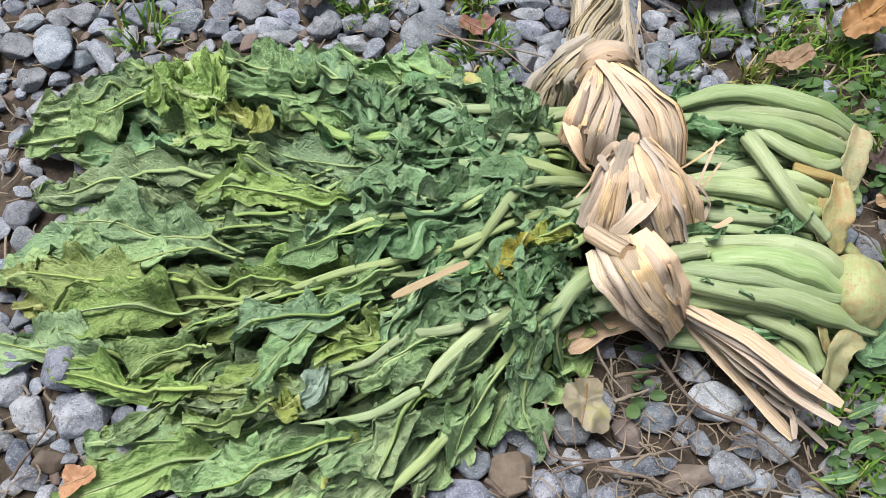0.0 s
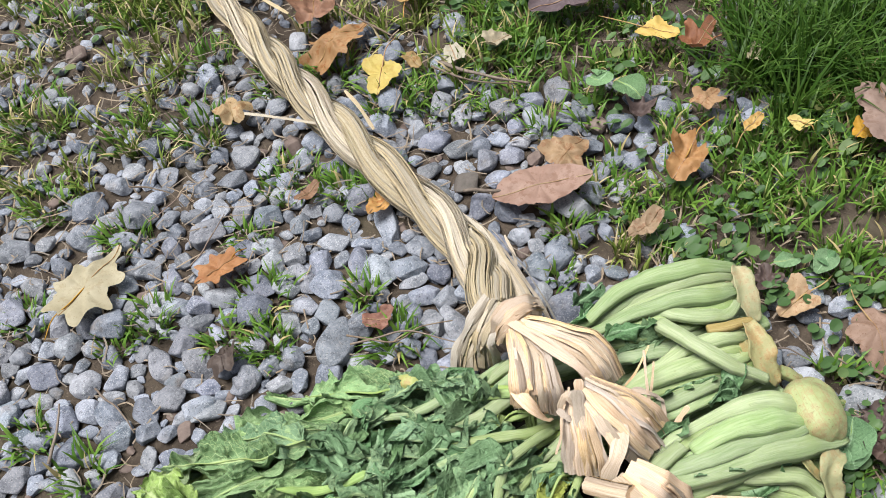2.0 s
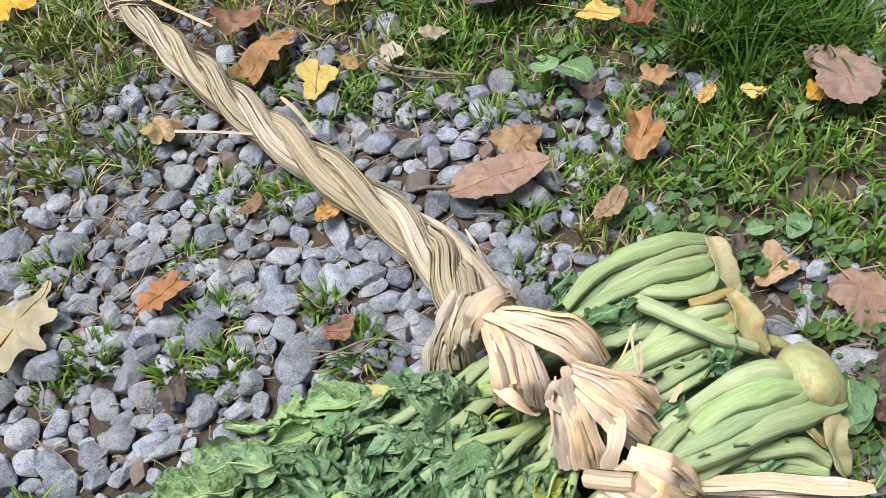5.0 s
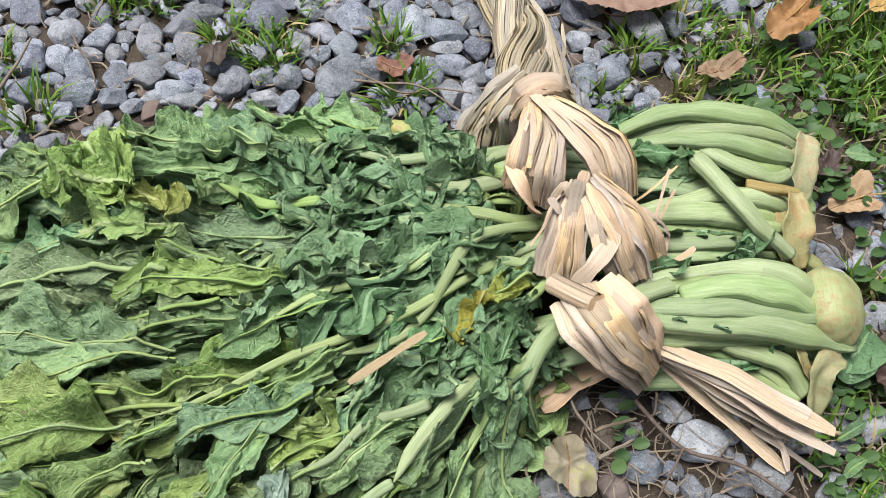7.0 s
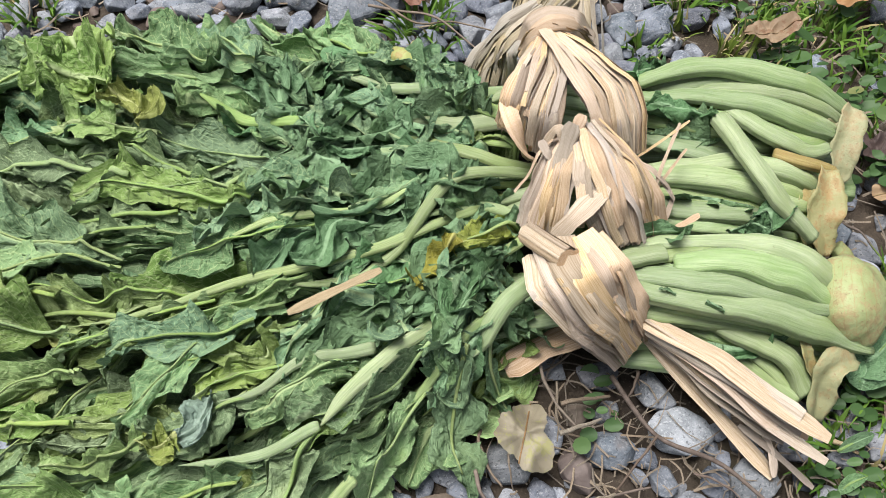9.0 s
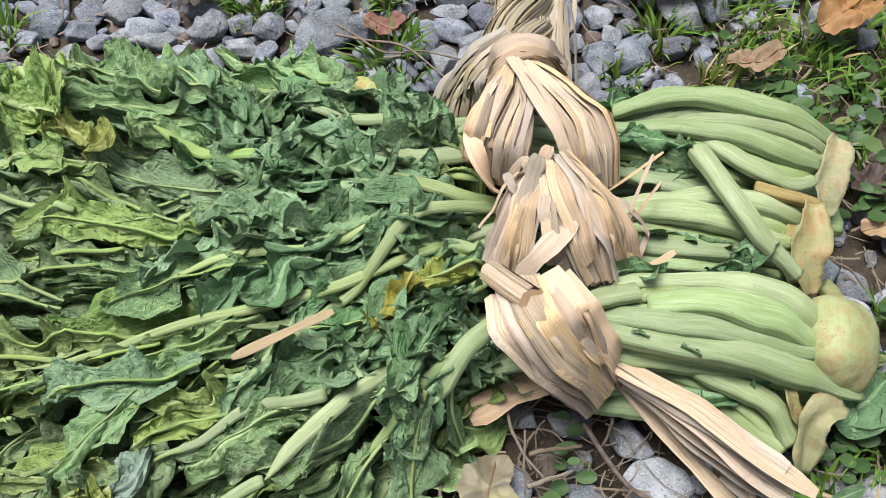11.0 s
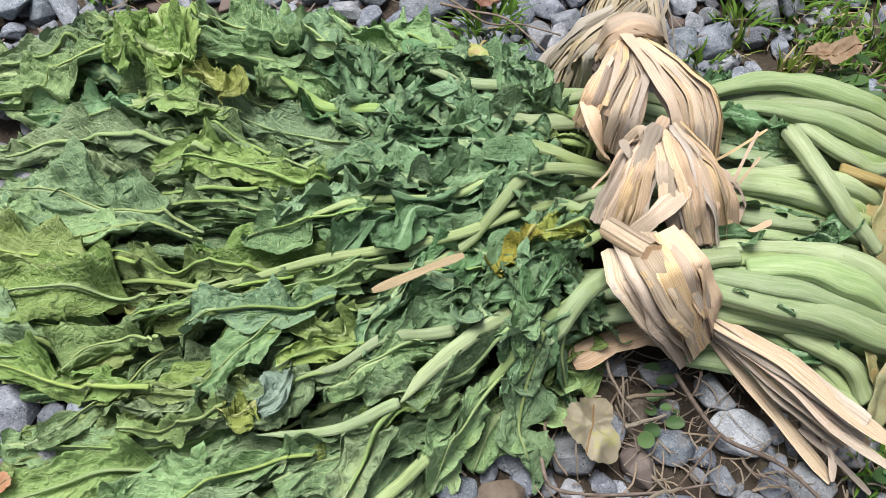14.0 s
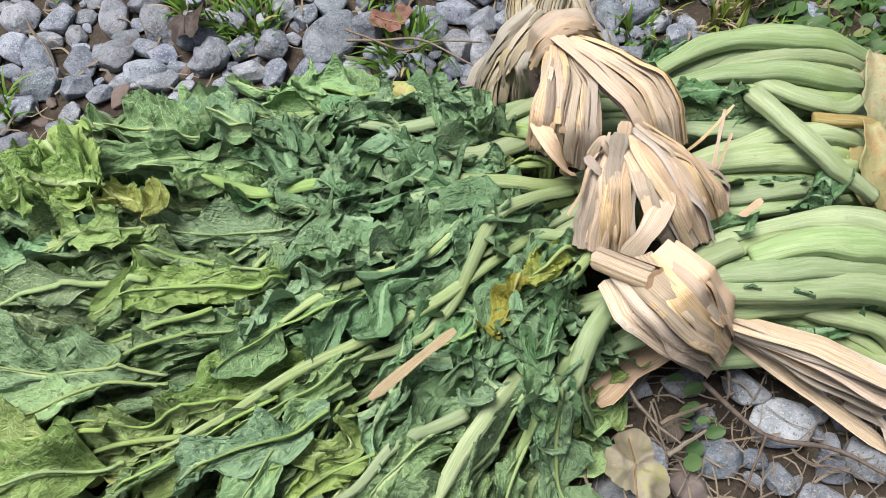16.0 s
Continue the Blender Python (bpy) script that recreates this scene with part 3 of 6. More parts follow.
fan("straw", [(0.142, 0.620, 0.100), (0.146, 0.624, 0.125), (0.164, 0.627, 0.135), (0.188, 0.628, 0.125), (0.208, 0.636, 0.090)], [(0.142, 0.609, 0.105), (0.148, 0.603, 0.130), (0.161, 0.603, 0.140), (0.181, 0.608, 0.130), (0.197, 0.617, 0.105)], 8, 0.010, 5, STRAW, 2, 0.004)
fan("straw", [(0.156, 0.609, 0.120), (0.131, 0.560, 0.140), (0.118, 0.537, 0.130), (0.116, 0.533, 0.100)], [(0.166, 0.603, 0.125), (0.166, 0.541, 0.145), (0.158, 0.509, 0.135), (0.155, 0.498, 0.100)], 30, 0.0062, 6, STRAW, 2, 0.005)
fan("straw", [(0.159, 0.601, 0.130), (0.168, 0.550, 0.150), (0.184, 0.520, 0.145), (0.191, 0.501, 0.130), (0.201, 0.499, 0.100)], [(0.173, 0.604, 0.125), (0.203, 0.571, 0.135), (0.226, 0.549, 0.130), (0.234, 0.528, 0.115), (0.235, 0.510, 0.090)], 32, 0.0062, 7, STRAW, 2, 0.005)
# finer straws that lie over the first knot
fan("fine_straw", [(0.156, 0.609, 0.126), (0.131, 0.560, 0.148), (0.118, 0.537, 0.138), (0.116, 0.533, 0.104)], [(0.166, 0.603, 0.132), (0.166, 0.541, 0.153), (0.158, 0.509, 0.143), (0.155, 0.498, 0.104)], 9, 0.0030, 36, STRAW, 1, 0.004)
fan("fine_straw", [(0.159, 0.601, 0.136), (0.168, 0.550, 0.158), (0.184, 0.520, 0.153), (0.191, 0.501, 0.136), (0.201, 0.499, 0.104)], [(0.173, 0.604, 0.131), (0.203, 0.571, 0.143), (0.226, 0.549, 0.138), (0.234, 0.528, 0.121), (0.235, 0.510, 0.094)], 10, 0.0030, 37, STRAW, 1, 0.004)
straws("bent_straw", [[(0.120, 0.544, 0.130), (0.123, 0.517, 0.135), (0.135, 0.503, 0.110), (0.144, 0.510, 0.080)]], 0.014)

# second knot: a tuft of cut ends and a fan over the middle bunch
fan("straw", [(0.168, 0.503, 0.125), (0.148, 0.478, 0.120), (0.139, 0.462, 0.100), (0.132, 0.446, 0.080)], [(0.176, 0.490, 0.140), (0.164, 0.447, 0.145), (0.158, 0.426, 0.125), (0.157, 0.417, 0.100)], 10, 0.010, 8, STRAW, 2, 0.004)
fan("straw", [(0.174, 0.490, 0.140), (0.171, 0.443, 0.150), (0.177, 0.421, 0.135), (0.193, 0.411, 0.100)], [(0.193, 0.495, 0.130), (0.218, 0.467, 0.130), (0.234, 0.446, 0.110), (0.242, 0.429, 0.080)], 25, 0.0072, 9, STRAW, 2, 0.006)
fan("fine_straw", [(0.168, 0.503, 0.131), (0.148, 0.478, 0.127), (0.139, 0.462, 0.106), (0.132, 0.446, 0.084)], [(0.193, 0.495, 0.138), (0.218, 0.467, 0.139), (0.234, 0.446, 0.118), (0.242, 0.429, 0.084)], 14, 0.0032, 38, STRAW, 1, 0.012)
straws("cut_end", [[(0.157, 0.458, 0.135), (0.163, 0.477, 0.150), (0.168, 0.488, 0.165)]], 0.013)
straws("cut_end", [[(0.165, 0.478, 0.140), (0.172, 0.491, 0.155), (0.177, 0.500, 0.160)]], 0.010)
straws("cut_end", [[(0.164, 0.485, 0.140), (0.158, 0.495, 0.150), (0.149, 0.493, 0.130)]], 0.008)
straws("cut_end", [[(0.174, 0.488, 0.140), (0.179, 0.488, 0.150), (0.185, 0.489, 0.155)]], 0.010)
straws("cut_end", [[(0.178, 0.482, 0.140), (0.197, 0.481, 0.140), (0.215, 0.484, 0.135)]], 0.009)
straws("cut_end", [[(0.160, 0.476, 0.130), (0.150, 0.476, 0.140), (0.145, 0.490, 0.140)]], 0.007)
straws("cut_end", [[(0.177, 0.492, 0.140), (0.168, 0.491, 0.150), (0.161, 0.489, 0.150)]], 0.012)
straws("crossing_straw", [[(0.191, 0.439, 0.150), (0.166, 0.414, 0.150), (0.150, 0.408, 0.120)]], 0.015)
straws("crossing_straw", [[(0.175, 0.458, 0.150), (0.176, 0.433, 0.152), (0.186, 0.427, 0.147), (0.186, 0.443, 0.150)]], 0.010)
straws("loose_curl", [[(0.195, 0.483, 0.130), (0.222, 0.471, 0.135), (0.240, 0.464, 0.125), (0.256, 0.459, 0.100), (0.246, 0.439, 0.090), (0.250, 0.440, 0.060)]], 0.005)
straws("loose_curl", [[(0.221, 0.472, 0.130), (0.236, 0.475, 0.120), (0.251, 0.459, 0.110), (0.256, 0.457, 0.100)]], 0.005)
straws("whisker", [[(0.224, 0.485, 0.120), (0.238, 0.485, 0.140), (0.264, 0.500, 0.150)]], 0.0025)
straws("whisker", [[(0.236, 0.452, 0.110), (0.241, 0.468, 0.130), (0.256, 0.498, 0.150)]], 0.0028)
straws("whisker", [[(0.242, 0.463, 0.110), (0.252, 0.474, 0.120), (0.268, 0.494, 0.120)]], 0.0025)
straws("whisker", [[(0.249, 0.428, 0.090), (0.260, 0.433, 0.100), (0.272, 0.436, 0.110)]], 0.006)

# third knot: a coiled end and broad bands round the lower bunch
fan("straw", [(0.140, 0.394, 0.115), (0.142, 0.364, 0.125), (0.166, 0.348, 0.090), (0.202, 0.347, 0.030)], [(0.156, 0.391, 0.140), (0.164, 0.358, 0.150), (0.180, 0.343, 0.120), (0.211, 0.342, 0.050)], 6, 0.019, 10, STRAW, 2, 0.004)
fan("straw", [(0.159, 0.394, 0.140), (0.171, 0.360, 0.150), (0.184, 0.348, 0.120), (0.211, 0.342, 0.060)], [(0.179, 0.397, 0.130), (0.196, 0.373, 0.130), (0.211, 0.357, 0.100), (0.224, 0.356, 0.050)], 6, 0.016, 12, STRAW, 2, 0.005)
coil = smooth_line([(0.130, 0.409, 0.130), (0.140, 0.392, 0.143), (0.154, 0.373, 0.155)], 20)
for j in range(7):
    s = Shape()
    a = j * 0.9
    ct, cs, cn = frames_of(coil)
    r0 = 0.0085 - 0.0008 * j
    line = coil + cs * r0 * math.cos(a) + cn * r0 * math.sin(a)
    s.ribbon(line, 0.011, out=unit(line - coil), cup=0.25)
    part("rolled_straw", s, STRAW, rope)
tan20, cs20, cn20 = frames_of(coil)
spiral = [coil[20] + cs20[20] * (0.0015 + 0.00055 * a) * math.cos(a) + cn20[20] * (0.0015 + 0.00055 * a) * math.sin(a) for a in np.linspace(0, 13, 30)]
spiral = smooth_line(np.array(spiral), 60)
s = Shape()
s.ribbon(spiral, 0.006, out=unit(spiral - coil[20] + 1e-5), cup=0.05, twist=1.5)
part("coiled_end", s, STRAW, rope, "rolled straw end of the last knot")
fan("straw", [(0.215, 0.364, 0.080), (0.276, 0.317, 0.085), (0.352, 0.257, 0.072)], [(0.227, 0.362, 0.060), (0.282, 0.305, 0.055), (0.347, 0.259, 0.035)], 7, 0.012, 13, STRAW, 2, 0.004, tips=7)
straws("tail_straw", [[(0.224, 0.371, 0.050), (0.270, 0.312, 0.035), (0.325, 0.249, 0.015)]], 0.014)
straws("tail_straw", [[(0.220, 0.364, 0.070), (0.280, 0.305, 0.060), (0.346, 0.245, 0.070)]], 0.010)
straws("tail_straw", [[(0.300, 0.287, 0.030), (0.324, 0.264, 0.030), (0.353, 0.238, 0.020)]], 0.006)
straws("tail_straw", [[(0.324, 0.247, 0.020), (0.322, 0.262, 0.030), (0.319, 0.278, 0.030)]], 0.006)
straws("tail_straw", [[(0.200, 0.366, 0.050), (0.158, 0.356, 0.045), (0.114, 0.336, 0.035)]], 0.022)
straws("tail_straw", [[(0.205, 0.359, 0.030), (0.175, 0.366, 0.030), (0.151, 0.363, 0.020)]], 0.016)

# ---- bunches of wilted greens ----
rnd = random.Random(5)
BUNCH = [thing("greens_bunch", at, label, "greens bunch", "tied bunches of greens") for at, label in (
    ((0.20, 0.60, 0.0), "wilted leafy greens with pale stalks, tied beside the rope's knot"),
    ((0.20, 0.49, 0.0), "wilted leafy greens with pale stalks, pressed between two bunches"),
    ((0.20, 0.38, 0.0), "wilted yellowing greens with a round cut crown, by loose straw"))]


def nearest_bunch(y):
    return BUNCH[0] if y > 0.545 else BUNCH[1] if y > 0.43 else BUNCH[2]


def stalk(points, radius, parent, mat=STALK, name="stalk", flat=0.72, label="", sides=26, seed=0, lay=False):
    """A tapering ribbed stalk; points may carry a width factor."""
    line = smooth_line([p[:3] for p in points], 40)
    u = np.linspace(0, 1, 41)
    factor = np.interp(u, np.linspace(0, 1, len(points)), [p[3] if len(p) > 3 else 1.0 for p in points])
    r = radius * factor * (1 + 0.05 * line_wave(u * 5, seed + 3))
    r[0] *= 0.8
    if lay:
        under = np.convolve(np.pad(PILE.read(line), 6, mode="edge"), np.ones(13) / 13, mode="valid")
        r = r * np.clip((1 - u) / 0.22 + 0.12, 0, 1)
        free = step(line[:, 0], 0.02, 0.09)
        line[:, 2] = np.maximum(line[:, 2] * free + (under + 0.75 * r) * (1 - free), under - 0.5 * r)
        PILE.add(line + UP * r[:, None], 1.0)
    s = Shape()
    s.tube(line, r, sides, flat, ridge=0.055)
    v = s.verts[0]
    v = v + np.stack([0.05 * radius * wave(v * 130 + seed, 3 + k) + 0.16 * radius * wave(v * 38 + seed, k) for k in range(3)], -1)
    s.verts[0] = v
    return part(name, s, mat, parent, label)


class Pile:
    """How high the heap lies so far, on a level grid; each leaf is laid on top of those before it."""
    CELL, X0, Y0, NX, NY = 0.003, -0.62, 0.0, 340, 300

    def __init__(self):
        self.top = np.full((self.NX, self.NY), 0.004)
        self.soft = self.top.copy()

    @staticmethod
    def blur(h, times=3):
        for _ in range(times):
            h = np.pad(h, 1, mode="edge")
            h = (h[:-2] + h[1:-1] + h[2:]) / 3
            h = (h[:, :-2] + h[:, 1:-1] + h[:, 2:]) / 3
        return h

    def cells(self, pts):
        i = np.clip((pts[..., 0] - self.X0) / self.CELL, 0, self.NX - 1.001)
        j = np.clip((pts[..., 1] - self.Y0) / self.CELL, 0, self.NY - 1.001)
        return i, j

    def read(self, pts, soft=True):
        i, j = self.cells(pts)
        h = self.soft if soft else self.top
        a, b = i.astype(int), j.astype(int)
        p, q = i - a, j - b
        return (h[a, b] * (1 - p) + h[a + 1, b] * p) * (1 - q) + (h[a, b + 1] * (1 - p) + h[a + 1, b + 1] * p) * q

    def add(self, pts, share=1.0):
        i, j = self.cells(pts)
        layer = np.full_like(self.top, -1.0)
        np.maximum.at(layer, (np.rint(i).astype(int), np.rint(j).astype(int)), pts[..., 2])
        wide = np.pad(layer, 1, mode="edge")
        around = np.max([wide[a:a + self.NX, b:b + self.NY] for a in (0, 1, 2) for b in (0, 1, 2)], 0)
        layer = np.where(layer < 0, around, layer)
        self.top = np.where(layer > self.top, self.top + share * (layer - self.top), self.top)
        self.soft = self.blur(self.top)


    def add_point(self, p):
        i, j = self.cells(p)
        i, j = int(round(float(i))), int(round(float(j)))
        self.top[i, j] = max(self.top[i, j], p[2])

    def settle(self):
        wide = np.pad(self.top, 1, mode="edge")
        self.top = self.blur(np.max([wide[a:a + self.NX, b:b + self.NY] for a in (0, 1, 2) for b in (0, 1, 2)], 0), 4)
        self.soft = self.blur(self.top)


PILE = Pile()
BULK = 0.068


def crease(p, seed):
    """Noise with sharp ridges and soft hollows, -1..1."""
    return 1.0 - 2.2 * np.abs(wave(p, seed)) ** 0.8


def wilted_leaf(points, width, mat, seed, parent, nu=68, nv=24, crumple=1.0, roll=1.0, start=0.12, rib=0.0028, ruffle=1.0, pleats=1.0, droop=-0.35, share=0.8, lift=0.0, lay=True, label=""):
    """A limp leaf: a rib along the points and a blade on both sides in creased folds, laid on what is below."""
    line = smooth_line(points, nu)
    if lay:
        under = PILE.read(line)
        under = np.convolve(np.pad(under, 6, mode="edge"), np.ones(13) / 13, mode="valid")
        line[:, 2] = under + 0.004 + lift
    tan, side, nrm = frames_of(line)
    u = np.linspace(0, 1, nu + 1)
    run = u * np.linalg.norm(np.diff(line, axis=0), axis=1).sum()
    body = step(u, start - 0.12, start + 0.30) * np.sqrt(np.clip(1 - u ** 6, 0, 1))
    halves = []
    v = np.arange(1, nv + 1)[None, :] / nv
    for sign in (-1, 1):
        sd = seed * 7 + (sign + 1)
        lobes = 1 + 0.26 * line_wave(u * 4, sd) + 0.15 * line_wave(run * 55, sd + 1) + 0.10 * np.abs(line_wave(run * 130, sd + 5))
        w = (0.58 * width * body * np.clip(lobes, 0.3, 2))[:, None]
        lean = (droop + 0.6 * line_wave(u * 2.0, sd + 2))[:, None]
        curl = (roll * (0.2 + 2.9 * line_wave(u * 2.3, sd + 3)))[:, None]
        ang = lean + curl * v ** 2 * 1.3
        y = np.cumsum(np.cos(ang) * w / nv * 0.80, 1)
        z = np.cumsum(np.sin(ang) * w / nv * 0.95, 1)
        across = sign * v * w
        r2 = np.broadcast_to(run[:, None], across.shape)
        p = np.stack([r2, across, np.full_like(across, seed * 0.173)], -1)
        p = p + 0.010 * np.stack([wave(p * 26, sd + 21), wave(p * 26, sd + 22), 0 * across], -1)
        slant = 0.25 + 0.35 * math.sin(sd * 2.3)
        length = 0.0068 + 0.0020 * math.sin(sd * 1.7)
        soft = np.minimum(1.0, v * 4)
        patch = step(wave(p * 30, sd + 12), -0.5, 0.4)
        wander = 1.8 * wave(p * 30, sd + 9)
        ridge = pleats * 0.0040 * soft * patch * sharp(p[..., 1] / length + slant * p[..., 0] / length + wander)
        long = np.array((0.38, 1.0, 1.0))
        folds = crumple * soft * (0.0095 * (crease(p * long * 34, sd + 13) - 0.35) + 0.0058 * (crease(p * long * 70, sd + 14) - 0.35) + 0.0016 * (crease(p * 150, sd + 15) - 0.35))
        frill = ruffle * 0.0085 * v ** 2.2 * (np.sin(r2 / 0.0078 + 4.0 * line_wave(run * 13, sd + 4)[:, None] + v) + 0.5 * line_wave(run * 75, sd + 17)[:, None])
        pts = line[:, None] + sign * side[:, None] * (y + 0.45 * folds + 0.5 * frill * v)[..., None] + nrm[:, None] * z[..., None] + tan[:, None] * (0.004 * crumple * soft * wave(p * 60, sd + 16))[..., None]
        halves.append((pts, ridge + folds + frill))
    (left, fold_left), (right, fold_right) = halves
    pts = np.concatenate([left[:, ::-1], line[:, None], right], 1)
    fold = np.concatenate([fold_left[:, ::-1], np.zeros((nu + 1, 1)), fold_right], 1)
    uv = np.stack(np.broadcast_arrays(u[:, None], np.linspace(0, 1, 2 * nv + 1)[None, :]), -1)
    bend = crumple * 0.006 * np.stack([wave(pts * 28 + seed * 0.731, k) for k in range(2)], -1)
    pts[..., :2] += bend * np.abs(np.linspace(-1, 1, 2 * nv + 1))[None, :, None] ** 0.6
    if lay:
        rest = np.maximum(PILE.read(pts) + 0.001, PILE.read(pts, False) - 0.002)
        rise = np.maximum(pts[..., 2] - rest, 0.0)
        pts[..., 2] = rest + 0.025 * np.tanh(rise / 0.025) + np.maximum(fold + 0.0045, 0.0002)
    else:
        pts[..., 2] += fold
    s = Shape()
    s.grid(pts, uv)
    blade = part("leaf", s, mat, parent, label)
    if rib:
        n = int(nu * 0.86)
        r = Shape()
        mid = pts[:n + 1:2, nv] + nrm[:n + 1:2] * 0.0012
        r.tube(mid, rib * 0.85 * (1 - 0.8 * u[:n + 1:2]), 6, 0.7)
        part("midrib", r, RIB, blade)
    if lay:
        PILE.add(pts, share)
    return blade


# the fan in which the leaves lie: from the ties to the edge of the heap
EDGE = [(0.045, 0.632), (-0.03, 0.675), (-0.12, 0.708), (-0.24, 0.715), (-0.37, 0.71), (-0.47, 0.64), (-0.455, 0.55), (-0.455, 0.46), (-0.44, 0.37), (-0.385, 0.305),
        (-0.33, 0.225), (-0.25, 0.17), (-0.14, 0.16), (-0.065, 0.185), (-0.005, 0.23), (0.045, 0.270), (0.085, 0.310)]
EDGE_LINE = smooth_line([(x, y, 0) for x, y in EDGE], 200)
ROOT_LINE = smooth_line([(0.12, 0.605, 0), (0.105, 0.555, 0), (0.115, 0.49, 0), (0.13, 0.42, 0), (0.14, 0.375, 0)], 200)


def heap(a, f, lift=0.0):
    """Place in the heap: a runs across the fan, f from the ties (0) to the edge (1)."""
    a, f = min(max(a, 0.0), 1.0), f
    e, o = EDGE_LINE[int(a * 200)], ROOT_LINE[int(a * 200)]
    p = o * (1 - f) + e * f
    wide = step(np.array(a), -0.06, 0.20) * step(np.array(1 - a), -0.06, 0.26)
    h = 0.012 + 0.066 * wide * (1 - step(np.array(f), 0.62, 1.08)) + 0.012 * math.sin(9 * a + 5 * f)
    return np.array((p[0], p[1], max(0.006, float(h) + lift)))


# the mass of stalks and leaf bases in the middle, on which the leaves lie
for fa in np.linspace(0, 1, 160):
    for ff in np.linspace(-0.15, 1.0, 110):
        PILE.add_point(heap(fa, ff, -BULK))
PILE.settle()


def filler(a, f0, f1, width, kind, seed, crumple=1.0, rib=0.0024, force=False, **more):
    r = random.Random(seed)
    swing = r.uniform(-0.09, 0.09)
    pts = []
    for k in range(4):
        g = k / 3
        p = heap(a + swing * g, f0 + (f1 - f0) * g)
        p = p + np.array((r.uniform(-0.010, 0.010), r.uniform(-0.016, 0.016), 0.0))
        pts.append(p)
    under = PILE.read(smooth_line(pts, 12))
    if not force and (under.mean() > np.mean([p[2] for p in pts]) - 0.010 or under.max() > 0.078):
        return
    more.setdefault("droop", r.uniform(-0.9, 0.6))
    wilted_leaf(pts, width, LEAF[kind], seed, nearest_bunch(pts[0][1] * 0.6 + 0.2), crumple=crumple, rib=rib, **more)


def kind_at(a, f, r):
    """Which green grows where: darker near the ties, yellower low in the heap."""
    x = r.random()
    if a > 0.80:
        return "pale" if x < 0.38 else "lime" if x < 0.66 else "green" if x < 0.88 else "yellow"
    if f < 0.42:
        return "dark" if x < 0.25 else "blue" if x < 0.60 else "green"
    if a > 0.56:
        return "lime" if x < 0.38 else "pale" if x < 0.66 else "green" if x < 0.93 else "yellow"
    return "blue" if x < 0.28 else "green" if x < 0.66 else "pale" if x < 0.88 else "lime"


# bottom layer: broad limp leaves close to the ground
for k in range(32):
    a = (k + rnd.random()) / 32
    f1 = rnd.uniform(0.84, 1.04)
    filler(a, max(0.12, f1 - rnd.uniform(0.4, 0.65)), f1, rnd.uniform(0.065, 0.10), kind_at(a, f1, rnd), 1000 + k, 0.9, rib=0, force=True, share=0.75, nu=54, nv=16)
# middle layer: long leaves that run the length of the bunches
for k in range(60):
    a = 0.04 + 0.92 * ((k * 0.618 + 0.1 * rnd.random()) % 1.0)
    f1 = rnd.uniform(0.55, 1.0)
    f0 = max(0.06, f1 - rnd.uniform(0.35, 0.55))
    filler(a, f0, f1, rnd.uniform(0.042, 0.068), kind_at(a, 0.5 * (f0 + f1), rnd), 2000 + k, rib=rnd.choice((0, 0.002, 0.003)), share=0.9, nu=84, nv=20)
# stalks that show between the leaves
for k in range(8):
    a = (k + rnd.random()) / 8
    f1 = rnd.uniform(0.35, 0.72)
    pts = [heap(a, -0.12, 0.0), heap(a + 0.01, f1 * 0.5, 0.0), heap(a + rnd.uniform(-0.03, 0.03), f1, 0.0)]
    stalk([(*pts[0], 1.1), (*pts[1], 1.0), (*pts[2], 0.45)], rnd.uniform(0.003, 0.005), nearest_bunch(pts[0][1]), RIB, seed=k, lay=True)
# top layer: long crumpled leaves
for k in range(230):
    a, f1 = 0.05 + 0.90 * ((k * 0.618 + 0.37) % 1.0), 0.26 + 0.72 * rnd.random() ** 0.8
    f0 = max(0.02, f1 - rnd.uniform(0.24, 0.46))
    filler(a, f0, f1, rnd.uniform(0.030, 0.054), kind_at(a, 0.5 * (f0 + f1), rnd), 3000 + k, 1.0, rib=rnd.choice((0, 0.002, 0.003)), share=0.9, nu=92, nv=20, roll=1.2)
# dark shrivelled leaf bits next to the ties
for k in range(100):
    a, f0 = 0.06 + 0.88 * ((k * 0.618 + 0.2) % 1.0), rnd.uniform(-0.02, 0.30)
    filler(a, f0, f0 + rnd.uniform(0.09, 0.18), rnd.uniform(0.022, 0.042), "dark" if rnd.random() < 0.65 else "blue", 4000 + k, 1.5, rib=0, force=True, lift=rnd.uniform(0.0, 0.010), nu=38, nv=9, roll=1.3, ruffle=1.2, share=0.22)

def hero(points, width, kind, bunch, seed, **more):
    more["crumple"] = more.get("crumple", 1.0) + 0.3
    wilted_leaf(points, 0.68 * width, LEAF[kind], seed, BUNCH[bunch], nu=88, nv=25, **more)


hero([(-0.289, 0.634, 0.075), (-0.352, 0.649, 0.075), (-0.413, 0.640, 0.055), (-0.477, 0.640, 0.030)], 0.075, "pale", 0, 51, rib=0.0036, ruffle=0.5, crumple=0.7)
hero([(-0.302, 0.627, 0.065), (-0.363, 0.612, 0.060), (-0.435, 0.604, 0.045), (-0.490, 0.601, 0.030)], 0.085, "green", 0, 52, rib=0.002, ruffle=0.6, crumple=0.8)
hero([(-0.206, 0.504, 0.085), (-0.282, 0.515, 0.085), (-0.353, 0.532, 0.070), (-0.405, 0.525, 0.050), (-0.448, 0.522, 0.030)], 0.075, "pale", 0, 53, rib=0.004, ruffle=0.6, crumple=0.8)
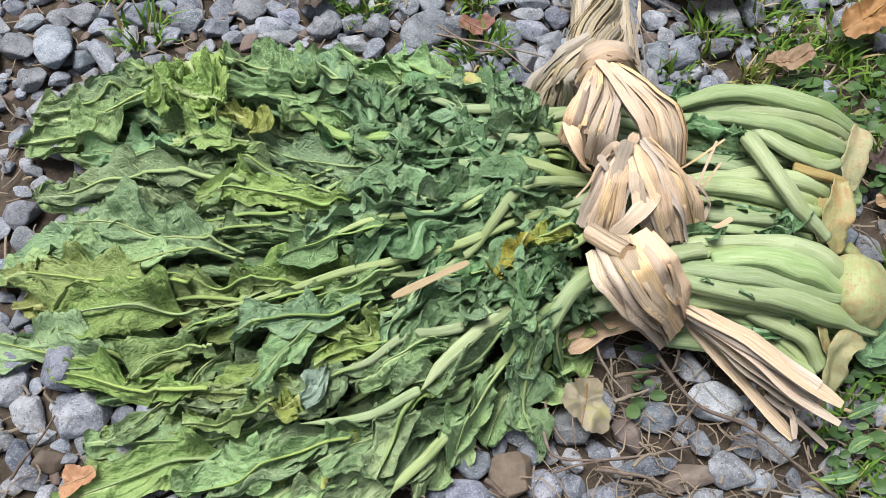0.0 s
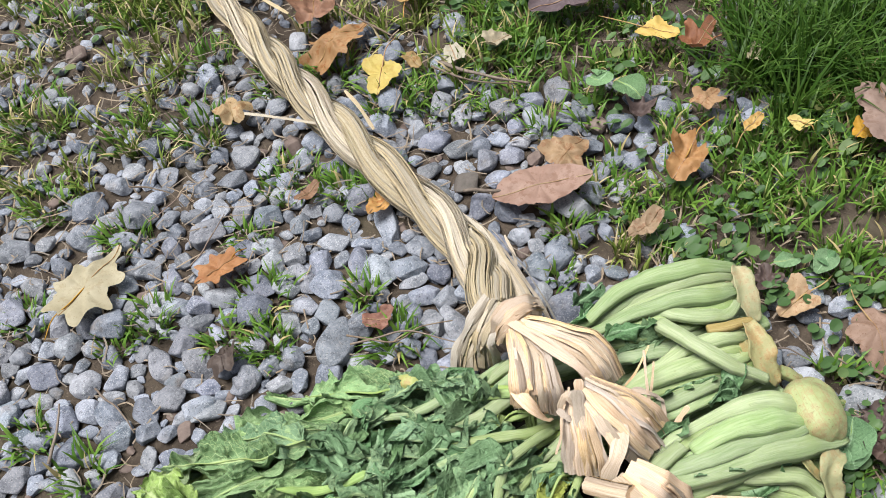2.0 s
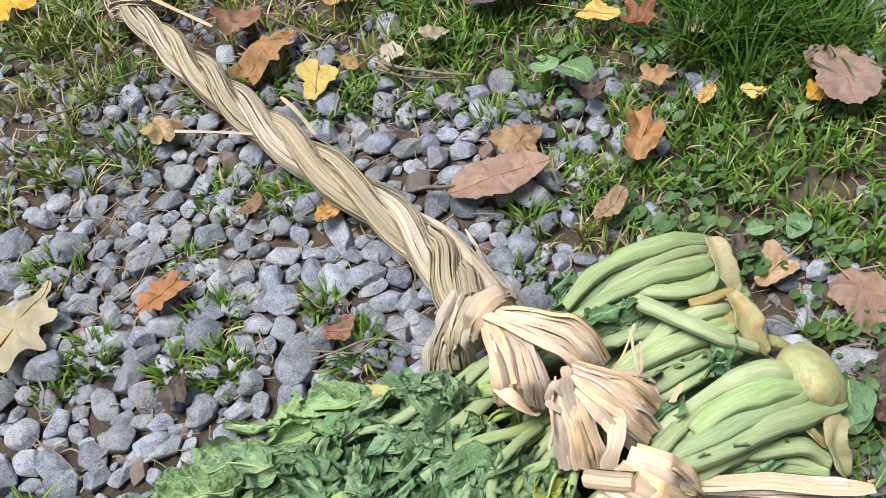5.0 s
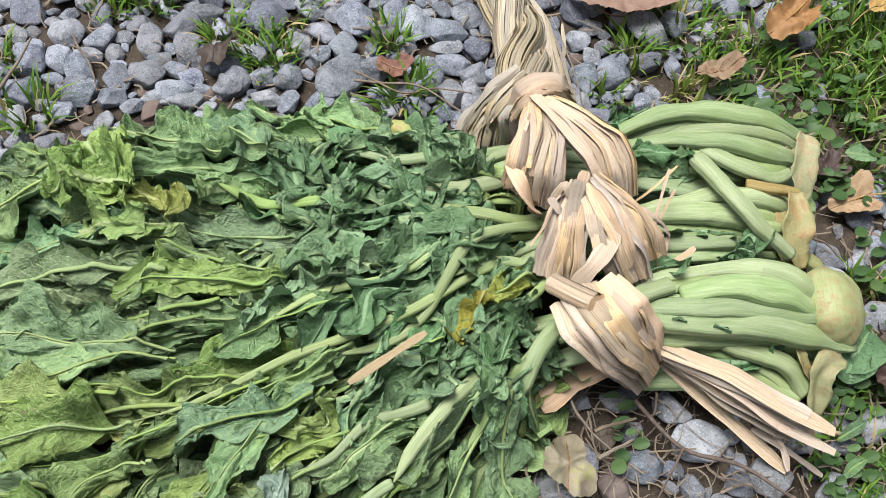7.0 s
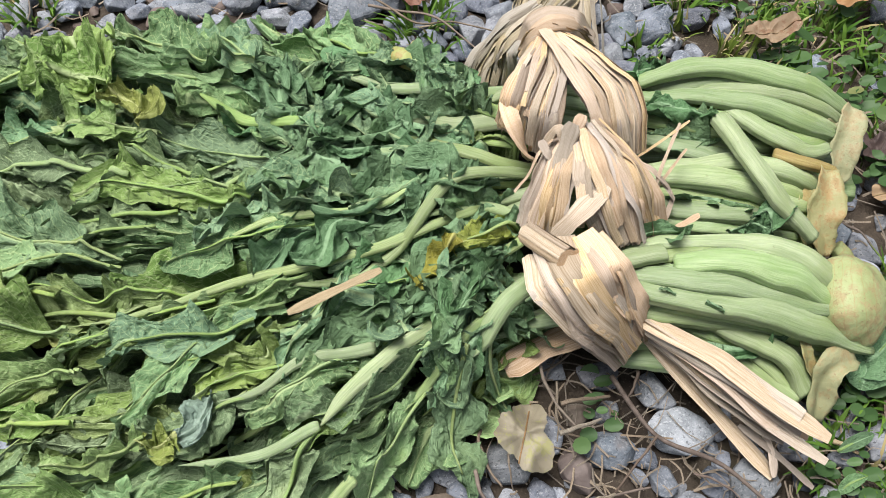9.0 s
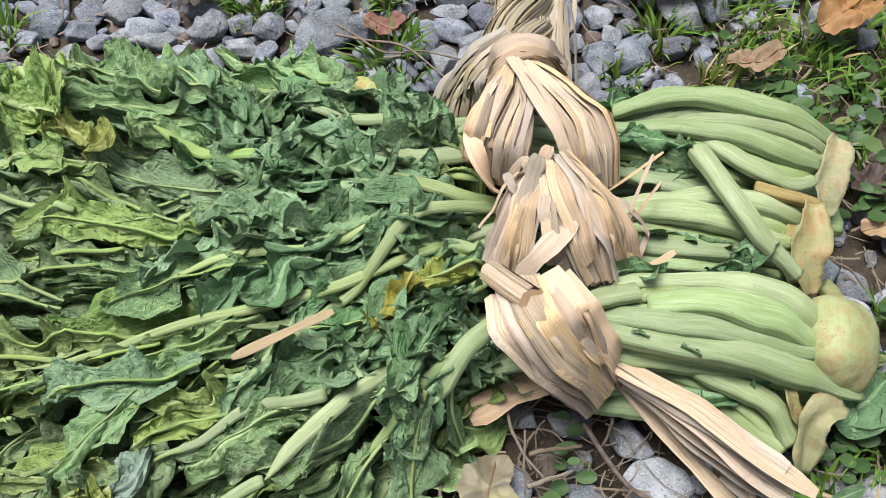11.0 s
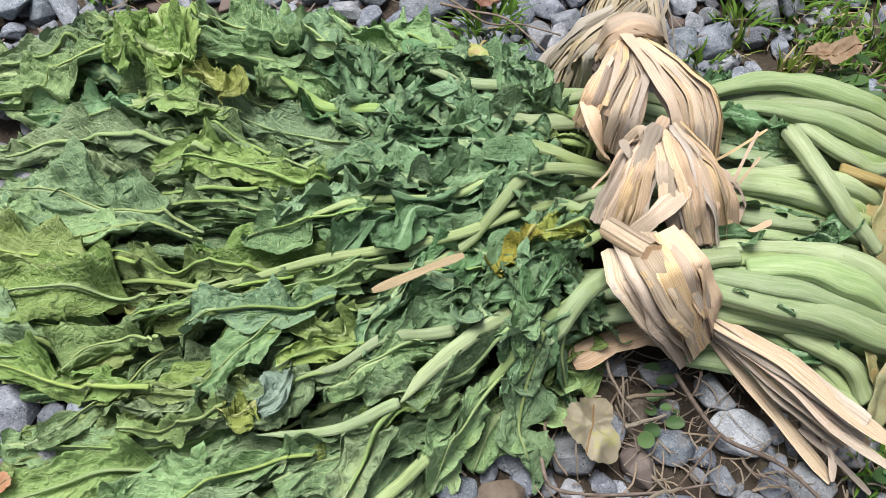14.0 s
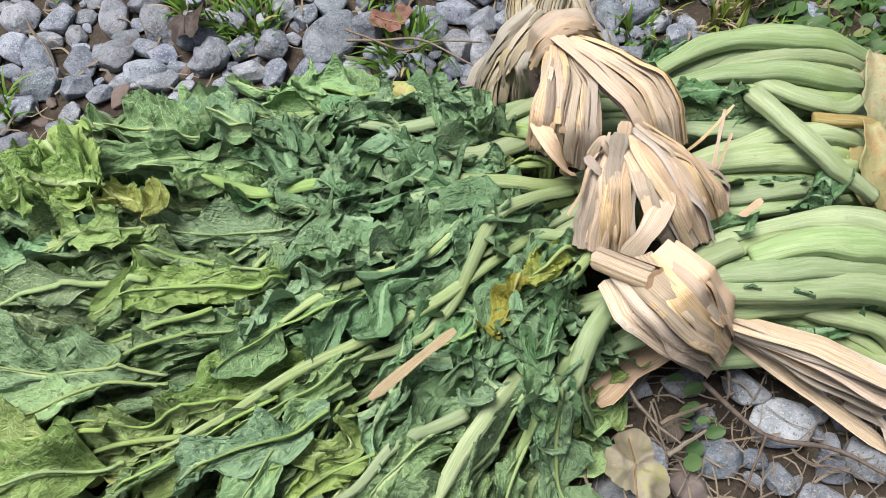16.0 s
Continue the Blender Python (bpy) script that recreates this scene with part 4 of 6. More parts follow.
hero([(-0.199, 0.422, 0.085), (-0.261, 0.442, 0.085), (-0.335, 0.471, 0.075), (-0.416, 0.491, 0.050)], 0.11, "blue", 1, 54, rib=0.002, ruffle=0.5, crumple=0.8)
hero([(-0.198, 0.413, 0.085), (-0.253, 0.423, 0.085), (-0.313, 0.428, 0.070), (-0.403, 0.428, 0.050), (-0.478, 0.440, 0.040)], 0.09, "green", 1, 55, rib=0.002, ruffle=0.6)
hero([(-0.250, 0.391, 0.080), (-0.316, 0.403, 0.065), (-0.387, 0.415, 0.055), (-0.454, 0.421, 0.045)], 0.10, "lime", 1, 56, rib=0.0024, ruffle=0.6, crumple=0.8)
hero([(-0.237, 0.365, 0.078), (-0.299, 0.376, 0.070), (-0.350, 0.372, 0.060), (-0.403, 0.365, 0.045)], 0.085, "lime", 1, 57, rib=0.002, ruffle=0.4, crumple=0.7)
hero([(-0.304, 0.329, 0.065), (-0.366, 0.336, 0.055), (-0.427, 0.352, 0.045), (-0.478, 0.364, 0.035)], 0.11, "pale", 2, 58, rib=0.003, ruffle=0.35, crumple=0.55)
hero([(-0.220, 0.286, 0.065), (-0.291, 0.295, 0.055), (-0.339, 0.311, 0.045), (-0.387, 0.324, 0.030)], 0.095, "lime", 2, 59, rib=0.003, ruffle=0.5, crumple=0.7)
hero([(-0.190, 0.235, 0.060), (-0.251, 0.232, 0.055), (-0.303, 0.217, 0.040), (-0.365, 0.196, 0.025)], 0.075, "lime", 2, 60, rib=0.0026, ruffle=0.4, crumple=0.7)
hero([(-0.030, 0.270, 0.080), (-0.045, 0.256, 0.070), (-0.055, 0.235, 0.055), (-0.068, 0.208, 0.040)], 0.06, "pale", 2, 61, rib=0.003, ruffle=0.6)
hero([(0.054, 0.312, 0.060), (0.032, 0.285, 0.060), (0.011, 0.251, 0.050), (-0.002, 0.222, 0.025)], 0.075, "pale", 2, 62, rib=0.002, ruffle=0.7)
hero([(0.082, 0.335, 0.060), (0.073, 0.305, 0.050), (0.070, 0.275, 0.040), (0.083, 0.241, 0.020)], 0.055, "dark", 2, 63, rib=0.0026, ruffle=0.9)
hero([(0.101, 0.353, 0.070), (0.101, 0.329, 0.060), (0.110, 0.314, 0.040), (0.121, 0.298, 0.030)], 0.04, "dark", 2, 64, rib=0.0024, ruffle=0.9)
hero([(-0.076, 0.298, 0.080), (-0.106, 0.292, 0.078), (-0.131, 0.281, 0.075), (-0.169, 0.274, 0.060)], 0.075, "pale", 2, 65, rib=0.0024, ruffle=0.5, crumple=0.8)
hero([(-0.111, 0.304, 0.085), (-0.120, 0.282, 0.088), (-0.134, 0.272, 0.085)], 0.042, "silver", 2, 66, rib=0, ruffle=0.6, crumple=0.6)
hero([(-0.160, 0.272, 0.080), (-0.199, 0.260, 0.078), (-0.244, 0.257, 0.065)], 0.05, "lime", 2, 67, rib=0.002, ruffle=0.8, crumple=1.2)
hero([(-0.135, 0.274, 0.082), (-0.154, 0.265, 0.085), (-0.167, 0.269, 0.080)], 0.036, "yellow", 2, 68, rib=0, ruffle=0.8, crumple=1.3)
hero([(-0.056, 0.322, 0.080), (-0.097, 0.314, 0.080), (-0.123, 0.299, 0.070)], 0.055, "lime", 2, 69, rib=0.002, ruffle=0.9, crumple=1.2)
hero([(-0.082, 0.357, 0.085), (-0.076, 0.335, 0.090), (-0.115, 0.332, 0.085)], 0.05, "lime", 2, 70, rib=0, ruffle=1.1, crumple=1.2)
hero([(-0.231, 0.565, 0.080), (-0.248, 0.598, 0.100), (-0.285, 0.666, 0.080), (-0.305, 0.705, 0.060)], 0.085, "lime", 0, 72, rib=0, ruffle=1.0, crumple=1.5, pleats=1.3, lift=0.006)
hero([(-0.220, 0.590, 0.090), (-0.247, 0.601, 0.105), (-0.286, 0.606, 0.095), (-0.320, 0.607, 0.070)], 0.075, "lime", 0, 73, rib=0, ruffle=1.0, crumple=1.8, pleats=1.3, roll=1.6)
hero([(-0.189, 0.553, 0.080), (-0.234, 0.554, 0.090), (-0.292, 0.569, 0.075)], 0.065, "lime", 0, 74, rib=0, ruffle=0.8, crumple=1.6, pleats=1.2)
hero([(-0.204, 0.550, 0.090), (-0.206, 0.567, 0.105), (-0.229, 0.582, 0.100)], 0.065, "yellow", 0, 71, rib=0, ruffle=0.6, crumple=0.9, lift=0.006)
hero([(-0.089, 0.590, 0.080), (-0.136, 0.657, 0.075), (-0.184, 0.691, 0.060), (-0.234, 0.714, 0.045)], 0.085, "blue", 0, 75, rib=0.002)
hero([(0.008, 0.632, 0.060), (-0.042, 0.669, 0.060), (-0.082, 0.708, 0.050), (-0.125, 0.744, 0.030)], 0.08, "green", 0, 76, rib=0.002)
hero([(-0.103, 0.617, 0.075), (-0.153, 0.633, 0.075), (-0.200, 0.658, 0.065), (-0.264, 0.697, 0.050)], 0.085, "green", 0, 77, rib=0.002)
hero([(-0.307, 0.647, 0.060), (-0.337, 0.676, 0.055), (-0.380, 0.715, 0.030)], 0.07, "green", 0, 78, rib=0.002, ruffle=0.7)
hero([(-0.097, 0.476, 0.090), (-0.153, 0.487, 0.090), (-0.211, 0.494, 0.085), (-0.252, 0.487, 0.075)], 0.075, "lime", 1, 79, rib=0.0028, ruffle=0.6)
hero([(-0.040, 0.443, 0.090), (-0.095, 0.435, 0.088), (-0.138, 0.426, 0.088), (-0.160, 0.415, 0.085)], 0.06, "green", 1, 80, rib=0.002, ruffle=0.6)
hero([(0.035, 0.395, 0.085), (-0.003, 0.389, 0.090), (-0.029, 0.381, 0.090), (-0.056, 0.369, 0.085)], 0.05, "blue", 1, 81, rib=0.002, ruffle=0.4, crumple=0.6)
hero([(0.055, 0.468, 0.085), (0.042, 0.436, 0.095), (0.041, 0.410, 0.090)], 0.045, "blue", 1, 82, rib=0, ruffle=0.6)
hero([(-0.083, 0.360, 0.080), (-0.124, 0.349, 0.085), (-0.166, 0.346, 0.080), (-0.204, 0.340, 0.070)], 0.065, "blue", 1, 83, rib=0.002)
hero([(0.135, 0.451, 0.090), (0.115, 0.442, 0.105), (0.095, 0.426, 0.100), (0.074, 0.416, 0.090)], 0.055, "yellow", 1, 84, rib=0.003, ruffle=0.9, crumple=1.1, lift=0.010)
hero([(0.075, 0.419, 0.085), (0.060, 0.399, 0.088), (0.049, 0.382, 0.080)], 0.048, "ochre", 1, 85, rib=0, ruffle=1.0, crumple=1.2, lift=0.008)
hero([(0.137, 0.508, 0.090), (0.128, 0.524, 0.105), (0.112, 0.534, 0.100), (0.093, 0.529, 0.090)], 0.03, "lime", 0, 86, rib=0.004, ruffle=0.4, crumple=0.5)
hero([(0.002, 0.333, 0.080), (-0.040, 0.309, 0.070), (-0.081, 0.284, 0.065)], 0.06, "green", 2, 87, rib=0.002)
hero([(0.054, 0.334, 0.075), (0.017, 0.303, 0.070), (-0.014, 0.285, 0.060), (-0.051, 0.271, 0.055)], 0.06, "pale", 2, 88, rib=0.002)
hero([(-0.091, 0.240, 0.055), (-0.142, 0.232, 0.050), (-0.192, 0.210, 0.040), (-0.249, 0.203, 0.030)], 0.085, "green", 2, 89, rib=0.002)
hero([(-0.222, 0.330, 0.080), (-0.254, 0.337, 0.078), (-0.286, 0.329, 0.070), (-0.304, 0.305, 0.060)], 0.07, "lime", 2, 90, rib=0.002, ruffle=0.5, crumple=0.8)
# withered brown tip
hero([(-0.129, 0.450, 0.090), (-0.142, 0.457, 0.100), (-0.150, 0.467, 0.105)], 0.028, "pale", 1, 91, rib=0.002, ruffle=0.5)

# long ribs and stalks in plain view, with their leaves
stalk([(0.144, 0.499, 0.080, 1), (0.103, 0.488, 0.100, 1), (0.072, 0.478, 0.105, 1), (0.048, 0.454, 0.100, 0.9), (0.020, 0.427, 0.098, 0.85), (-0.019, 0.405, 0.095, 0.7), (-0.078, 0.399, 0.090, 0.4)], 0.0054, BUNCH[1], STALK, seed=1, lay=True)
stalk([(0.062, 0.491, 0.080, 1), (0.004, 0.467, 0.090, 0.9), (-0.057, 0.456, 0.092, 0.8), (-0.128, 0.432, 0.090, 0.5)], 0.0044, BUNCH[1], RIB, seed=2, lay=True)
stalk([(0.096, 0.467, 0.075, 1), (0.032, 0.440, 0.085, 1), (-0.018, 0.422, 0.092, 1), (-0.104, 0.402, 0.092, 0.8), (-0.188, 0.374, 0.090, 0.6), (-0.241, 0.368, 0.085, 0.4)], 0.0048, BUNCH[1], RIB, seed=3, lay=True)
stalk([(0.056, 0.354, 0.070, 1.1), (0.044, 0.342, 0.082, 1.1), (-0.004, 0.301, 0.090, 1), (-0.027, 0.272, 0.088, 1.1)], 0.0054, BUNCH[2], STALK, seed=4, lay=True)
stalk([(-0.027, 0.272, 0.086, 1), (-0.080, 0.259, 0.080, 0.8), (-0.135, 0.253, 0.070, 0.5)], 0.0046, BUNCH[2], STALK, seed=5, lay=True)
stalk([(0.143, 0.392, 0.090, 1), (0.115, 0.369, 0.100, 1.1), (0.098, 0.347, 0.090, 1.1), (0.086, 0.328, 0.075, 1)], 0.0072, BUNCH[2], STALK, seed=6, lay=True)
stalk([(0.156, 0.502, 0.075, 1), (0.119, 0.502, 0.090, 1), (0.091, 0.512, 0.093, 1), (0.035, 0.541, 0.080, 0.7)], 0.0058, BUNCH[0], STALK, seed=7, lay=True)
stalk([(0.132, 0.561, 0.075, 1), (0.077, 0.551, 0.080, 1.1), (0.016, 0.557, 0.070, 0.7)], 0.0085, BUNCH[0], STALK, seed=8, lay=True)
stalk([(0.144, 0.605, 0.060, 1), (0.068, 0.591, 0.075, 1), (0.019, 0.593, 0.070, 0.9), (-0.042, 0.610, 0.065, 0.5)], 0.0058, BUNCH[0], STALK, seed=9, lay=True)
stalk([(0.072, 0.624, 0.045, 1), (0.040, 0.630, 0.050, 1.1), (0.009, 0.653, 0.040, 0.6)], 0.009, BUNCH[0], CROWN, seed=10, lay=True)
stalk([(-0.059, 0.552, 0.075, 1), (-0.089, 0.560, 0.080, 1), (-0.112, 0.572, 0.088, 1.1), (-0.161, 0.594, 0.085, 0.5)], 0.0048, BUNCH[0], RIB, seed=11, lay=True)
stalk([(0.012, 0.332, 0.070, 1), (-0.040, 0.322, 0.080, 0.9), (-0.075, 0.300, 0.082, 0.7), (-0.107, 0.296, 0.075, 0.4)], 0.005, BUNCH[2], STALK, seed=12, lay=True)
stalk([(-0.005, 0.243, 0.050, 1), (-0.028, 0.224, 0.055, 1), (-0.056, 0.198, 0.040, 0.7)], 0.005, BUNCH[2], RIB, seed=13, lay=True)
stalk([(0.152, 0.453, 0.070, 1), (0.096, 0.469, 0.075, 0.9), (0.044, 0.451, 0.075, 0.6)], 0.005, BUNCH[1], STALK, seed=14, lay=True)
stalk([(0.112, 0.370, 0.060, 1), (0.072, 0.335, 0.060, 1), (0.033, 0.294, 0.050, 0.7)], 0.0042, BUNCH[2], RIB, seed=15, lay=True)


# pale stalks on the root side of the ties
ROOTSIDE = {
    0: ([(0.212, 0.593, 0.070, 0.6), (0.247, 0.589, 0.090, 0.9), (0.297, 0.598, 0.100, 1.15), (0.357, 0.588, 0.100, 1.3), (0.407, 0.581, 0.085, 1.35), (0.445, 0.573, 0.060, 1)],
        [(0.233, 0.585, 0.070, 0.6), (0.306, 0.583, 0.085, 0.9), (0.357, 0.577, 0.092, 1.2), (0.401, 0.570, 0.082, 1.3), (0.435, 0.563, 0.060, 1)],
        [(0.218, 0.576, 0.080, 0.6), (0.289, 0.565, 0.100, 0.8), (0.348, 0.553, 0.098, 1), (0.386, 0.542, 0.088, 1.2), (0.422, 0.545, 0.065, 1)],
        [(0.318, 0.555, 0.096, 0.85), (0.334, 0.540, 0.096, 1), (0.353, 0.527, 0.092, 1.05), (0.382, 0.520, 0.080, 1.1), (0.412, 0.532, 0.065, 1)],
        [(0.218, 0.567, 0.070, 0.7), (0.252, 0.552, 0.082, 0.8), (0.308, 0.537, 0.085, 0.8), (0.346, 0.536, 0.075, 0.8)],
        [(0.219, 0.558, 0.060, 0.8), (0.250, 0.541, 0.072, 1.1), (0.306, 0.517, 0.075, 1.2), (0.352, 0.524, 0.065, 1), (0.411, 0.527, 0.050, 1)]),
    1: ([(0.236, 0.498, 0.080, 0.6), (0.277, 0.498, 0.088, 0.8), (0.326, 0.500, 0.090, 1), (0.368, 0.494, 0.082, 1.1), (0.400, 0.488, 0.060, 1)],
        [(0.234, 0.492, 0.080, 0.7), (0.273, 0.486, 0.090, 1.2), (0.321, 0.479, 0.088, 1.3), (0.352, 0.469, 0.078, 1.2), (0.390, 0.471, 0.060, 1)],
        [(0.230, 0.486, 0.070, 0.7), (0.275, 0.477, 0.078, 1), (0.350, 0.465, 0.070, 1.1), (0.389, 0.462, 0.055, 1)],
        [(0.232, 0.470, 0.070, 0.8), (0.271, 0.460, 0.078, 1.1), (0.342, 0.457, 0.070, 1), (0.390, 0.458, 0.050, 0.9)],
        [(0.231, 0.460, 0.065, 0.8), (0.270, 0.450, 0.072, 1), (0.338, 0.448, 0.060, 1), (0.389, 0.449, 0.045, 0.8)]),
    2: ([(0.205, 0.413, 0.090, 0.6), (0.244, 0.417, 0.100, 0.7), (0.289, 0.413, 0.105, 0.8), (0.330, 0.407, 0.105, 1.2), (0.365, 0.395, 0.090, 1.5), (0.383, 0.383, 0.070, 1.2)],
        [(0.245, 0.395, 0.105, 0.95), (0.292, 0.392, 0.112, 1.2), (0.341, 0.381, 0.100, 1.4), (0.374, 0.374, 0.075, 1.2)],
        [(0.197, 0.398, 0.090, 0.7), (0.223, 0.388, 0.100, 1), (0.280, 0.377, 0.105, 1.15), (0.351, 0.367, 0.085, 1.2), (0.376, 0.369, 0.070, 1)],
        [(0.196, 0.387, 0.085, 0.8), (0.220, 0.375, 0.097, 1.2), (0.299, 0.360, 0.097, 1.5), (0.354, 0.349, 0.080, 1.5), (0.410, 0.338, 0.055, 0.35)],
        [(0.203, 0.377, 0.070, 0.8), (0.224, 0.367, 0.078, 1.1), (0.285, 0.360, 0.075, 1.2), (0.353, 0.351, 0.060, 1)],
        [(0.233, 0.376, 0.050, 0.8), (0.256, 0.363, 0.055, 0.9), (0.290, 0.345, 0.055, 1), (0.347, 0.305, 0.040, 1)],
        [(0.280, 0.358, 0.070, 0.7), (0.294, 0.349, 0.072, 0.95), (0.334, 0.331, 0.065, 1.05), (0.353, 0.310, 0.045, 1.1)],
        [(0.198, 0.399, 0.100, 0.8), (0.214, 0.400, 0.105, 0.9), (0.240, 0.404, 0.105, 0.9)]),
}
for k, lines in ROOTSIDE.items():
    for j, pts in enumerate(lines):
        stalk(pts, 0.0096, BUNCH[k], STALK, flat=0.66, seed=20 + 10 * k + j)
    # thinner stalks in the gaps between them
    for j, (one, two) in enumerate(zip(lines, lines[1:])):
        p, q = smooth_line([w[:3] for w in one], 5), smooth_line([w[:3] for w in two], 5)
        pts = [(*(0.5 * (c + d) - np.array((0, 0, 0.005))), 0.7 + 0.1 * n) for n, (c, d) in enumerate(zip(p, q))]
        stalk(pts, 0.0082, BUNCH[k], STALK, seed=120 + 10 * k + j)
    # stalks beneath, out of plain sight
    first, last = np.array(lines[0][0][:3]), np.array(lines[0][-1][:3])
    for j in range(5):
        o = np.array((0.0, -0.012 - 0.013 * j, 0.0))
        a, b = first + o, last + o
        a[2] = b[2] = 0.030
        m = (a + b) / 2 + np.array((0, 0, 0.006))
        stalk([(*a, 0.8), (*m, 1.1), (*b, 1.0)], 0.011, BUNCH[k], STALK, seed=60 + 10 * k + j)

# stalks inside the ties
for k, (x, y) in enumerate(((0.155, 0.60), (0.165, 0.495), (0.175, 0.385))):
    for j in range(11):
        dy, dz = rnd.uniform(-0.045, 0.0 if k == 0 else 0.035), rnd.uniform(0.03, 0.08)
        a, b = np.array((x - 0.075, y + dy * 1.15, dz * 0.7)), np.array((x + 0.08, y + dy * 1.1, dz * 0.85))
        stalk([(*a, 0.45), (x, y + dy * 0.8, dz, 1.0), (*b, 0.9)], 0.0080, BUNCH[k], STALK, seed=400 + 20 * k + j)

# a loose stalk across two bunches, and a dried one
loose = thing("loose_stalk", (0.36, 0.5, 0.08), "snapped pale green stalk lying across the bunches", "stalk")
stalk([(0.307, 0.538, 0.105, 1.1), (0.322, 0.491, 0.110, 1.1), (0.340, 0.456, 0.105, 1), (0.374, 0.429, 0.080, 0.8)], 0.0085, loose, STALK, "stem", seed=99)
dried = thing("dried_stalk", (0.4, 0.5, 0.08), "dry yellow stalk wedged between two crowns", "stalk")
stalk([(0.353, 0.509, 0.090, 0.9), (0.377, 0.501, 0.088, 1), (0.409, 0.498, 0.075, 0.9)], 0.0065, dried, DRYSTALK, "stem", seed=98)


def crown(centre, axis, radius, length, parent, seed, label):
    """A cut root crown: a lumpy rounded end, its skin ringed."""
    s = Shape()
    ax = unit(np.array(axis, float))
    sd = unit(np.cross(UP, ax))
    nr = np.cross(ax, sd)
    n, m = 20, 32
    t = np.linspace(0, 1, n)[:, None]
    a = np.linspace(0, 2 * math.pi, m, endpoint=False)[None, :]
    prof = radius * np.where(t < 0.35, 0.86 + 0.14 * np.sin(t * 4.5), np.sqrt(np.clip(1 - ((t - 0.35) / 0.655) ** 2.4, 0, 1)))
    prof = prof * (1 + 0.05 * np.cos(5 * a + 1) + 0.03 * np.cos(11 * a) + 0.06 * step(t, 0.3, 1.0) * np.cos(3 * a + 2))
    pts = np.array(centre) + ax * (t * length)[..., None] + (prof * np.cos(a))[..., None] * sd + (prof * np.sin(a))[..., None] * nr
    pts = pts + 0.0014 * np.stack([wave(pts * 70 + seed, k) for k in range(3)], -1) + 0.003 * np.stack([wave(pts * 22 + seed, 4 + k) for k in range(3)], -1)
    s.grid(pts, np.stack(np.broadcast_arrays(t * 0.4, a / 6.28), -1), wrap=True, cap=True)
    return part("crown", s, CROWN, parent, label)


def sheath(points, width, parent, seed, curl=0.22):
    """A papery pale leaf base."""
    line = smooth_line(points, 18)
    tan, side, nrm = frames_of(line)
    u = np.linspace(0, 1, 19)
    v = np.linspace(-1, 1, 9)
    w = 0.5 * width * np.clip(np.sin(math.pi * np.clip(u * 0.86 + 0.09, 0, 1)) ** 0.5 + 0.12 * line_wave(u * 7, seed) + 0.05 * line_wave(u * 19, seed + 1), 0.05, 2)
    pts = line[:, None] + side[:, None] * (w[:, None] * v)[..., None] + nrm[:, None] * (w[:, None] * (0.55 * np.abs(v - 0.15) - 0.15) + 0.08 * w[:, None] * np.sin(4 * v + seed + 3 * u[:, None]))[..., None]
    pts = pts + 0.0030 * np.stack([wave(pts * 55 + seed, k) for k in range(3)], -1) + 0.0010 * np.stack([wave(pts * 170 + seed, k) for k in range(3)], -1)
    low = pts - nrm[:, None] * 0.0010
    s = Shape()
    both = np.concatenate([pts, low[:, ::-1]], 1)
    s.grid(both, np.stack(np.broadcast_arrays(u[:, None] * 0.4, np.linspace(0, 1, 18)[None, :]), -1), wrap=True, cap=True)
    return part("leaf_base", s, PAPER, parent, "pale papery dried leaf base")


(c0, c1) = [(0.385, 0.382, 0.052), (0.406, 0.376, 0.056)]
crown(c0, np.array(c1) - np.array(c0) + np.array((0, 0, 0.012)), 0.039, 0.046, BUNCH[2], 1, "round pale cut root crown with brown scars")
sheath([(0.443, 0.565, 0.078), (0.432, 0.541, 0.074), (0.427, 0.524, 0.066), (0.424, 0.504, 0.050)], 0.026, BUNCH[0], 5)
sheath([(0.443, 0.569, 0.070), (0.425, 0.554, 0.070), (0.414, 0.535, 0.060)], 0.014, BUNCH[0], 15)
sheath([(0.401, 0.495, 0.082), (0.397, 0.471, 0.080), (0.389, 0.449, 0.072), (0.395, 0.427, 0.050)], 0.030, BUNCH[1], 6)
sheath([(0.389, 0.483, 0.070), (0.378, 0.456, 0.066), (0.385, 0.435, 0.050)], 0.020, BUNCH[1], 7)
sheath([(0.392, 0.332, 0.060), (0.371, 0.325, 0.066), (0.363, 0.309, 0.056), (0.363, 0.290, 0.030)], 0.024, BUNCH[2], 8)
sheath([(0.350, 0.342, 0.075), (0.351, 0.329, 0.068), (0.358, 0.318, 0.050)], 0.010, BUNCH[2], 9)
stalk([(0.412, 0.444, 0.040, 1), (0.420, 0.435, 0.035, 1), (0.431, 0.427, 0.025, 0.8)], 0.008, BUNCH[1], CROWN, "root_stub", seed=5)

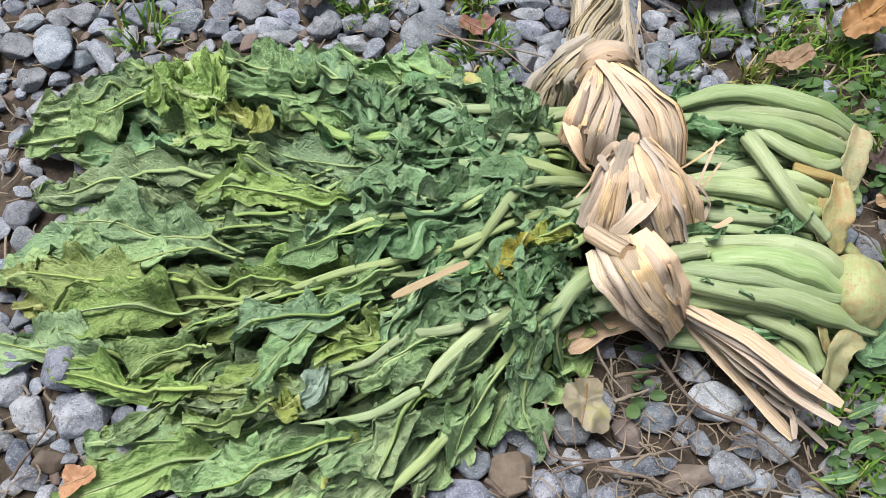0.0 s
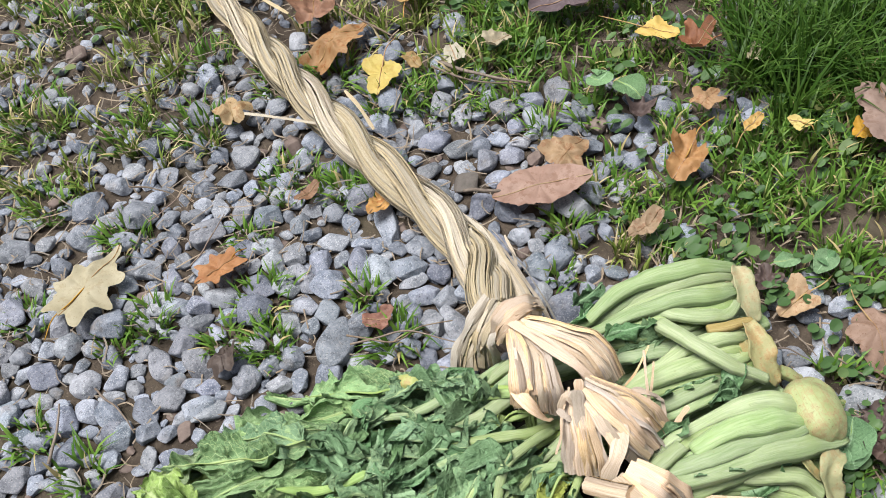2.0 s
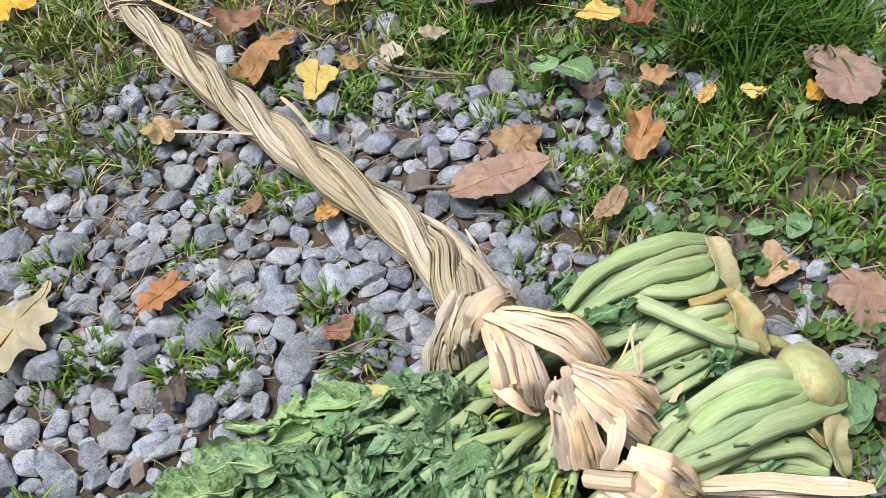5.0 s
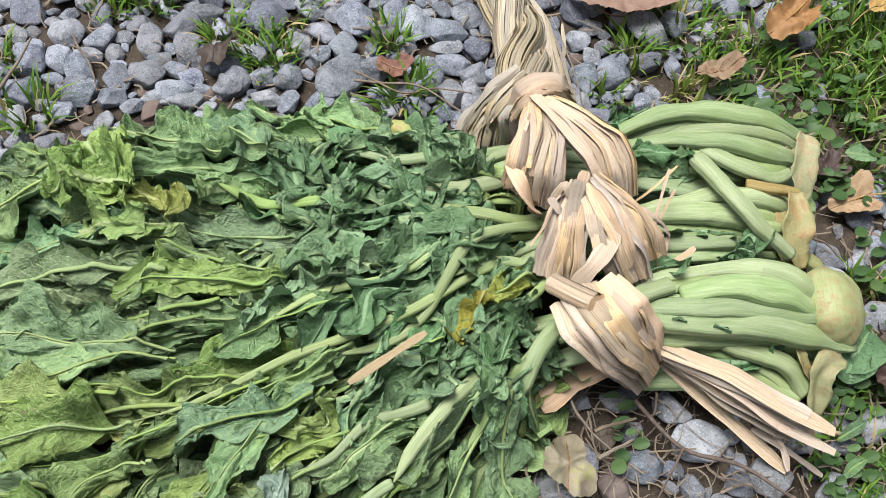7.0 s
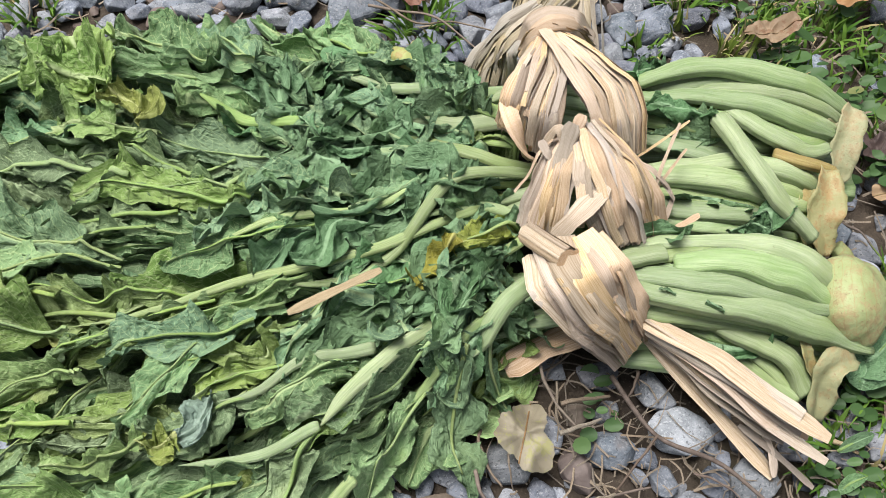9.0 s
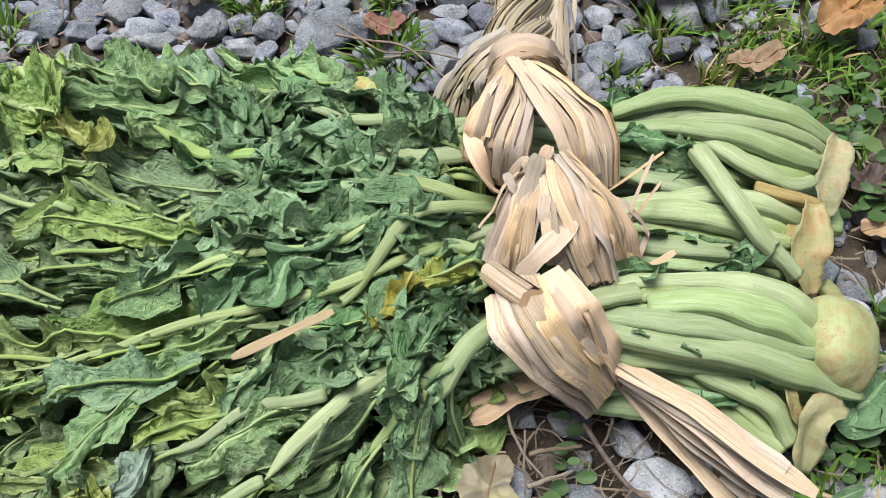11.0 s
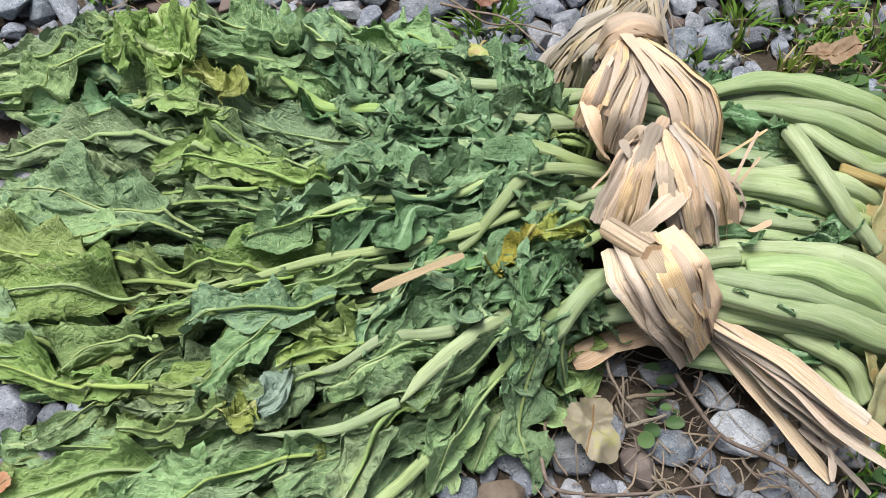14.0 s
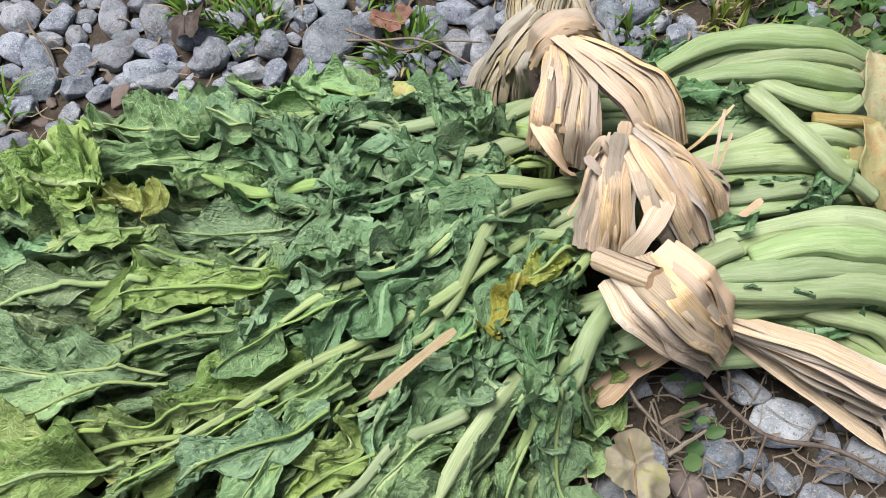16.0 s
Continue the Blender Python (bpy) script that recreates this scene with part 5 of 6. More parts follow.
# shrivelled leaf scraps that cling to the stalks
for k, (pts, w) in enumerate((([(0.239, 0.561, 0.098), (0.263, 0.551, 0.105), (0.302, 0.541, 0.103)], 0.026), ([(0.237, 0.558, 0.090), (0.274, 0.547, 0.098), (0.309, 0.538, 0.096)], 0.03),
                              ([(0.257, 0.643, 0.040), (0.281, 0.643, 0.045), (0.306, 0.648, 0.045)], 0.035), ([(0.321, 0.443, 0.090), (0.334, 0.447, 0.095), (0.336, 0.430, 0.090)], 0.03),
                              ([(0.222, 0.418, 0.090), (0.249, 0.415, 0.100), (0.284, 0.414, 0.100)], 0.02), ([(0.231, 0.372, 0.110), (0.236, 0.369, 0.111), (0.243, 0.367, 0.110)], 0.005),
                              ([(0.265, 0.360, 0.111), (0.270, 0.357, 0.111), (0.278, 0.352, 0.110)], 0.005), ([(0.303, 0.351, 0.070), (0.317, 0.345, 0.075), (0.333, 0.348, 0.070)], 0.025),
                              ([(0.225, 0.600, 0.085), (0.243, 0.597, 0.098), (0.262, 0.602, 0.096)], 0.030), ([(0.238, 0.548, 0.074), (0.280, 0.533, 0.084), (0.322, 0.530, 0.080)], 0.030),
                              ([(0.212, 0.420, 0.100), (0.235, 0.424, 0.106), (0.262, 0.421, 0.108)], 0.022), ([(0.303, 0.436, 0.082), (0.322, 0.440, 0.090), (0.338, 0.432, 0.088)], 0.028),
                              ([(0.255, 0.470, 0.084), (0.290, 0.468, 0.086), (0.330, 0.462, 0.080)], 0.014), ([(0.275, 0.345, 0.066), (0.296, 0.338, 0.070), (0.318, 0.337, 0.066)], 0.026))):
    wilted_leaf(pts, w, LEAF["dark"], 300 + k, BUNCH[0 if pts[0][1] > 0.53 else 1 if pts[0][1] > 0.425 else 2], nu=30, nv=9, crumple=0.3 if w < 0.01 else 1.2, ruffle=0.3 if w < 0.01 else 1.5, rib=0, roll=1.5, lay=False)
scrap = thing("straw_scrap", (-0.03, 0.36, 0.085), "short flat tan straw dropped on the wilted leaves", "straw")
lying = np.array([p[:3] for p in [(-0.052, 0.351, 0.085), (-0.019, 0.368, 0.085), (0.017, 0.386, 0.085)]])
lying[:, 2] = PILE.read(lying, False).max() + 0.014
straws("blade", [lying], 0.0075, DULLSTRAW_LIGHT, scrap)

# ---- fallen leaves ----
def outline(kind, a):
    """Radius of a leaf at the angle a (0 is the tip)."""
    c = np.cos(a)
    oval = 1.0 / np.sqrt(c ** 2 + (np.sin(a) / 0.62) ** 2)
    teeth = 0.014 * np.abs(np.sin(a * 23)) + 0.010 * np.cos(a * 37 + 1)
    if kind == "oak":  # rounded lobes with deep bays
        r = oval * (0.78 + 0.16 * np.cos(a * 7) + 0.05 * np.cos(a * 14)) + 0.08
    elif kind == "maple":  # five pointed lobes
        r = 0.46 + 0.36 * np.abs(np.cos(a * 2.5)) ** 1.6 * (0.8 + 0.2 * c) + teeth
    elif kind == "angular":  # a pointed toothed leaf
        r = 0.98 / (np.abs(c) ** 1.5 + (np.abs(np.sin(a)) / 0.50) ** 1.5) ** 0.6667 + teeth
    elif kind == "fan":
        r = 0.60 + 0.14 * np.cos(a * 3 + 0.4) + 0.09 * np.cos(a * 2 - 0.8) + 0.02 * np.cos(a * 9 + 2) + 0.012 * np.cos(a * 23)
    elif kind == "poplar":
        r = 0.58 + 0.36 * np.clip(c, 0, 1) ** 4 + 0.06 * np.cos(a * 2) + teeth
    else:
        r = 1.0 / np.sqrt(c ** 2 + (np.sin(a) / 0.46) ** 2) + 0.5 * teeth
    return r


def fallen_leaf(at, size, angle, kind, colour, seed, label, curl=0.35, lift=0.02, stem=0.6, tilt=0.0):
    """A dry leaf with a curled blade and its stalk."""
    x, y = at
    z = lift
    base = thing("fallen_leaf", (x, y, z), label, "leaf", "fallen leaves")
    n, m = 9, 96
    t = np.linspace(0.0, 1, n)[:, None]
    a = np.linspace(-math.pi, math.pi, m, endpoint=False)[None, :]
    rad = outline(kind, a) * (1 + 0.13 * line_wave(a[0] * 1.7 + 9, seed)[None, :] + 0.05 * line_wave(a[0] * 7 + 9, seed + 2)[None, :]) * size * 0.64
    px, py = t * rad * np.cos(a), t * rad * np.sin(a)
    flat = np.stack([px / size, py / size, 0 * px], -1)
    h = size * curl * (0.55 * wave(flat * 1.6 + seed, 1) + 0.35 * (py / size) ** 2 * 2.2 + 0.22 * (0.5 - np.abs(wave(flat * 3.5 + seed, 2))) + 0.10 * wave(flat * 8 + seed, 3)) + size * 0.02 * np.abs(np.sin(a * 5)) * t
    pts = np.stack([px, py, h + tilt * px], -1)
    turn = radians(angle)
    rot = np.array([[math.cos(turn), -math.sin(turn), 0], [math.sin(turn), math.cos(turn), 0], [0, 0, 1]])
    pts = pts @ rot.T
    pts[..., 2] -= np.percentile(pts[..., 2], 12)
    pts = pts + np.array((x, y, z))
    pts[..., 2] = np.maximum(pts[..., 2], 0.006)
    s = Shape()
    s.grid(pts, np.stack(np.broadcast_arrays((a + math.pi) / 6.28, t), -1), wrap=True)
    blade = part("blade", s, DEAD[colour], base)
    vein = np.vstack([pts[::-2, 0][:4] * 1.0, pts[0:1, 0], pts[2::2, m // 2]])
    v = Shape()
    v.tube(smooth_line(vein + np.array((0, 0, 0.0004)), 16), np.full(17, 0.0007), 5)
    part("vein", v, DEAD["tan" if colour != "brown" else "brown"], base)
    if stem:
        root = pts[n - 1, 0] * 0.55 + pts[0, 0] * 0.45
        way = rot @ np.array((-1.0, 0.12 * math.sin(seed), 0))
        far = root + way * size * stem
        r = Shape()
        mid = (root + far) / 2 + rot @ np.array((0, 0.08 * size * math.cos(seed), 0))
        far[2] = max(0.012, root[2] - 0.01)
        r.tube(smooth_line([pts[0, 0], root, mid, far], 14), np.linspace(0.0011, 0.0008, 15), 6)
        part("leaf_stalk", r, DEAD["gold" if colour != "purple" else "purple"], base)
    return base


for k, (at, size, ang, kind, colour, label, curl, stem) in enumerate((
        ([(-0.300, 1.037, 0.020)], 0.115, 40, "oak", "cream", "cream lobed oak leaf lying on the gravel", 0.25, 0.5),
        ([(-0.119, 0.964, 0.020)], 0.066, 200, "oak", "orange", "small orange lobed leaf on the gravel", 0.35, 0.5),
        ([(0.041, 0.764, 0.025)], 0.046, 150, "fan", "rust", "torn rust-brown leaf wedged between stones", 0.4, 0.0),
        ([(0.390, 0.868, 0.026)], 0.092, 30, "fan", "tan", "tan leaf half under a pinkish one", 0.35, 0.8),
        ([(0.326, 0.836, 0.034)], 0.112, 160, "angular", "pink", "large flat pinkish-brown leaf on the gravel", 0.12, 0.0),
        ([(0.519, 0.766, 0.035)], 0.075, 205, "fan", "orange", "curled orange-tan leaf on the grass", 1.1, 1.0),
        ([(0.500, 0.514, 0.020)], 0.062, 190, "fan", "tan", "folded tan leaf with a long stalk beside the crowns", 0.6, 1.0),
        ([(0.780, 0.662, 0.050)], 0.125, 60, "poplar", "pink", "broad brown leaf lying over the grass", 0.22, 0.0),
        ([(0.751, 0.680, 0.030)], 0.045, 200, "fan", "gold", "golden leaf edge under a brown leaf", 0.3, 0.0),
        ([(0.542, 0.430, 0.025)], 0.085, 250, "poplar", "pink", "flat tan poplar leaf with an upright stalk", 0.3, 0.7),
        ([(0.573, 1.144, 0.040)], 0.110, 165, "oval", "purple", "purple-brown oval leaf curled along its edge", 0.4, 0.35),
        ([(0.646, 1.011, 0.030)], 0.070, 300, "fan", "yellow", "bright yellow fan-shaped leaf in the grass", 0.3, 1.3),
        ([(0.660, 1.129, 0.030)], 0.066, 30, "poplar", "cream", "pale cream leaf in the grass", 0.4, 0.0),
        ([(0.236, 1.175, 0.035)], 0.085, 235, "fan", "yellow", "yellow fan-shaped leaf beside the straw rope", 0.25, 0.9),
        ([(0.198, 1.283, 0.030)], 0.105, 20, "oak", "tan", "tan lobed leaf close to the rope", 0.4, 0.0),
        ([(0.203, 1.386, 0.030)], 0.090, 70, "maple", "rust", "dull brown crumpled leaf near the rope", 0.5, 0.0),
        ([(0.292, 1.183, 0.030)], 0.040, 100, "oval", "tan", "small dry brown leaf in the grass", 0.4, 0.0),
        ([(0.355, 1.148, 0.025)], 0.048, 80, "poplar", "white", "small whitish leaf on bare ground", 0.3, 0.0),
        ([(0.426, 1.142, 0.025)], 0.055, 10, "fan", "cream", "pale dry leaf on bare ground", 0.5, 0.0),
        ([(0.360, 1.331, 0.030)], 0.080, 60, "poplar", "gold", "golden curled leaf standing in grass", 0.6, 0.5),
        ([(0.359, 1.506, 0.040)], 0.170, 320, "oak", "gold", "large orange-gold lobed leaf", 0.35, 0.0),
        ([(0.296, 1.659, 0.030)], 0.110, 20, "fan", "gold", "golden leaf among other leaves", 0.5, 0.3),
        ([(0.377, 1.656, 0.030)], 0.100, 70, "oak", "rust", "brown leaf among golden ones", 0.4, 0.0),
        ([(0.558, 1.392, 0.040)], 0.100, 75, "poplar", "yellow", "pale yellow leaf with a long stalk in grass", 0.3, 1.2),
        ([(0.540, 1.313, 0.035)], 0.110, 20, "fan", "gold", "orange-gold leaf folded at its edge", 0.5, 0.0),
        ([(0.505, 1.259, 0.030)], 0.070, 350, "oval", "cream", "narrow yellowed leaf on the grass", 0.5, 0.0),
        ([(0.466, 1.462, 0.035)], 0.068, 60, "fan", "gold", "small golden leaf in the grass", 0.5, 0.5),
        ([(-0.092, 1.734, 0.035)], 0.100, 100, "fan", "yellow", "yellow-green fallen leaf on thin grass", 0.35, 0.6),
        ([(0.017, 1.907, 0.030)], 0.085, 10, "oval", "cream", "pale tan leaf beside the branch", 0.4, 0.3),
        ([(-0.125, 2.013, 0.030)], 0.120, 35, "oval", "rust", "rolled red-brown leaf on thin grass", 0.8, 0.0),
        ([(0.154, 1.855, 0.030)], 0.095, 10, "maple", "rust", "brown curled leaf near the branch", 0.5, 0.0),
        ([(0.174, 1.699, 0.030)], 0.100, 15, "oval", "tan", "tan leaf beside the frayed rope end", 0.4, 0.0),
        ([(0.127, 1.586, 0.020)], 0.070, 30, "oval", "cream", "pale leaf under the rope end", 0.3, 0.0),
        ([(0.115, 1.805, 0.030)], 0.055, 40, "poplar", "cream", "small pale leaf by the rope end", 0.4, 0.0),
        ([(-0.001, 1.245, 0.025)], 0.066, 80, "maple", "tan", "crumpled tan leaf under a stray straw", 0.6, 0.0),
        ([(0.132, 0.945, 0.020)], 0.055, 30, "oval", "gold", "rust-gold leaf half under the rope", 0.4, 0.0),
        ([(0.042, 1.021, 0.020)], 0.036, 20, "oval", "rust", "small rust leaf among the stones", 0.4, 0.0),
        ([(0.635, 0.768, 0.035)], 0.034, 20, "oval", "gold", "small orange seedling leaf on a bent stem", 0.4, 1.0),
        ([(0.688, 0.731, 0.035)], 0.040, 110, "fan", "yellow", "small yellow leaf in the grass", 0.5, 0.4),
        ([(0.759, 1.145, 0.030)], 0.045, 30, "oval", "tan", "narrow tan leaf in the grass", 0.5, 0.0),
        ([(0.616, 0.847, 0.030)], 0.055, 20, "maple", "tan", "thin half-rotted leaf in the grass", 0.4, 0.0),
        ([(0.411, 0.705, 0.025)], 0.050, 10, "oval", "tan", "withered yellow-brown leaf in short grass", 0.5, 0.0),
        ([(0.127, 0.280, 0.032)], 0.066, 75, "fan", "rot", "rotting tan leaf with a yellow stain on a stone", 0.55, 0.0),
        ([(0.477, 0.344, 0.025)], 0.065, 100, "maple", "brown", "dark crumpled rotten leaf beside the crowns", 0.7, 0.0),
        ([(0.447, 0.314, 0.030)], 0.055, 80, "maple", "brown", "dark purple-brown shrivelled leaf", 0.8, 0.0),
        ([(0.487, 0.554, 0.020)], 0.050, 60, "maple", "brown", "blackened leaf beside a crown", 0.6, 0.0),
        ([(0.679, 0.955, 0.020)], 0.070, 10, "maple", "rust", "brown leaf scraps under a yellow leaf", 0.5, 0.0),
        ([(-0.161, 0.818, 0.020)], 0.055, 80, "maple", "brown", "crumpled grey-brown leaf among stones", 0.7, 0.0),
        ([(0.528, 0.887, 0.020)], 0.05, 60, "maple", "brown", "dark dead leaf among stones", 0.6, 0.0),
        ([(-0.343, 0.217, 0.020)], 0.036, 20, "fan", "orange", "small orange-brown leaf piece", 0.3, 0.0),
        ([(0.726, 0.880, 0.030)], 0.04, 40, "oval", "cream", "small pale fallen leaf", 0.4, 0.0))):
    fallen_leaf(at[0][:2], size, ang, kind, colour, k * 3 + 1, label, curl, at[0][2], stem)


# ---- twigs and dry stems ----
def twig(points, radius, label, mat=TWIG, seed=0):
    radius *= 0.55
    line = smooth_line(points, 22)
    line = line + 0.0016 * np.stack([line_wave(np.linspace(0, 4, 23), seed + k) for k in range(3)], -1)
    s = Shape()
    r = radius * np.linspace(1, 0.55, 23) * (1 + 0.18 * line_wave(np.linspace(0, 12, 23), seed + 9))
    s.tube(line, r, 7)
    ob = part("twig", s, mat)
    return tagged(ob, label, "twig", "twigs")


for k, (pts, r) in enumerate((([(0.204, 0.330, 0.030), (0.232, 0.281, 0.030), (0.282, 0.254, 0.028), (0.323, 0.217, 0.025), (0.350, 0.193, 0.020)], 0.0042), ([(0.142, 0.344, 0.030), (0.151, 0.310, 0.035), (0.169, 0.288, 0.030)], 0.003),
                              ([(0.233, 0.282, 0.028), (0.208, 0.251, 0.025), (0.196, 0.236, 0.020)], 0.0025), ([(0.087, 0.260, 0.020), (0.097, 0.231, 0.025), (0.146, 0.228, 0.030), (0.223, 0.238, 0.030)], 0.003),
                              ([(0.094, 0.219, 0.020), (0.136, 0.227, 0.028), (0.173, 0.229, 0.025)], 0.0025), ([(0.135, 0.220, 0.025), (0.180, 0.208, 0.030), (0.210, 0.193, 0.025)], 0.004),
                              ([(0.092, 0.293, 0.020), (0.094, 0.264, 0.030), (0.107, 0.243, 0.020)], 0.003), ([(0.228, 0.344, 0.020), (0.219, 0.317, 0.030), (0.212, 0.309, 0.020)], 0.0028),
                              ([(0.154, 0.208, 0.030), (0.179, 0.202, 0.030), (0.195, 0.194, 0.020)], 0.0035), ([(0.262, 0.252, 0.020), (0.291, 0.235, 0.020), (0.299, 0.219, 0.020)], 0.002),
                              ([(0.031, 0.212, 0.020), (0.051, 0.197, 0.020)], 0.005), ([(-0.006, 0.764, 0.030), (0.038, 0.721, 0.035), (0.080, 0.723, 0.030), (0.121, 0.708, 0.030)], 0.0026),
                              ([(-0.007, 0.746, 0.030), (0.063, 0.722, 0.035), (0.110, 0.677, 0.030)], 0.003), ([(-0.154, 0.989, 0.020), (-0.123, 1.005, 0.030), (-0.081, 1.046, 0.030)], 0.0024),
                              ([(-0.193, 1.192, 0.020), (-0.143, 1.138, 0.030), (-0.127, 1.090, 0.020)], 0.0025), ([(-0.184, 1.107, 0.020), (-0.142, 1.111, 0.030), (-0.122, 1.131, 0.020)], 0.002),
                              ([(0.239, 1.453, 0.030), (0.250, 1.354, 0.035), (0.293, 1.257, 0.025)], 0.0045), ([(0.207, 1.624, 0.030), (0.240, 1.560, 0.030), (0.284, 1.499, 0.030)], 0.004),
                              ([(0.327, 1.150, 0.030), (0.371, 1.081, 0.030), (0.423, 1.029, 0.025)], 0.006), ([(0.317, 1.155, 0.020), (0.350, 1.081, 0.030), (0.410, 1.042, 0.020)], 0.004),
                              ([(0.235, 0.895, 0.025), (0.267, 0.869, 0.030), (0.291, 0.863, 0.020)], 0.006), ([(-0.155, 1.419, 0.020), (-0.069, 1.394, 0.025), (0.033, 1.481, 0.020)], 0.003),
                              ([(0.431, 0.480, 0.020), (0.446, 0.466, 0.025), (0.458, 0.445, 0.020)], 0.0025), ([(0.486, 0.427, 0.020), (0.501, 0.386, 0.025), (0.511, 0.379, 0.020)], 0.002),
                              ([(0.444, 0.417, 0.020), (0.437, 0.380, 0.025), (0.464, 0.356, 0.020)], 0.002), ([(0.421, 0.378, 0.020), (0.444, 0.363, 0.025), (0.471, 0.356, 0.020)], 0.003),
                              ([(-0.402, 0.798, 0.020), (-0.386, 0.825, 0.025), (-0.371, 0.874, 0.020)], 0.004), ([(-0.325, 0.870, 0.020), (-0.303, 0.819, 0.025), (-0.292, 0.781, 0.020)], 0.003),
                              ([(-0.402, 0.218, 0.020), (-0.384, 0.246, 0.030), (-0.376, 0.279, 0.020)], 0.003), ([(-0.516, 0.665, 0.020), (-0.497, 0.640, 0.020), (-0.481, 0.632, 0.015)], 0.003))):
    twig(pts, r, "thin brown twig lying over the gravel" if k % 2 else "bent dry brown stem lying on soil and stones", seed=k * 5)
for k, (pts, r) in enumerate((([(0.158, 0.324, 0.035), (0.154, 0.298, 0.035), (0.154, 0.278, 0.025)], 0.0022), ([(0.155, 0.284, 0.030), (0.171, 0.288, 0.030), (0.191, 0.294, 0.030)], 0.004), ([(0.114, 0.266, 0.040), (0.115, 0.251, 0.030), (0.117, 0.240, 0.020)], 0.0018),
                              ([(0.160, 0.309, 0.030), (0.182, 0.311, 0.030), (0.199, 0.314, 0.030)], 0.004), ([(0.167, 0.221, 0.030), (0.183, 0.231, 0.030), (0.196, 0.234, 0.030)], 0.004), ([(0.378, 0.275, 0.020), (0.388, 0.268, 0.025), (0.397, 0.263, 0.020)], 0.004))):
    tagged(twig(pts, r, "broken pale straw on the ground", DULLSTRAW, 200 + k), "short broken pale straw lying on soil")
# a bleached bare branch at the far edge
branch = thing("bare_branch", [(-0.047, 1.863, 0.030)][0], "bleached whitish branch with side twigs on the grass", "branch")
for name, pts, r in (("main_stem", [(0.122, 1.905, 0.050), (0.064, 1.839, 0.050), (-0.005, 1.813, 0.050), (-0.081, 1.846, 0.045), (-0.130, 1.846, 0.040), (-0.201, 1.885, 0.030)], 0.008), ("side_twig", [(-0.003, 1.817, 0.050), (-0.052, 1.812, 0.050), (-0.105, 1.805, 0.040)], 0.003),
                     ("side_twig", [(-0.110, 1.844, 0.045), (-0.142, 1.821, 0.040), (-0.165, 1.842, 0.030)], 0.003), ("side_twig", [(-0.069, 1.835, 0.050), (-0.100, 1.841, 0.055), (-0.114, 1.843, 0.050)], 0.003)):
    line = smooth_line(pts, 24)
    line = line + 0.003 * np.stack([line_wave(np.linspace(0, 8, 25), k + 40) for k in range(3)], -1)
    s = Shape()
    s.tube(line, r * np.linspace(1, 0.35, 25) * (1 + 0.15 * line_wave(np.linspace(0, 14, 25), 3)), 8)
    part(name, s, PALEWOOD, branch)


# ---- grass and weeds ----
def blades(spots, seed):
    """Grass: every spot is x, y, spread, number, height."""
    r = random.Random(seed)
    s = Shape()
    for x, y, spread, number, height in spots:
        for k in range(number):
            a, d = r.uniform(0, 6.28), spread * math.sqrt(r.random())
            bx, by = x + d * math.cos(a), y + d * math.sin(a)
            h = height * r.uniform(0.5, 1.25)
            lean = r.uniform(0.15, 1.1)
            way = a + r.uniform(-1.3, 1.3)
            dx, dy = math.cos(way), math.sin(way)
            z0 = float(relief(bx, by)) + 0.002
            t = np.linspace(0, 1, 5)
            bend = lean * t ** 1.7
            line = np.stack([bx + dx * h * bend * 0.8, by + dy * h * bend * 0.8, z0 + h * (t - 0.42 * lean * t ** 2.2)], 1)
            line[:, 2] = np.maximum(line[:, 2], z0)
            w = r.uniform(0.0014, 0.0031) * (1.0 - t ** 2.2 * 0.92)
            sx = np.array((-dy, dx, 0.0))
            mid = line - np.array((dx, dy, 0)) * 0.0003
            pts = np.stack([line - sx * w[:, None], mid, line + sx * w[:, None]], 1)
            s.grid(pts, np.stack(np.broadcast_arrays(t[:, None], np.array([0, 0.5, 1])[None, :]), -1))
    return s


def scatter(n, box, test, seed):
    r = random.Random(seed)
    out = []
    while len(out) < n:
        x, y = r.uniform(box[0], box[1]), r.uniform(box[2], box[3])
        if r.random() < test(x, y):
            out.append((x, y))
    return out


def turf(x, y):
    """How thickly grass grows at a place (0 to 1)."""
    edge = float(np.interp(y, (0.2, 0.5, 0.62, 0.70, 0.80, 0.88, 1.02, 1.07, 1.42, 1.6), (0.42, 0.53, 0.42, 0.33, 0.40, 0.50, 0.42, 0.33, 0.20, 0.1)))
    right = float(step(np.array(x), edge - 0.06, edge + 0.10))
    if y < 0.62:
        right *= 0.8
    far = 0.55 * float(step(np.array(y), 1.55, 1.85))
    left = 0.55 * float(step(np.array(y - 0.35 * x), 1.15, 1.50))
    patch = 0.68 + 0.32 * float(wave(np.array((x * 6, y * 6, 0.0)), 21))
    return max(right, far, left) * patch


spots = [(x, y, 0.023, 11, 0.042 + 0.020 * float(wave(np.array((x * 3, y * 3, 5.0)), 3))) for x, y in scatter(4500, (-0.7, 1.5, 0.1, 2.5), turf, 3)]
lush = [p for p in spots if p[0] > 0.40 and p[1] < 1.45]
thin_spots = [(x, y, 0.014, 13, h + 0.012) for k, (x, y, d, n, h) in enumerate(p for p in spots if not (p[0] > 0.40 and p[1] < 1.45)) if k % 2]
tagged(part("grass", blades(lush, 1), GRASS), "lush green grass growing at the gravel's edge", "grass", kind="stuff")
tagged(part("grass", blades(thin_spots, 6), THIN_GRASS), "thin yellowish grass growing over soil and gravel", "grass", kind="stuff")
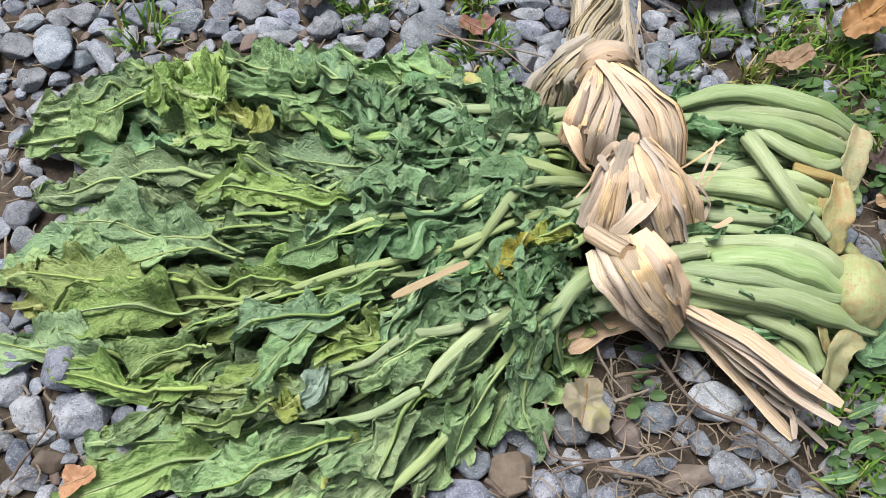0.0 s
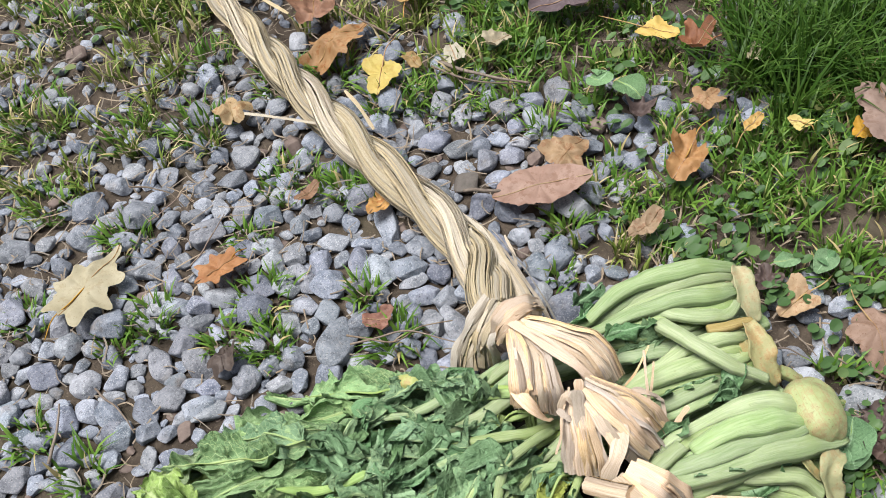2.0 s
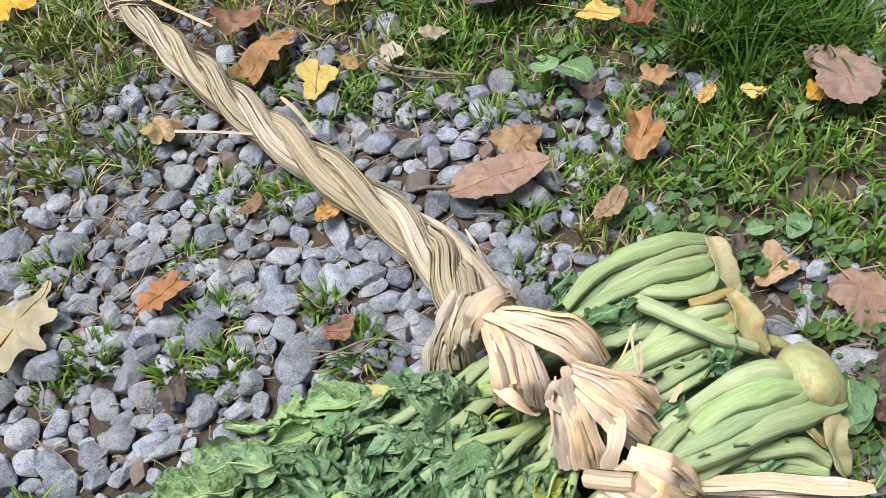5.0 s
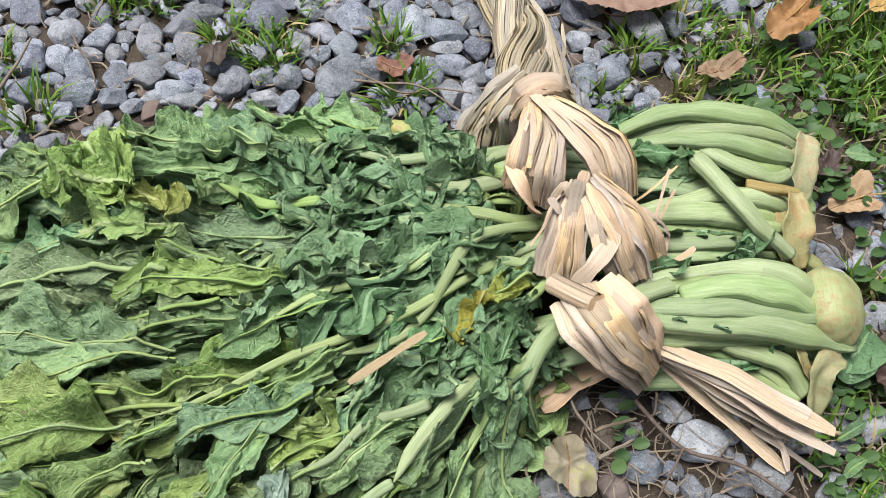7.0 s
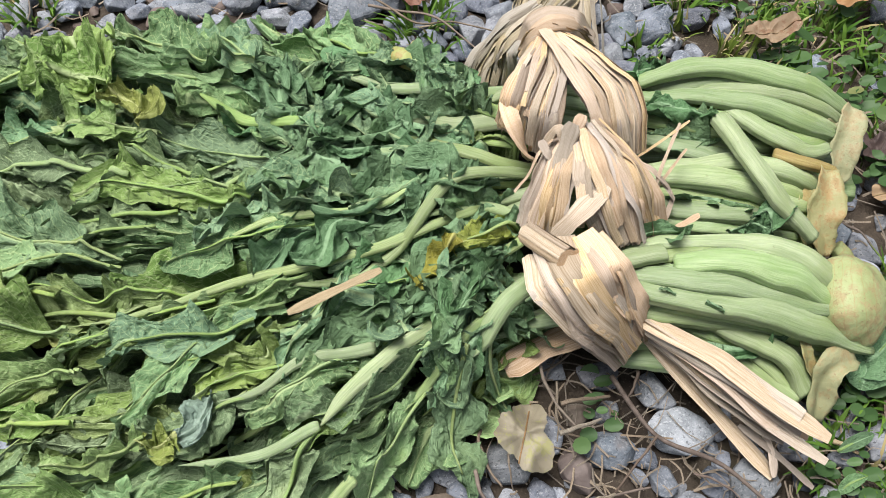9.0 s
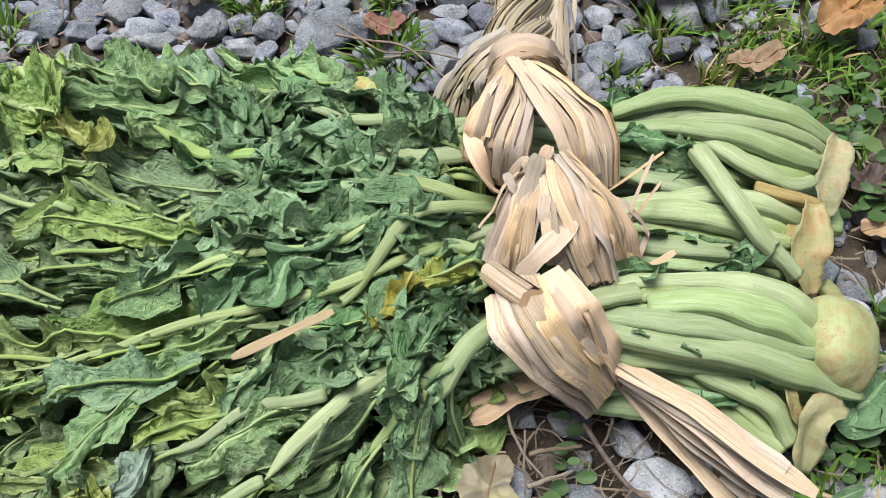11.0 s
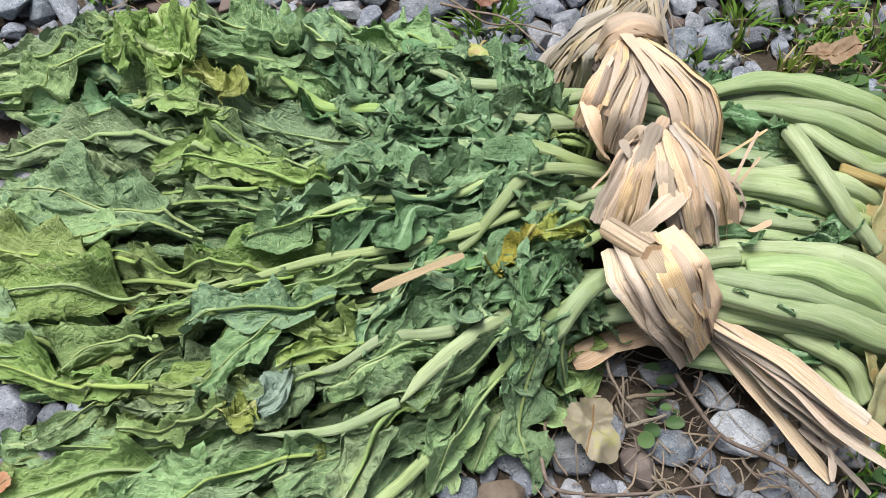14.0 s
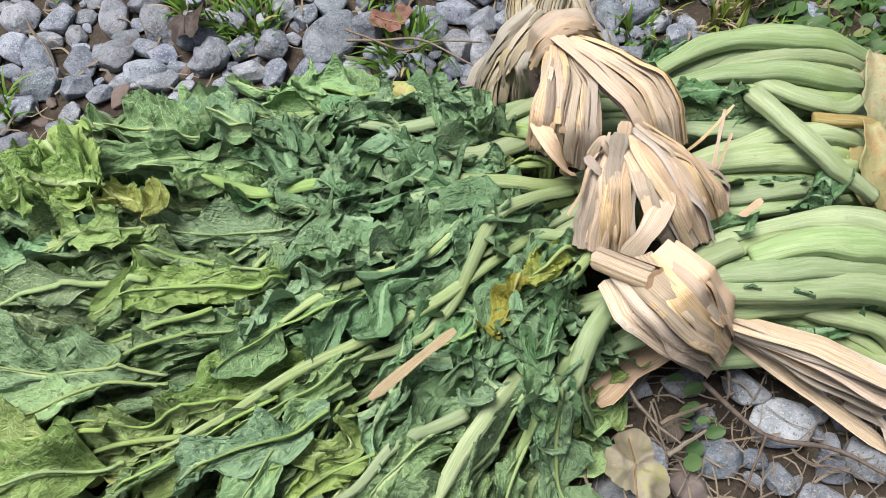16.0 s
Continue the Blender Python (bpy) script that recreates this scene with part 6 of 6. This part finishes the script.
# tall clump, its inner shade carried by the darker greens of its material
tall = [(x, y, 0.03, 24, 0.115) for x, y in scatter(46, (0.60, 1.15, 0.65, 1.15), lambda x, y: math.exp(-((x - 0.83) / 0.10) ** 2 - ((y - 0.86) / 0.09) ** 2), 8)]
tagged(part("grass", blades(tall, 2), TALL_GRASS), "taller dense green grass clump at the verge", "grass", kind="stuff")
TUFTS = [(0.03, 1.082, 0.05, 60), (0.097, 1.018, 0.04, 45), (0.135, 0.985, 0.03, 25), (-0.058, 1.006, 0.03, 26), (0.045, 0.827, 0.022, 20), (0.05, 0.735, 0.035, 34), (-0.1, 0.826, 0.035, 40),
         (-0.08, 0.90, 0.04, 34), (-0.234, 0.952, 0.035, 30), (-0.291, 0.945, 0.03, 24), (0.314, 1.10, 0.07, 95), (0.24, 1.14, 0.05, 55), (0.365, 1.027, 0.03, 30), (0.0, 1.42, 0.05, 40),
         (0.401, 0.953, 0.02, 18), (0.408, 0.80, 0.05, 60), (0.335, 0.775, 0.03, 26), (-0.049, 1.276, 0.05, 50), (-0.315, 1.249, 0.05, 50), (-0.164, 1.32, 0.05, 45)]
TUFTS2 = [(0.43, 0.20, 0.04, 26), (0.49, 0.24, 0.04, 26), (0.52, 0.31, 0.04, 24), (0.37, 0.19, 0.03, 16), (0.285, 0.715, 0.02, 16), (-0.102, 0.815, 0.03, 26), (-0.374, 0.77, 0.03, 22), (0.40, 0.33, 0.03, 22), (0.40, 0.25, 0.05, 40), (0.46, 0.30, 0.04, 30), (-0.40, 1.05, 0.04, 30), (-0.22, 1.12, 0.04, 32),
          (0.47, 0.42, 0.02, 10), (0.10, 1.30, 0.05, 45), (-0.42, 0.86, 0.03, 22), (0.18, 1.25, 0.05, 45), (-0.15, 0.86, 0.03, 24), (-0.30, 1.45, 0.07, 70), (-0.05, 1.65, 0.08, 80), (-0.2, 1.7, 0.08, 80)]
for k, (x, y, spread, number) in enumerate(TUFTS + TUFTS2):
    ob = part("grass_tuft", blades([(x, y, spread, int(number * 2.3), 0.030 + 0.008 * (k % 3))], 30 + k), GRASS)
    tagged(ob, "small tuft of green grass growing between the stones", "grass", "grass tufts")


def weeds(places, seed, low=0.004, high=0.009):
    """Little round leaves close to the ground."""
    r = random.Random(seed)
    s = Shape()
    for x, y in places:
        for k in range(r.randint(2, 5)):
            a, d = r.uniform(0, 6.28), r.uniform(0.002, 0.022)
            c = np.array((x + d * math.cos(a), y + d * math.sin(a), float(relief(x, y)) + r.uniform(0.012, 0.034)))
            size = r.uniform(low, high)
            t = np.array([0.0, 0.55, 1.0])[:, None]
            b = np.linspace(0, 6.283, 9, endpoint=False)[None, :]
            tilt = np.array((r.uniform(-0.5, 0.5), r.uniform(-0.5, 0.5)))
            px = t * size * np.cos(b - a) * 1.15
            py = t * size * np.sin(b - a) * r.uniform(0.7, 1.0)
            pz = px * tilt[0] + py * tilt[1] + 0.25 * size * t ** 2 * np.abs(np.sin(b - a))
            s.grid(np.stack([px, py, pz], -1) + c, np.stack(np.broadcast_arrays(0.45 + 0.5 * t, b / 6.28), -1), wrap=True)
    return s


tagged(part("clover", weeds(scatter(620, (-0.6, 1.5, 0.15, 2.5), lambda x, y: turf(x, y) ** 1.2 * (1.0 if x > 0.3 else 0.25), 9), 4, 0.004, 0.010), WEED), "small round-leaved weeds among the grass", "weeds", kind="stuff")
close = scatter(64, (0.40, 0.58, 0.24, 0.72), lambda x, y: float(x > 0.44 + 0.1 * (y - 0.4)), 12) + scatter(70, (0.36, 0.56, 0.14, 0.34), lambda x, y: 1.0, 22) + [(0.19, 0.31), (0.20, 0.325), (0.21, 0.345), (0.255, 0.36), (0.185, 0.285)]
tagged(part("clover", weeds(close, 5, 0.003, 0.008), WEED), "small low weeds beside the cut crowns", "weeds", kind="stuff")


# broad round leaves in the deep grass
broad = scatter(80, (0.36, 1.2, 0.6, 1.75), lambda x, y: turf(x, y) ** 2, 19)
tagged(part("clover", weeds(broad, 14, 0.007, 0.012), WEED), "broad round-leaved weeds among the lush grass", "weeds", kind="stuff")


def broad_leaf(points, width, seed, label):
    base = thing("broad_weed", points[0], label, "weed", "broad-leaved weeds")
    line = smooth_line(points, 16)
    tan, side, nrm = frames_of(line)
    u, v = np.linspace(0, 1, 17), np.linspace(-1, 1, 9)
    w = 0.5 * width * np.sin(np.clip(u, 0.02, 1) * math.pi * 0.97 + 0.06) ** 0.7
    pts = line[:, None] + side[:, None] * (w[:, None] * v)[..., None] + nrm[:, None] * (0.25 * w[:, None] * np.abs(v))[..., None]
    pts = pts + 0.0015 * np.stack([wave(pts * 60 + seed, k) for k in range(3)], -1)
    s = Shape()
    s.grid(pts, np.stack(np.broadcast_arrays(u[:, None], (v[None, :] + 1) / 2), -1))
    part("blade", s, LEAF["dark"], base)
    r = Shape()
    r.tube(line[::2] - nrm[::2] * 0.0008, np.linspace(0.0014, 0.0005, 9), 6)
    part("leaf_rib", r, RIB, base)


for k, (pts, w) in enumerate((([(0.404, 0.338, 0.030), (0.416, 0.338, 0.040), (0.443, 0.360, 0.035)], 0.05), ([(0.425, 0.356, 0.030), (0.410, 0.328, 0.040), (0.406, 0.314, 0.030)], 0.045), ([(0.564, 0.551, 0.030), (0.563, 0.537, 0.035), (0.569, 0.526, 0.030)], 0.028),
                              ([(0.541, 0.530, 0.030), (0.562, 0.537, 0.035), (0.581, 0.544, 0.030)], 0.030), ([(0.509, 0.570, 0.030), (0.521, 0.561, 0.035), (0.538, 0.562, 0.030)], 0.026), ([(0.532, 0.953, 0.030), (0.536, 0.919, 0.040), (0.542, 0.900, 0.030)], 0.05),
                              ([(0.504, 0.983, 0.030), (0.507, 0.966, 0.035), (0.533, 0.976, 0.030)], 0.04), ([(0.371, 0.234, 0.020), (0.379, 0.239, 0.030), (0.393, 0.244, 0.030)], 0.012), ([(0.338, 0.208, 0.020), (0.355, 0.207, 0.030), (0.371, 0.210, 0.030)], 0.011),
                              ([(0.379, 0.267, 0.020), (0.392, 0.272, 0.030), (0.407, 0.277, 0.030)], 0.011))):
    broad_leaf(pts, w, k, "broad green weed leaf close to the soil")

# ---- gravel ----
def gravel(x, y):
    """How thickly stones lie at a place."""
    d = 1.0 - 0.985 * min(1.0, 1.7 * turf(x, y))
    if y > 1.12:
        d *= 0.72
    if x > 0.44 and y < 0.62:
        d *= 0.45
    if 0.05 < x < 0.5 and y < 0.38:
        d *= 0.6
    if (x + 0.46) ** 2 + (y - 0.53) ** 2 < 0.006:
        d *= 0.25
    return d


def rough_stone(seed, fine):
    """A broken stone with flat faces and blunted edges, about one unit long."""
    r = random.Random(seed)
    bm = bmesh.new()
    made = 0
    while made < 15:
        p = Vector((r.gauss(0, 1), r.gauss(0, 1), r.gauss(0, 1))).normalized()
        if all((p - v.co).length > 0.42 for v in bm.verts):
            bm.verts.new(p * r.uniform(0.86, 1.08))
            made += 1
    bmesh.ops.convex_hull(bm, input=bm.verts[:])
    bmesh.ops.dissolve_limit(bm, angle_limit=0.22, verts=bm.verts[:], edges=bm.edges[:])
    bmesh.ops.bevel(bm, geom=bm.edges[:], offset=0.09 if fine else 0.09, segments=2 if fine else 1, affect="EDGES", profile=0.5, clamp_overlap=True)
    bmesh.ops.triangulate(bm, faces=bm.faces[:])
    bm.verts.ensure_lookup_table()
    v = np.array([q.co[:] for q in bm.verts])
    faces = [tuple(q.index for q in f.verts) for f in bm.faces]
    bm.free()
    v = v * (1 + 0.03 * wave(v * 3.0 + seed, 3)[:, None])
    return v / (v.max(0) - v.min(0)), faces


FINE = [rough_stone(k + 1, True) for k in range(14)]
COARSE = [rough_stone(k + 1, False) for k in range(14)]
rnd = random.Random(77)
placed, cells = [], {}


def free(x, y, r, pack):
    cx, cy = int(x // 0.06), int(y // 0.06)
    for i in range(cx - 1, cx + 2):
        for j in range(cy - 1, cy + 2):
            for px, py, pr in cells.get((i, j), ()):
                if (px - x) ** 2 + (py - y) ** 2 < (pack * (pr + r)) ** 2:
                    return False
    return True


def put(x, y, length, width, angle, deep=0.0):
    placed.append((x, y, length, width, angle, deep))
    cells.setdefault((int(x // 0.06), int(y // 0.06)), []).append((x, y, 0.25 * (length + width)))


def bed(stones):
    """Stones that lie where they can be told apart."""
    for x, y, length, width, angle in stones:
        put(x, y, length * 1.06, width * 1.06, angle)


bed([(-0.048, 0.948, 0.050, 0.031, -98), (-0.017, 0.947, 0.041, 0.038, -51), (0.011, 0.914, 0.055, 0.033, -94), (0.041, 0.934, 0.046, 0.030, -34), (0.078, 0.913, 0.038, 0.028, -32), (0.058, 0.879, 0.058, 0.030, -102), (0.077, 0.849, 0.056, 0.039, -87), (0.112, 0.838, 0.048, 0.041, -52), (0.111, 0.815, 0.042, 0.023, -14), (0.146, 0.807, 0.045, 0.033, -98), (0.111, 0.784, 0.041, 0.029, -20), (0.134, 0.766, 0.034, 0.033, -14), (0.121, 0.918, 0.089, 0.032, -104), (-0.018, 0.897, 0.052, 0.026, -95), (0.006, 0.867, 0.049, 0.048, 26)])
bed([(0.035, 0.853, 0.039, 0.028, -32), (-0.082, 0.925, 0.055, 0.038, -59), (-0.047, 0.898, 0.038, 0.028, -39), (-0.037, 0.858, 0.042, 0.032, -50), (-0.013, 0.827, 0.045, 0.033, -85), (-0.099, 0.883, 0.047, 0.047, -38), (-0.066, 0.846, 0.048, 0.030, -84), (-0.040, 0.817, 0.026, 0.030, -28), (-0.018, 0.772, 0.076, 0.045, 45), (0.017, 0.782, 0.034, 0.035, -26), (0.076, 0.759, 0.037, 0.040, -26), (0.104, 0.738, 0.045, 0.032, -89), (0.127, 0.722, 0.051, 0.030, -97), (-0.007, 0.736, 0.037, 0.027, -38), (-0.109, 0.759, 0.036, 0.025, -27)])
bed([(-0.151, 0.782, 0.039, 0.033, 19), (-0.243, 0.814, 0.043, 0.039, -26), (-0.206, 0.774, 0.050, 0.038, -21), (-0.277, 0.812, 0.048, 0.030, -78), (-0.322, 0.835, 0.046, 0.030, -70), (-0.316, 0.796, 0.034, 0.036, 12), (-0.229, 0.839, 0.030, 0.024, -27), (-0.243, 0.871, 0.056, 0.030, -94), (-0.134, 0.934, 0.050, 0.032, -33), (-0.302, 0.887, 0.037, 0.034, -14), (-0.255, 0.908, 0.043, 0.026, -37), (-0.157, 0.882, 0.036, 0.021, -82), (-0.148, 0.966, 0.040, 0.022, -96), (0.042, 0.681, 0.034, 0.029, -38), (0.074, 0.693, 0.037, 0.025, -87)])
bed([(-0.478, 0.756, 0.085, 0.049, -57), (-0.418, 0.746, 0.059, 0.028, -58), (-0.498, 0.710, 0.040, 0.033, -1), (-0.522, 0.759, 0.043, 0.037, -25), (-0.475, 0.667, 0.040, 0.047, 0), (-0.380, 0.808, 0.040, 0.042, -1), (-0.322, 0.802, 0.037, 0.034, 14), (-0.212, 0.778, 0.046, 0.034, -14), (-0.148, 0.784, 0.043, 0.033, 12), (-0.112, 0.762, 0.030, 0.020, -8), (-0.340, 0.776, 0.043, 0.030, -53), (-0.442, 0.737, 0.028, 0.026, 0), (-0.523, 0.803, 0.052, 0.025, 0)])
bed([(-0.411, 0.290, 0.046, 0.031, -46), (-0.381, 0.240, 0.029, 0.023, 10), (-0.342, 0.251, 0.050, 0.025, -61), (-0.411, 0.246, 0.035, 0.021, -68), (-0.394, 0.225, 0.028, 0.023, -27), (-0.396, 0.266, 0.025, 0.017, 0), (-0.410, 0.220, 0.021, 0.020, -3)])
bed([(0.262, 0.288, 0.053, 0.038, -22), (0.197, 0.277, 0.042, 0.032, -11), (0.196, 0.343, 0.036, 0.026, -11), (0.129, 0.342, 0.037, 0.024, 57), (0.244, 0.324, 0.035, 0.030, -78), (0.171, 0.261, 0.039, 0.025, -66), (0.119, 0.270, 0.046, 0.046, -49), (0.142, 0.244, 0.023, 0.018, -2), (0.186, 0.228, 0.062, 0.018, 10), (0.225, 0.218, 0.048, 0.028, 10), (0.242, 0.251, 0.033, 0.021, -90), (0.315, 0.249, 0.036, 0.037, -58)])
bed([(0.230, 0.199, 0.042, 0.020, -1), (0.148, 0.202, 0.042, 0.023, -1), (0.087, 0.210, 0.037, 0.028, -31), (0.013, 0.203, 0.042, 0.029, -11), (0.019, 0.235, 0.035, 0.030, -47), (0.158, 0.349, 0.026, 0.024, -23), (0.201, 0.310, 0.022, 0.019, 0), (0.176, 0.308, 0.023, 0.018, -2), (0.293, 0.213, 0.028, 0.024, -2), (0.379, 0.355, 0.023, 0.024, 0)])
bed([(0.506, 0.903, 0.043, 0.040, -24), (0.489, 0.877, 0.031, 0.031, -37), (0.516, 0.852, 0.041, 0.030, -105), (0.441, 0.891, 0.043, 0.035, -37), (0.461, 0.852, 0.038, 0.041, -39), (0.481, 0.832, 0.036, 0.036, -51), (0.426, 0.834, 0.030, 0.033, -37), (0.333, 0.933, 0.036, 0.031, -37), (0.405, 0.978, 0.053, 0.038, -102), (0.371, 0.984, 0.027, 0.030, -39), (0.301, 0.750, 0.048, 0.039, 22), (0.266, 0.746, 0.048, 0.033, -100), (0.346, 0.760, 0.039, 0.041, -37), (0.245, 0.727, 0.031, 0.024, -36), (0.461, 0.678, 0.039, 0.024, -114)])


def heaped(x, y):
    """Deep under the greens, where nothing shows."""
    return -0.36 < x < 0.30 and 0.30 < y < 0.62


for size, tries, pack in ((0.050, 1500, 0.78), (0.040, 4000, 0.78), (0.032, 9000, 0.78), (0.024, 14000, 0.79), (0.016, 12000, 0.78)):
    for k in range(tries):
        x, y = rnd.uniform(-0.85, 1.25), rnd.uniform(0.05, 2.35)
        if y > 1.25 and size > 0.03 and rnd.random() < 0.75:
            continue
        if heaped(x, y) or rnd.random() > gravel(x, y):
            continue
        length = size * rnd.uniform(0.85, 1.2)
        width = length * rnd.uniform(0.6, 0.95)
        if free(x, y, 0.25 * (length + width), pack):
            put(x, y, length, width, rnd.uniform(0, 180))
# a lower layer that shows in the gaps
top_count = len(placed)
for k in range(2600):
    x, y = rnd.uniform(-0.7, 0.8), rnd.uniform(0.1, 1.5)
    if not heaped(x, y) and rnd.random() < gravel(x, y):
        placed.append((x, y, rnd.uniform(0.022, 0.038), rnd.uniform(0.018, 0.03), rnd.uniform(0, 180), 0.014))


def pose_stone(x, y, length, width, angle, deep, r):
    high = min(width, length) * r.uniform(0.62, 0.88)
    z = float(relief(x, y)) + 0.30 * high - deep
    turn = Euler((r.uniform(-0.3, 0.3), r.uniform(-0.3, 0.3), radians(angle))).to_matrix().to_4x4()
    return Matrix.Translation((x, y, z)) @ turn @ Matrix.Diagonal((length, width, high, 1))


def stone_mesh(v, faces, mat):
    me = bpy.data.meshes.new("stone")
    me.from_pydata(v.tolist(), [], faces)
    me.materials.append(mat)
    return me


near_meshes = [stone_mesh(v, f, STONE) for v, f in FINE]
brown_meshes = [stone_mesh(v, f, BROWNSTONE) for v, f in FINE]
rest = {0: ([], [], 0), 1: ([], [], 0)}
singles = 0
for k, (x, y, length, width, angle, deep) in enumerate(placed):
    r = random.Random(k)
    m = pose_stone(x, y, length, width, angle, deep, r)
    variant = k % 14
    earthy = 0.05 < x < 0.55 and y < 0.40  # bare soil, where more of the stones are brown
    brown = r.random() < (0.22 if earthy else 0.03 if k < top_count else 0.25)
    if k < top_count and length > 0.024 and singles < 300 and -0.55 < x < 0.58 and 0.2 < y < 1.08:
        ob = new("stone", (brown_meshes if brown else near_meshes)[variant])
        ob.parent = ground
        ob.matrix_basis = m
        singles += 1
        continue
    big = length > 0.027 and y < 1.15
    v, f = (FINE if big and k < top_count else COARSE)[variant]
    verts, faces, n = rest[int(brown)]
    w = np.array(m)
    verts.append(v @ w[:3, :3].T + w[:3, 3])
    faces.extend(tuple(i + n for i in face) for face in f)
    rest[int(brown)] = (verts, faces, n + len(v))
for key, (verts, faces, n) in rest.items():
    ob = new("gravel", stone_mesh(np.vstack(verts), faces, BROWNSTONE if key else STONE_REST))
    ob.parent = ground
    tagged(ob, "brown pebbles" if key else "loose blue-grey crushed stone", kind="stuff")

# crumbs: grit, straw bits and leaf scraps on the soil
s = Shape()
r = random.Random(4)
for k in range(4200):
    x, y = r.uniform(-0.7, 1.1), r.uniform(0.12, 2.2)
    if heaped(x, y):
        continue
    a, n = r.uniform(0, 6.28), r.uniform(0.008, 0.045)
    z = float(relief(x, y)) + r.uniform(0.003, 0.02)
    d = np.array((math.cos(a), math.sin(a), r.uniform(-0.15, 0.15))) * n
    c = np.array((x, y, z))
    side = np.array((-d[1], d[0], 0)) * r.uniform(-0.25, 0.25)
    s.ribbon(smooth_line([c - d / 2, c + side, c + d / 2], 4), r.uniform(0.0010, 0.0028), cup=0.3)
for k in range(430):  # thicker on the bare soil by the loose straw tail
    x, y = r.uniform(0.08, 0.48), r.uniform(0.16, 0.37)
    a, n = r.uniform(0, 6.28), r.uniform(0.006, 0.05)
    c = np.array((x, y, float(relief(x, y)) + r.uniform(0.004, 0.026)))
    d = np.array((math.cos(a), math.sin(a), r.uniform(-0.2, 0.2))) * n
    side = np.array((-d[1], d[0], 0)) * r.uniform(-0.28, 0.28)
    s.ribbon(smooth_line([c - d / 2, c + side, c + d / 2], 4), r.uniform(0.0006, 0.0018), cup=0.3)
for k in range(1300):  # dry stems on the thin grass and the far gravel
    x, y = r.uniform(-0.75, 0.35), r.uniform(0.95, 2.2)
    a, n = r.uniform(0, 6.28), r.uniform(0.012, 0.06)
    c = np.array((x, y, float(relief(x, y)) + r.uniform(0.008, 0.028)))
    d = np.array((math.cos(a), math.sin(a), r.uniform(-0.15, 0.15))) * n
    side = np.array((-d[1], d[0], 0)) * r.uniform(-0.1, 0.1)
    s.ribbon(smooth_line([c - d / 2, c + side, c + d / 2], 3), r.uniform(0.0009, 0.0028), cup=0.3)
for k in range(160):  # dry litter round the cut crowns
    x, y = r.uniform(0.40, 0.62), r.uniform(0.30, 0.78)
    a, n = r.uniform(0, 6.28), r.uniform(0.01, 0.05)
    c = np.array((x, y, float(relief(x, y)) + r.uniform(0.004, 0.02)))
    d = np.array((math.cos(a), math.sin(a), r.uniform(-0.2, 0.2))) * n
    side = np.array((-d[1], d[0], 0)) * r.uniform(-0.1, 0.1)
    s.ribbon(smooth_line([c - d / 2, c + side, c + d / 2], 4), r.uniform(0.0008, 0.0028), cup=0.3)
ob = part("straw_bits", s, DULLSTRAW, ground)
tagged(ob, "scattered bits of dry straw and stems", kind="stuff")
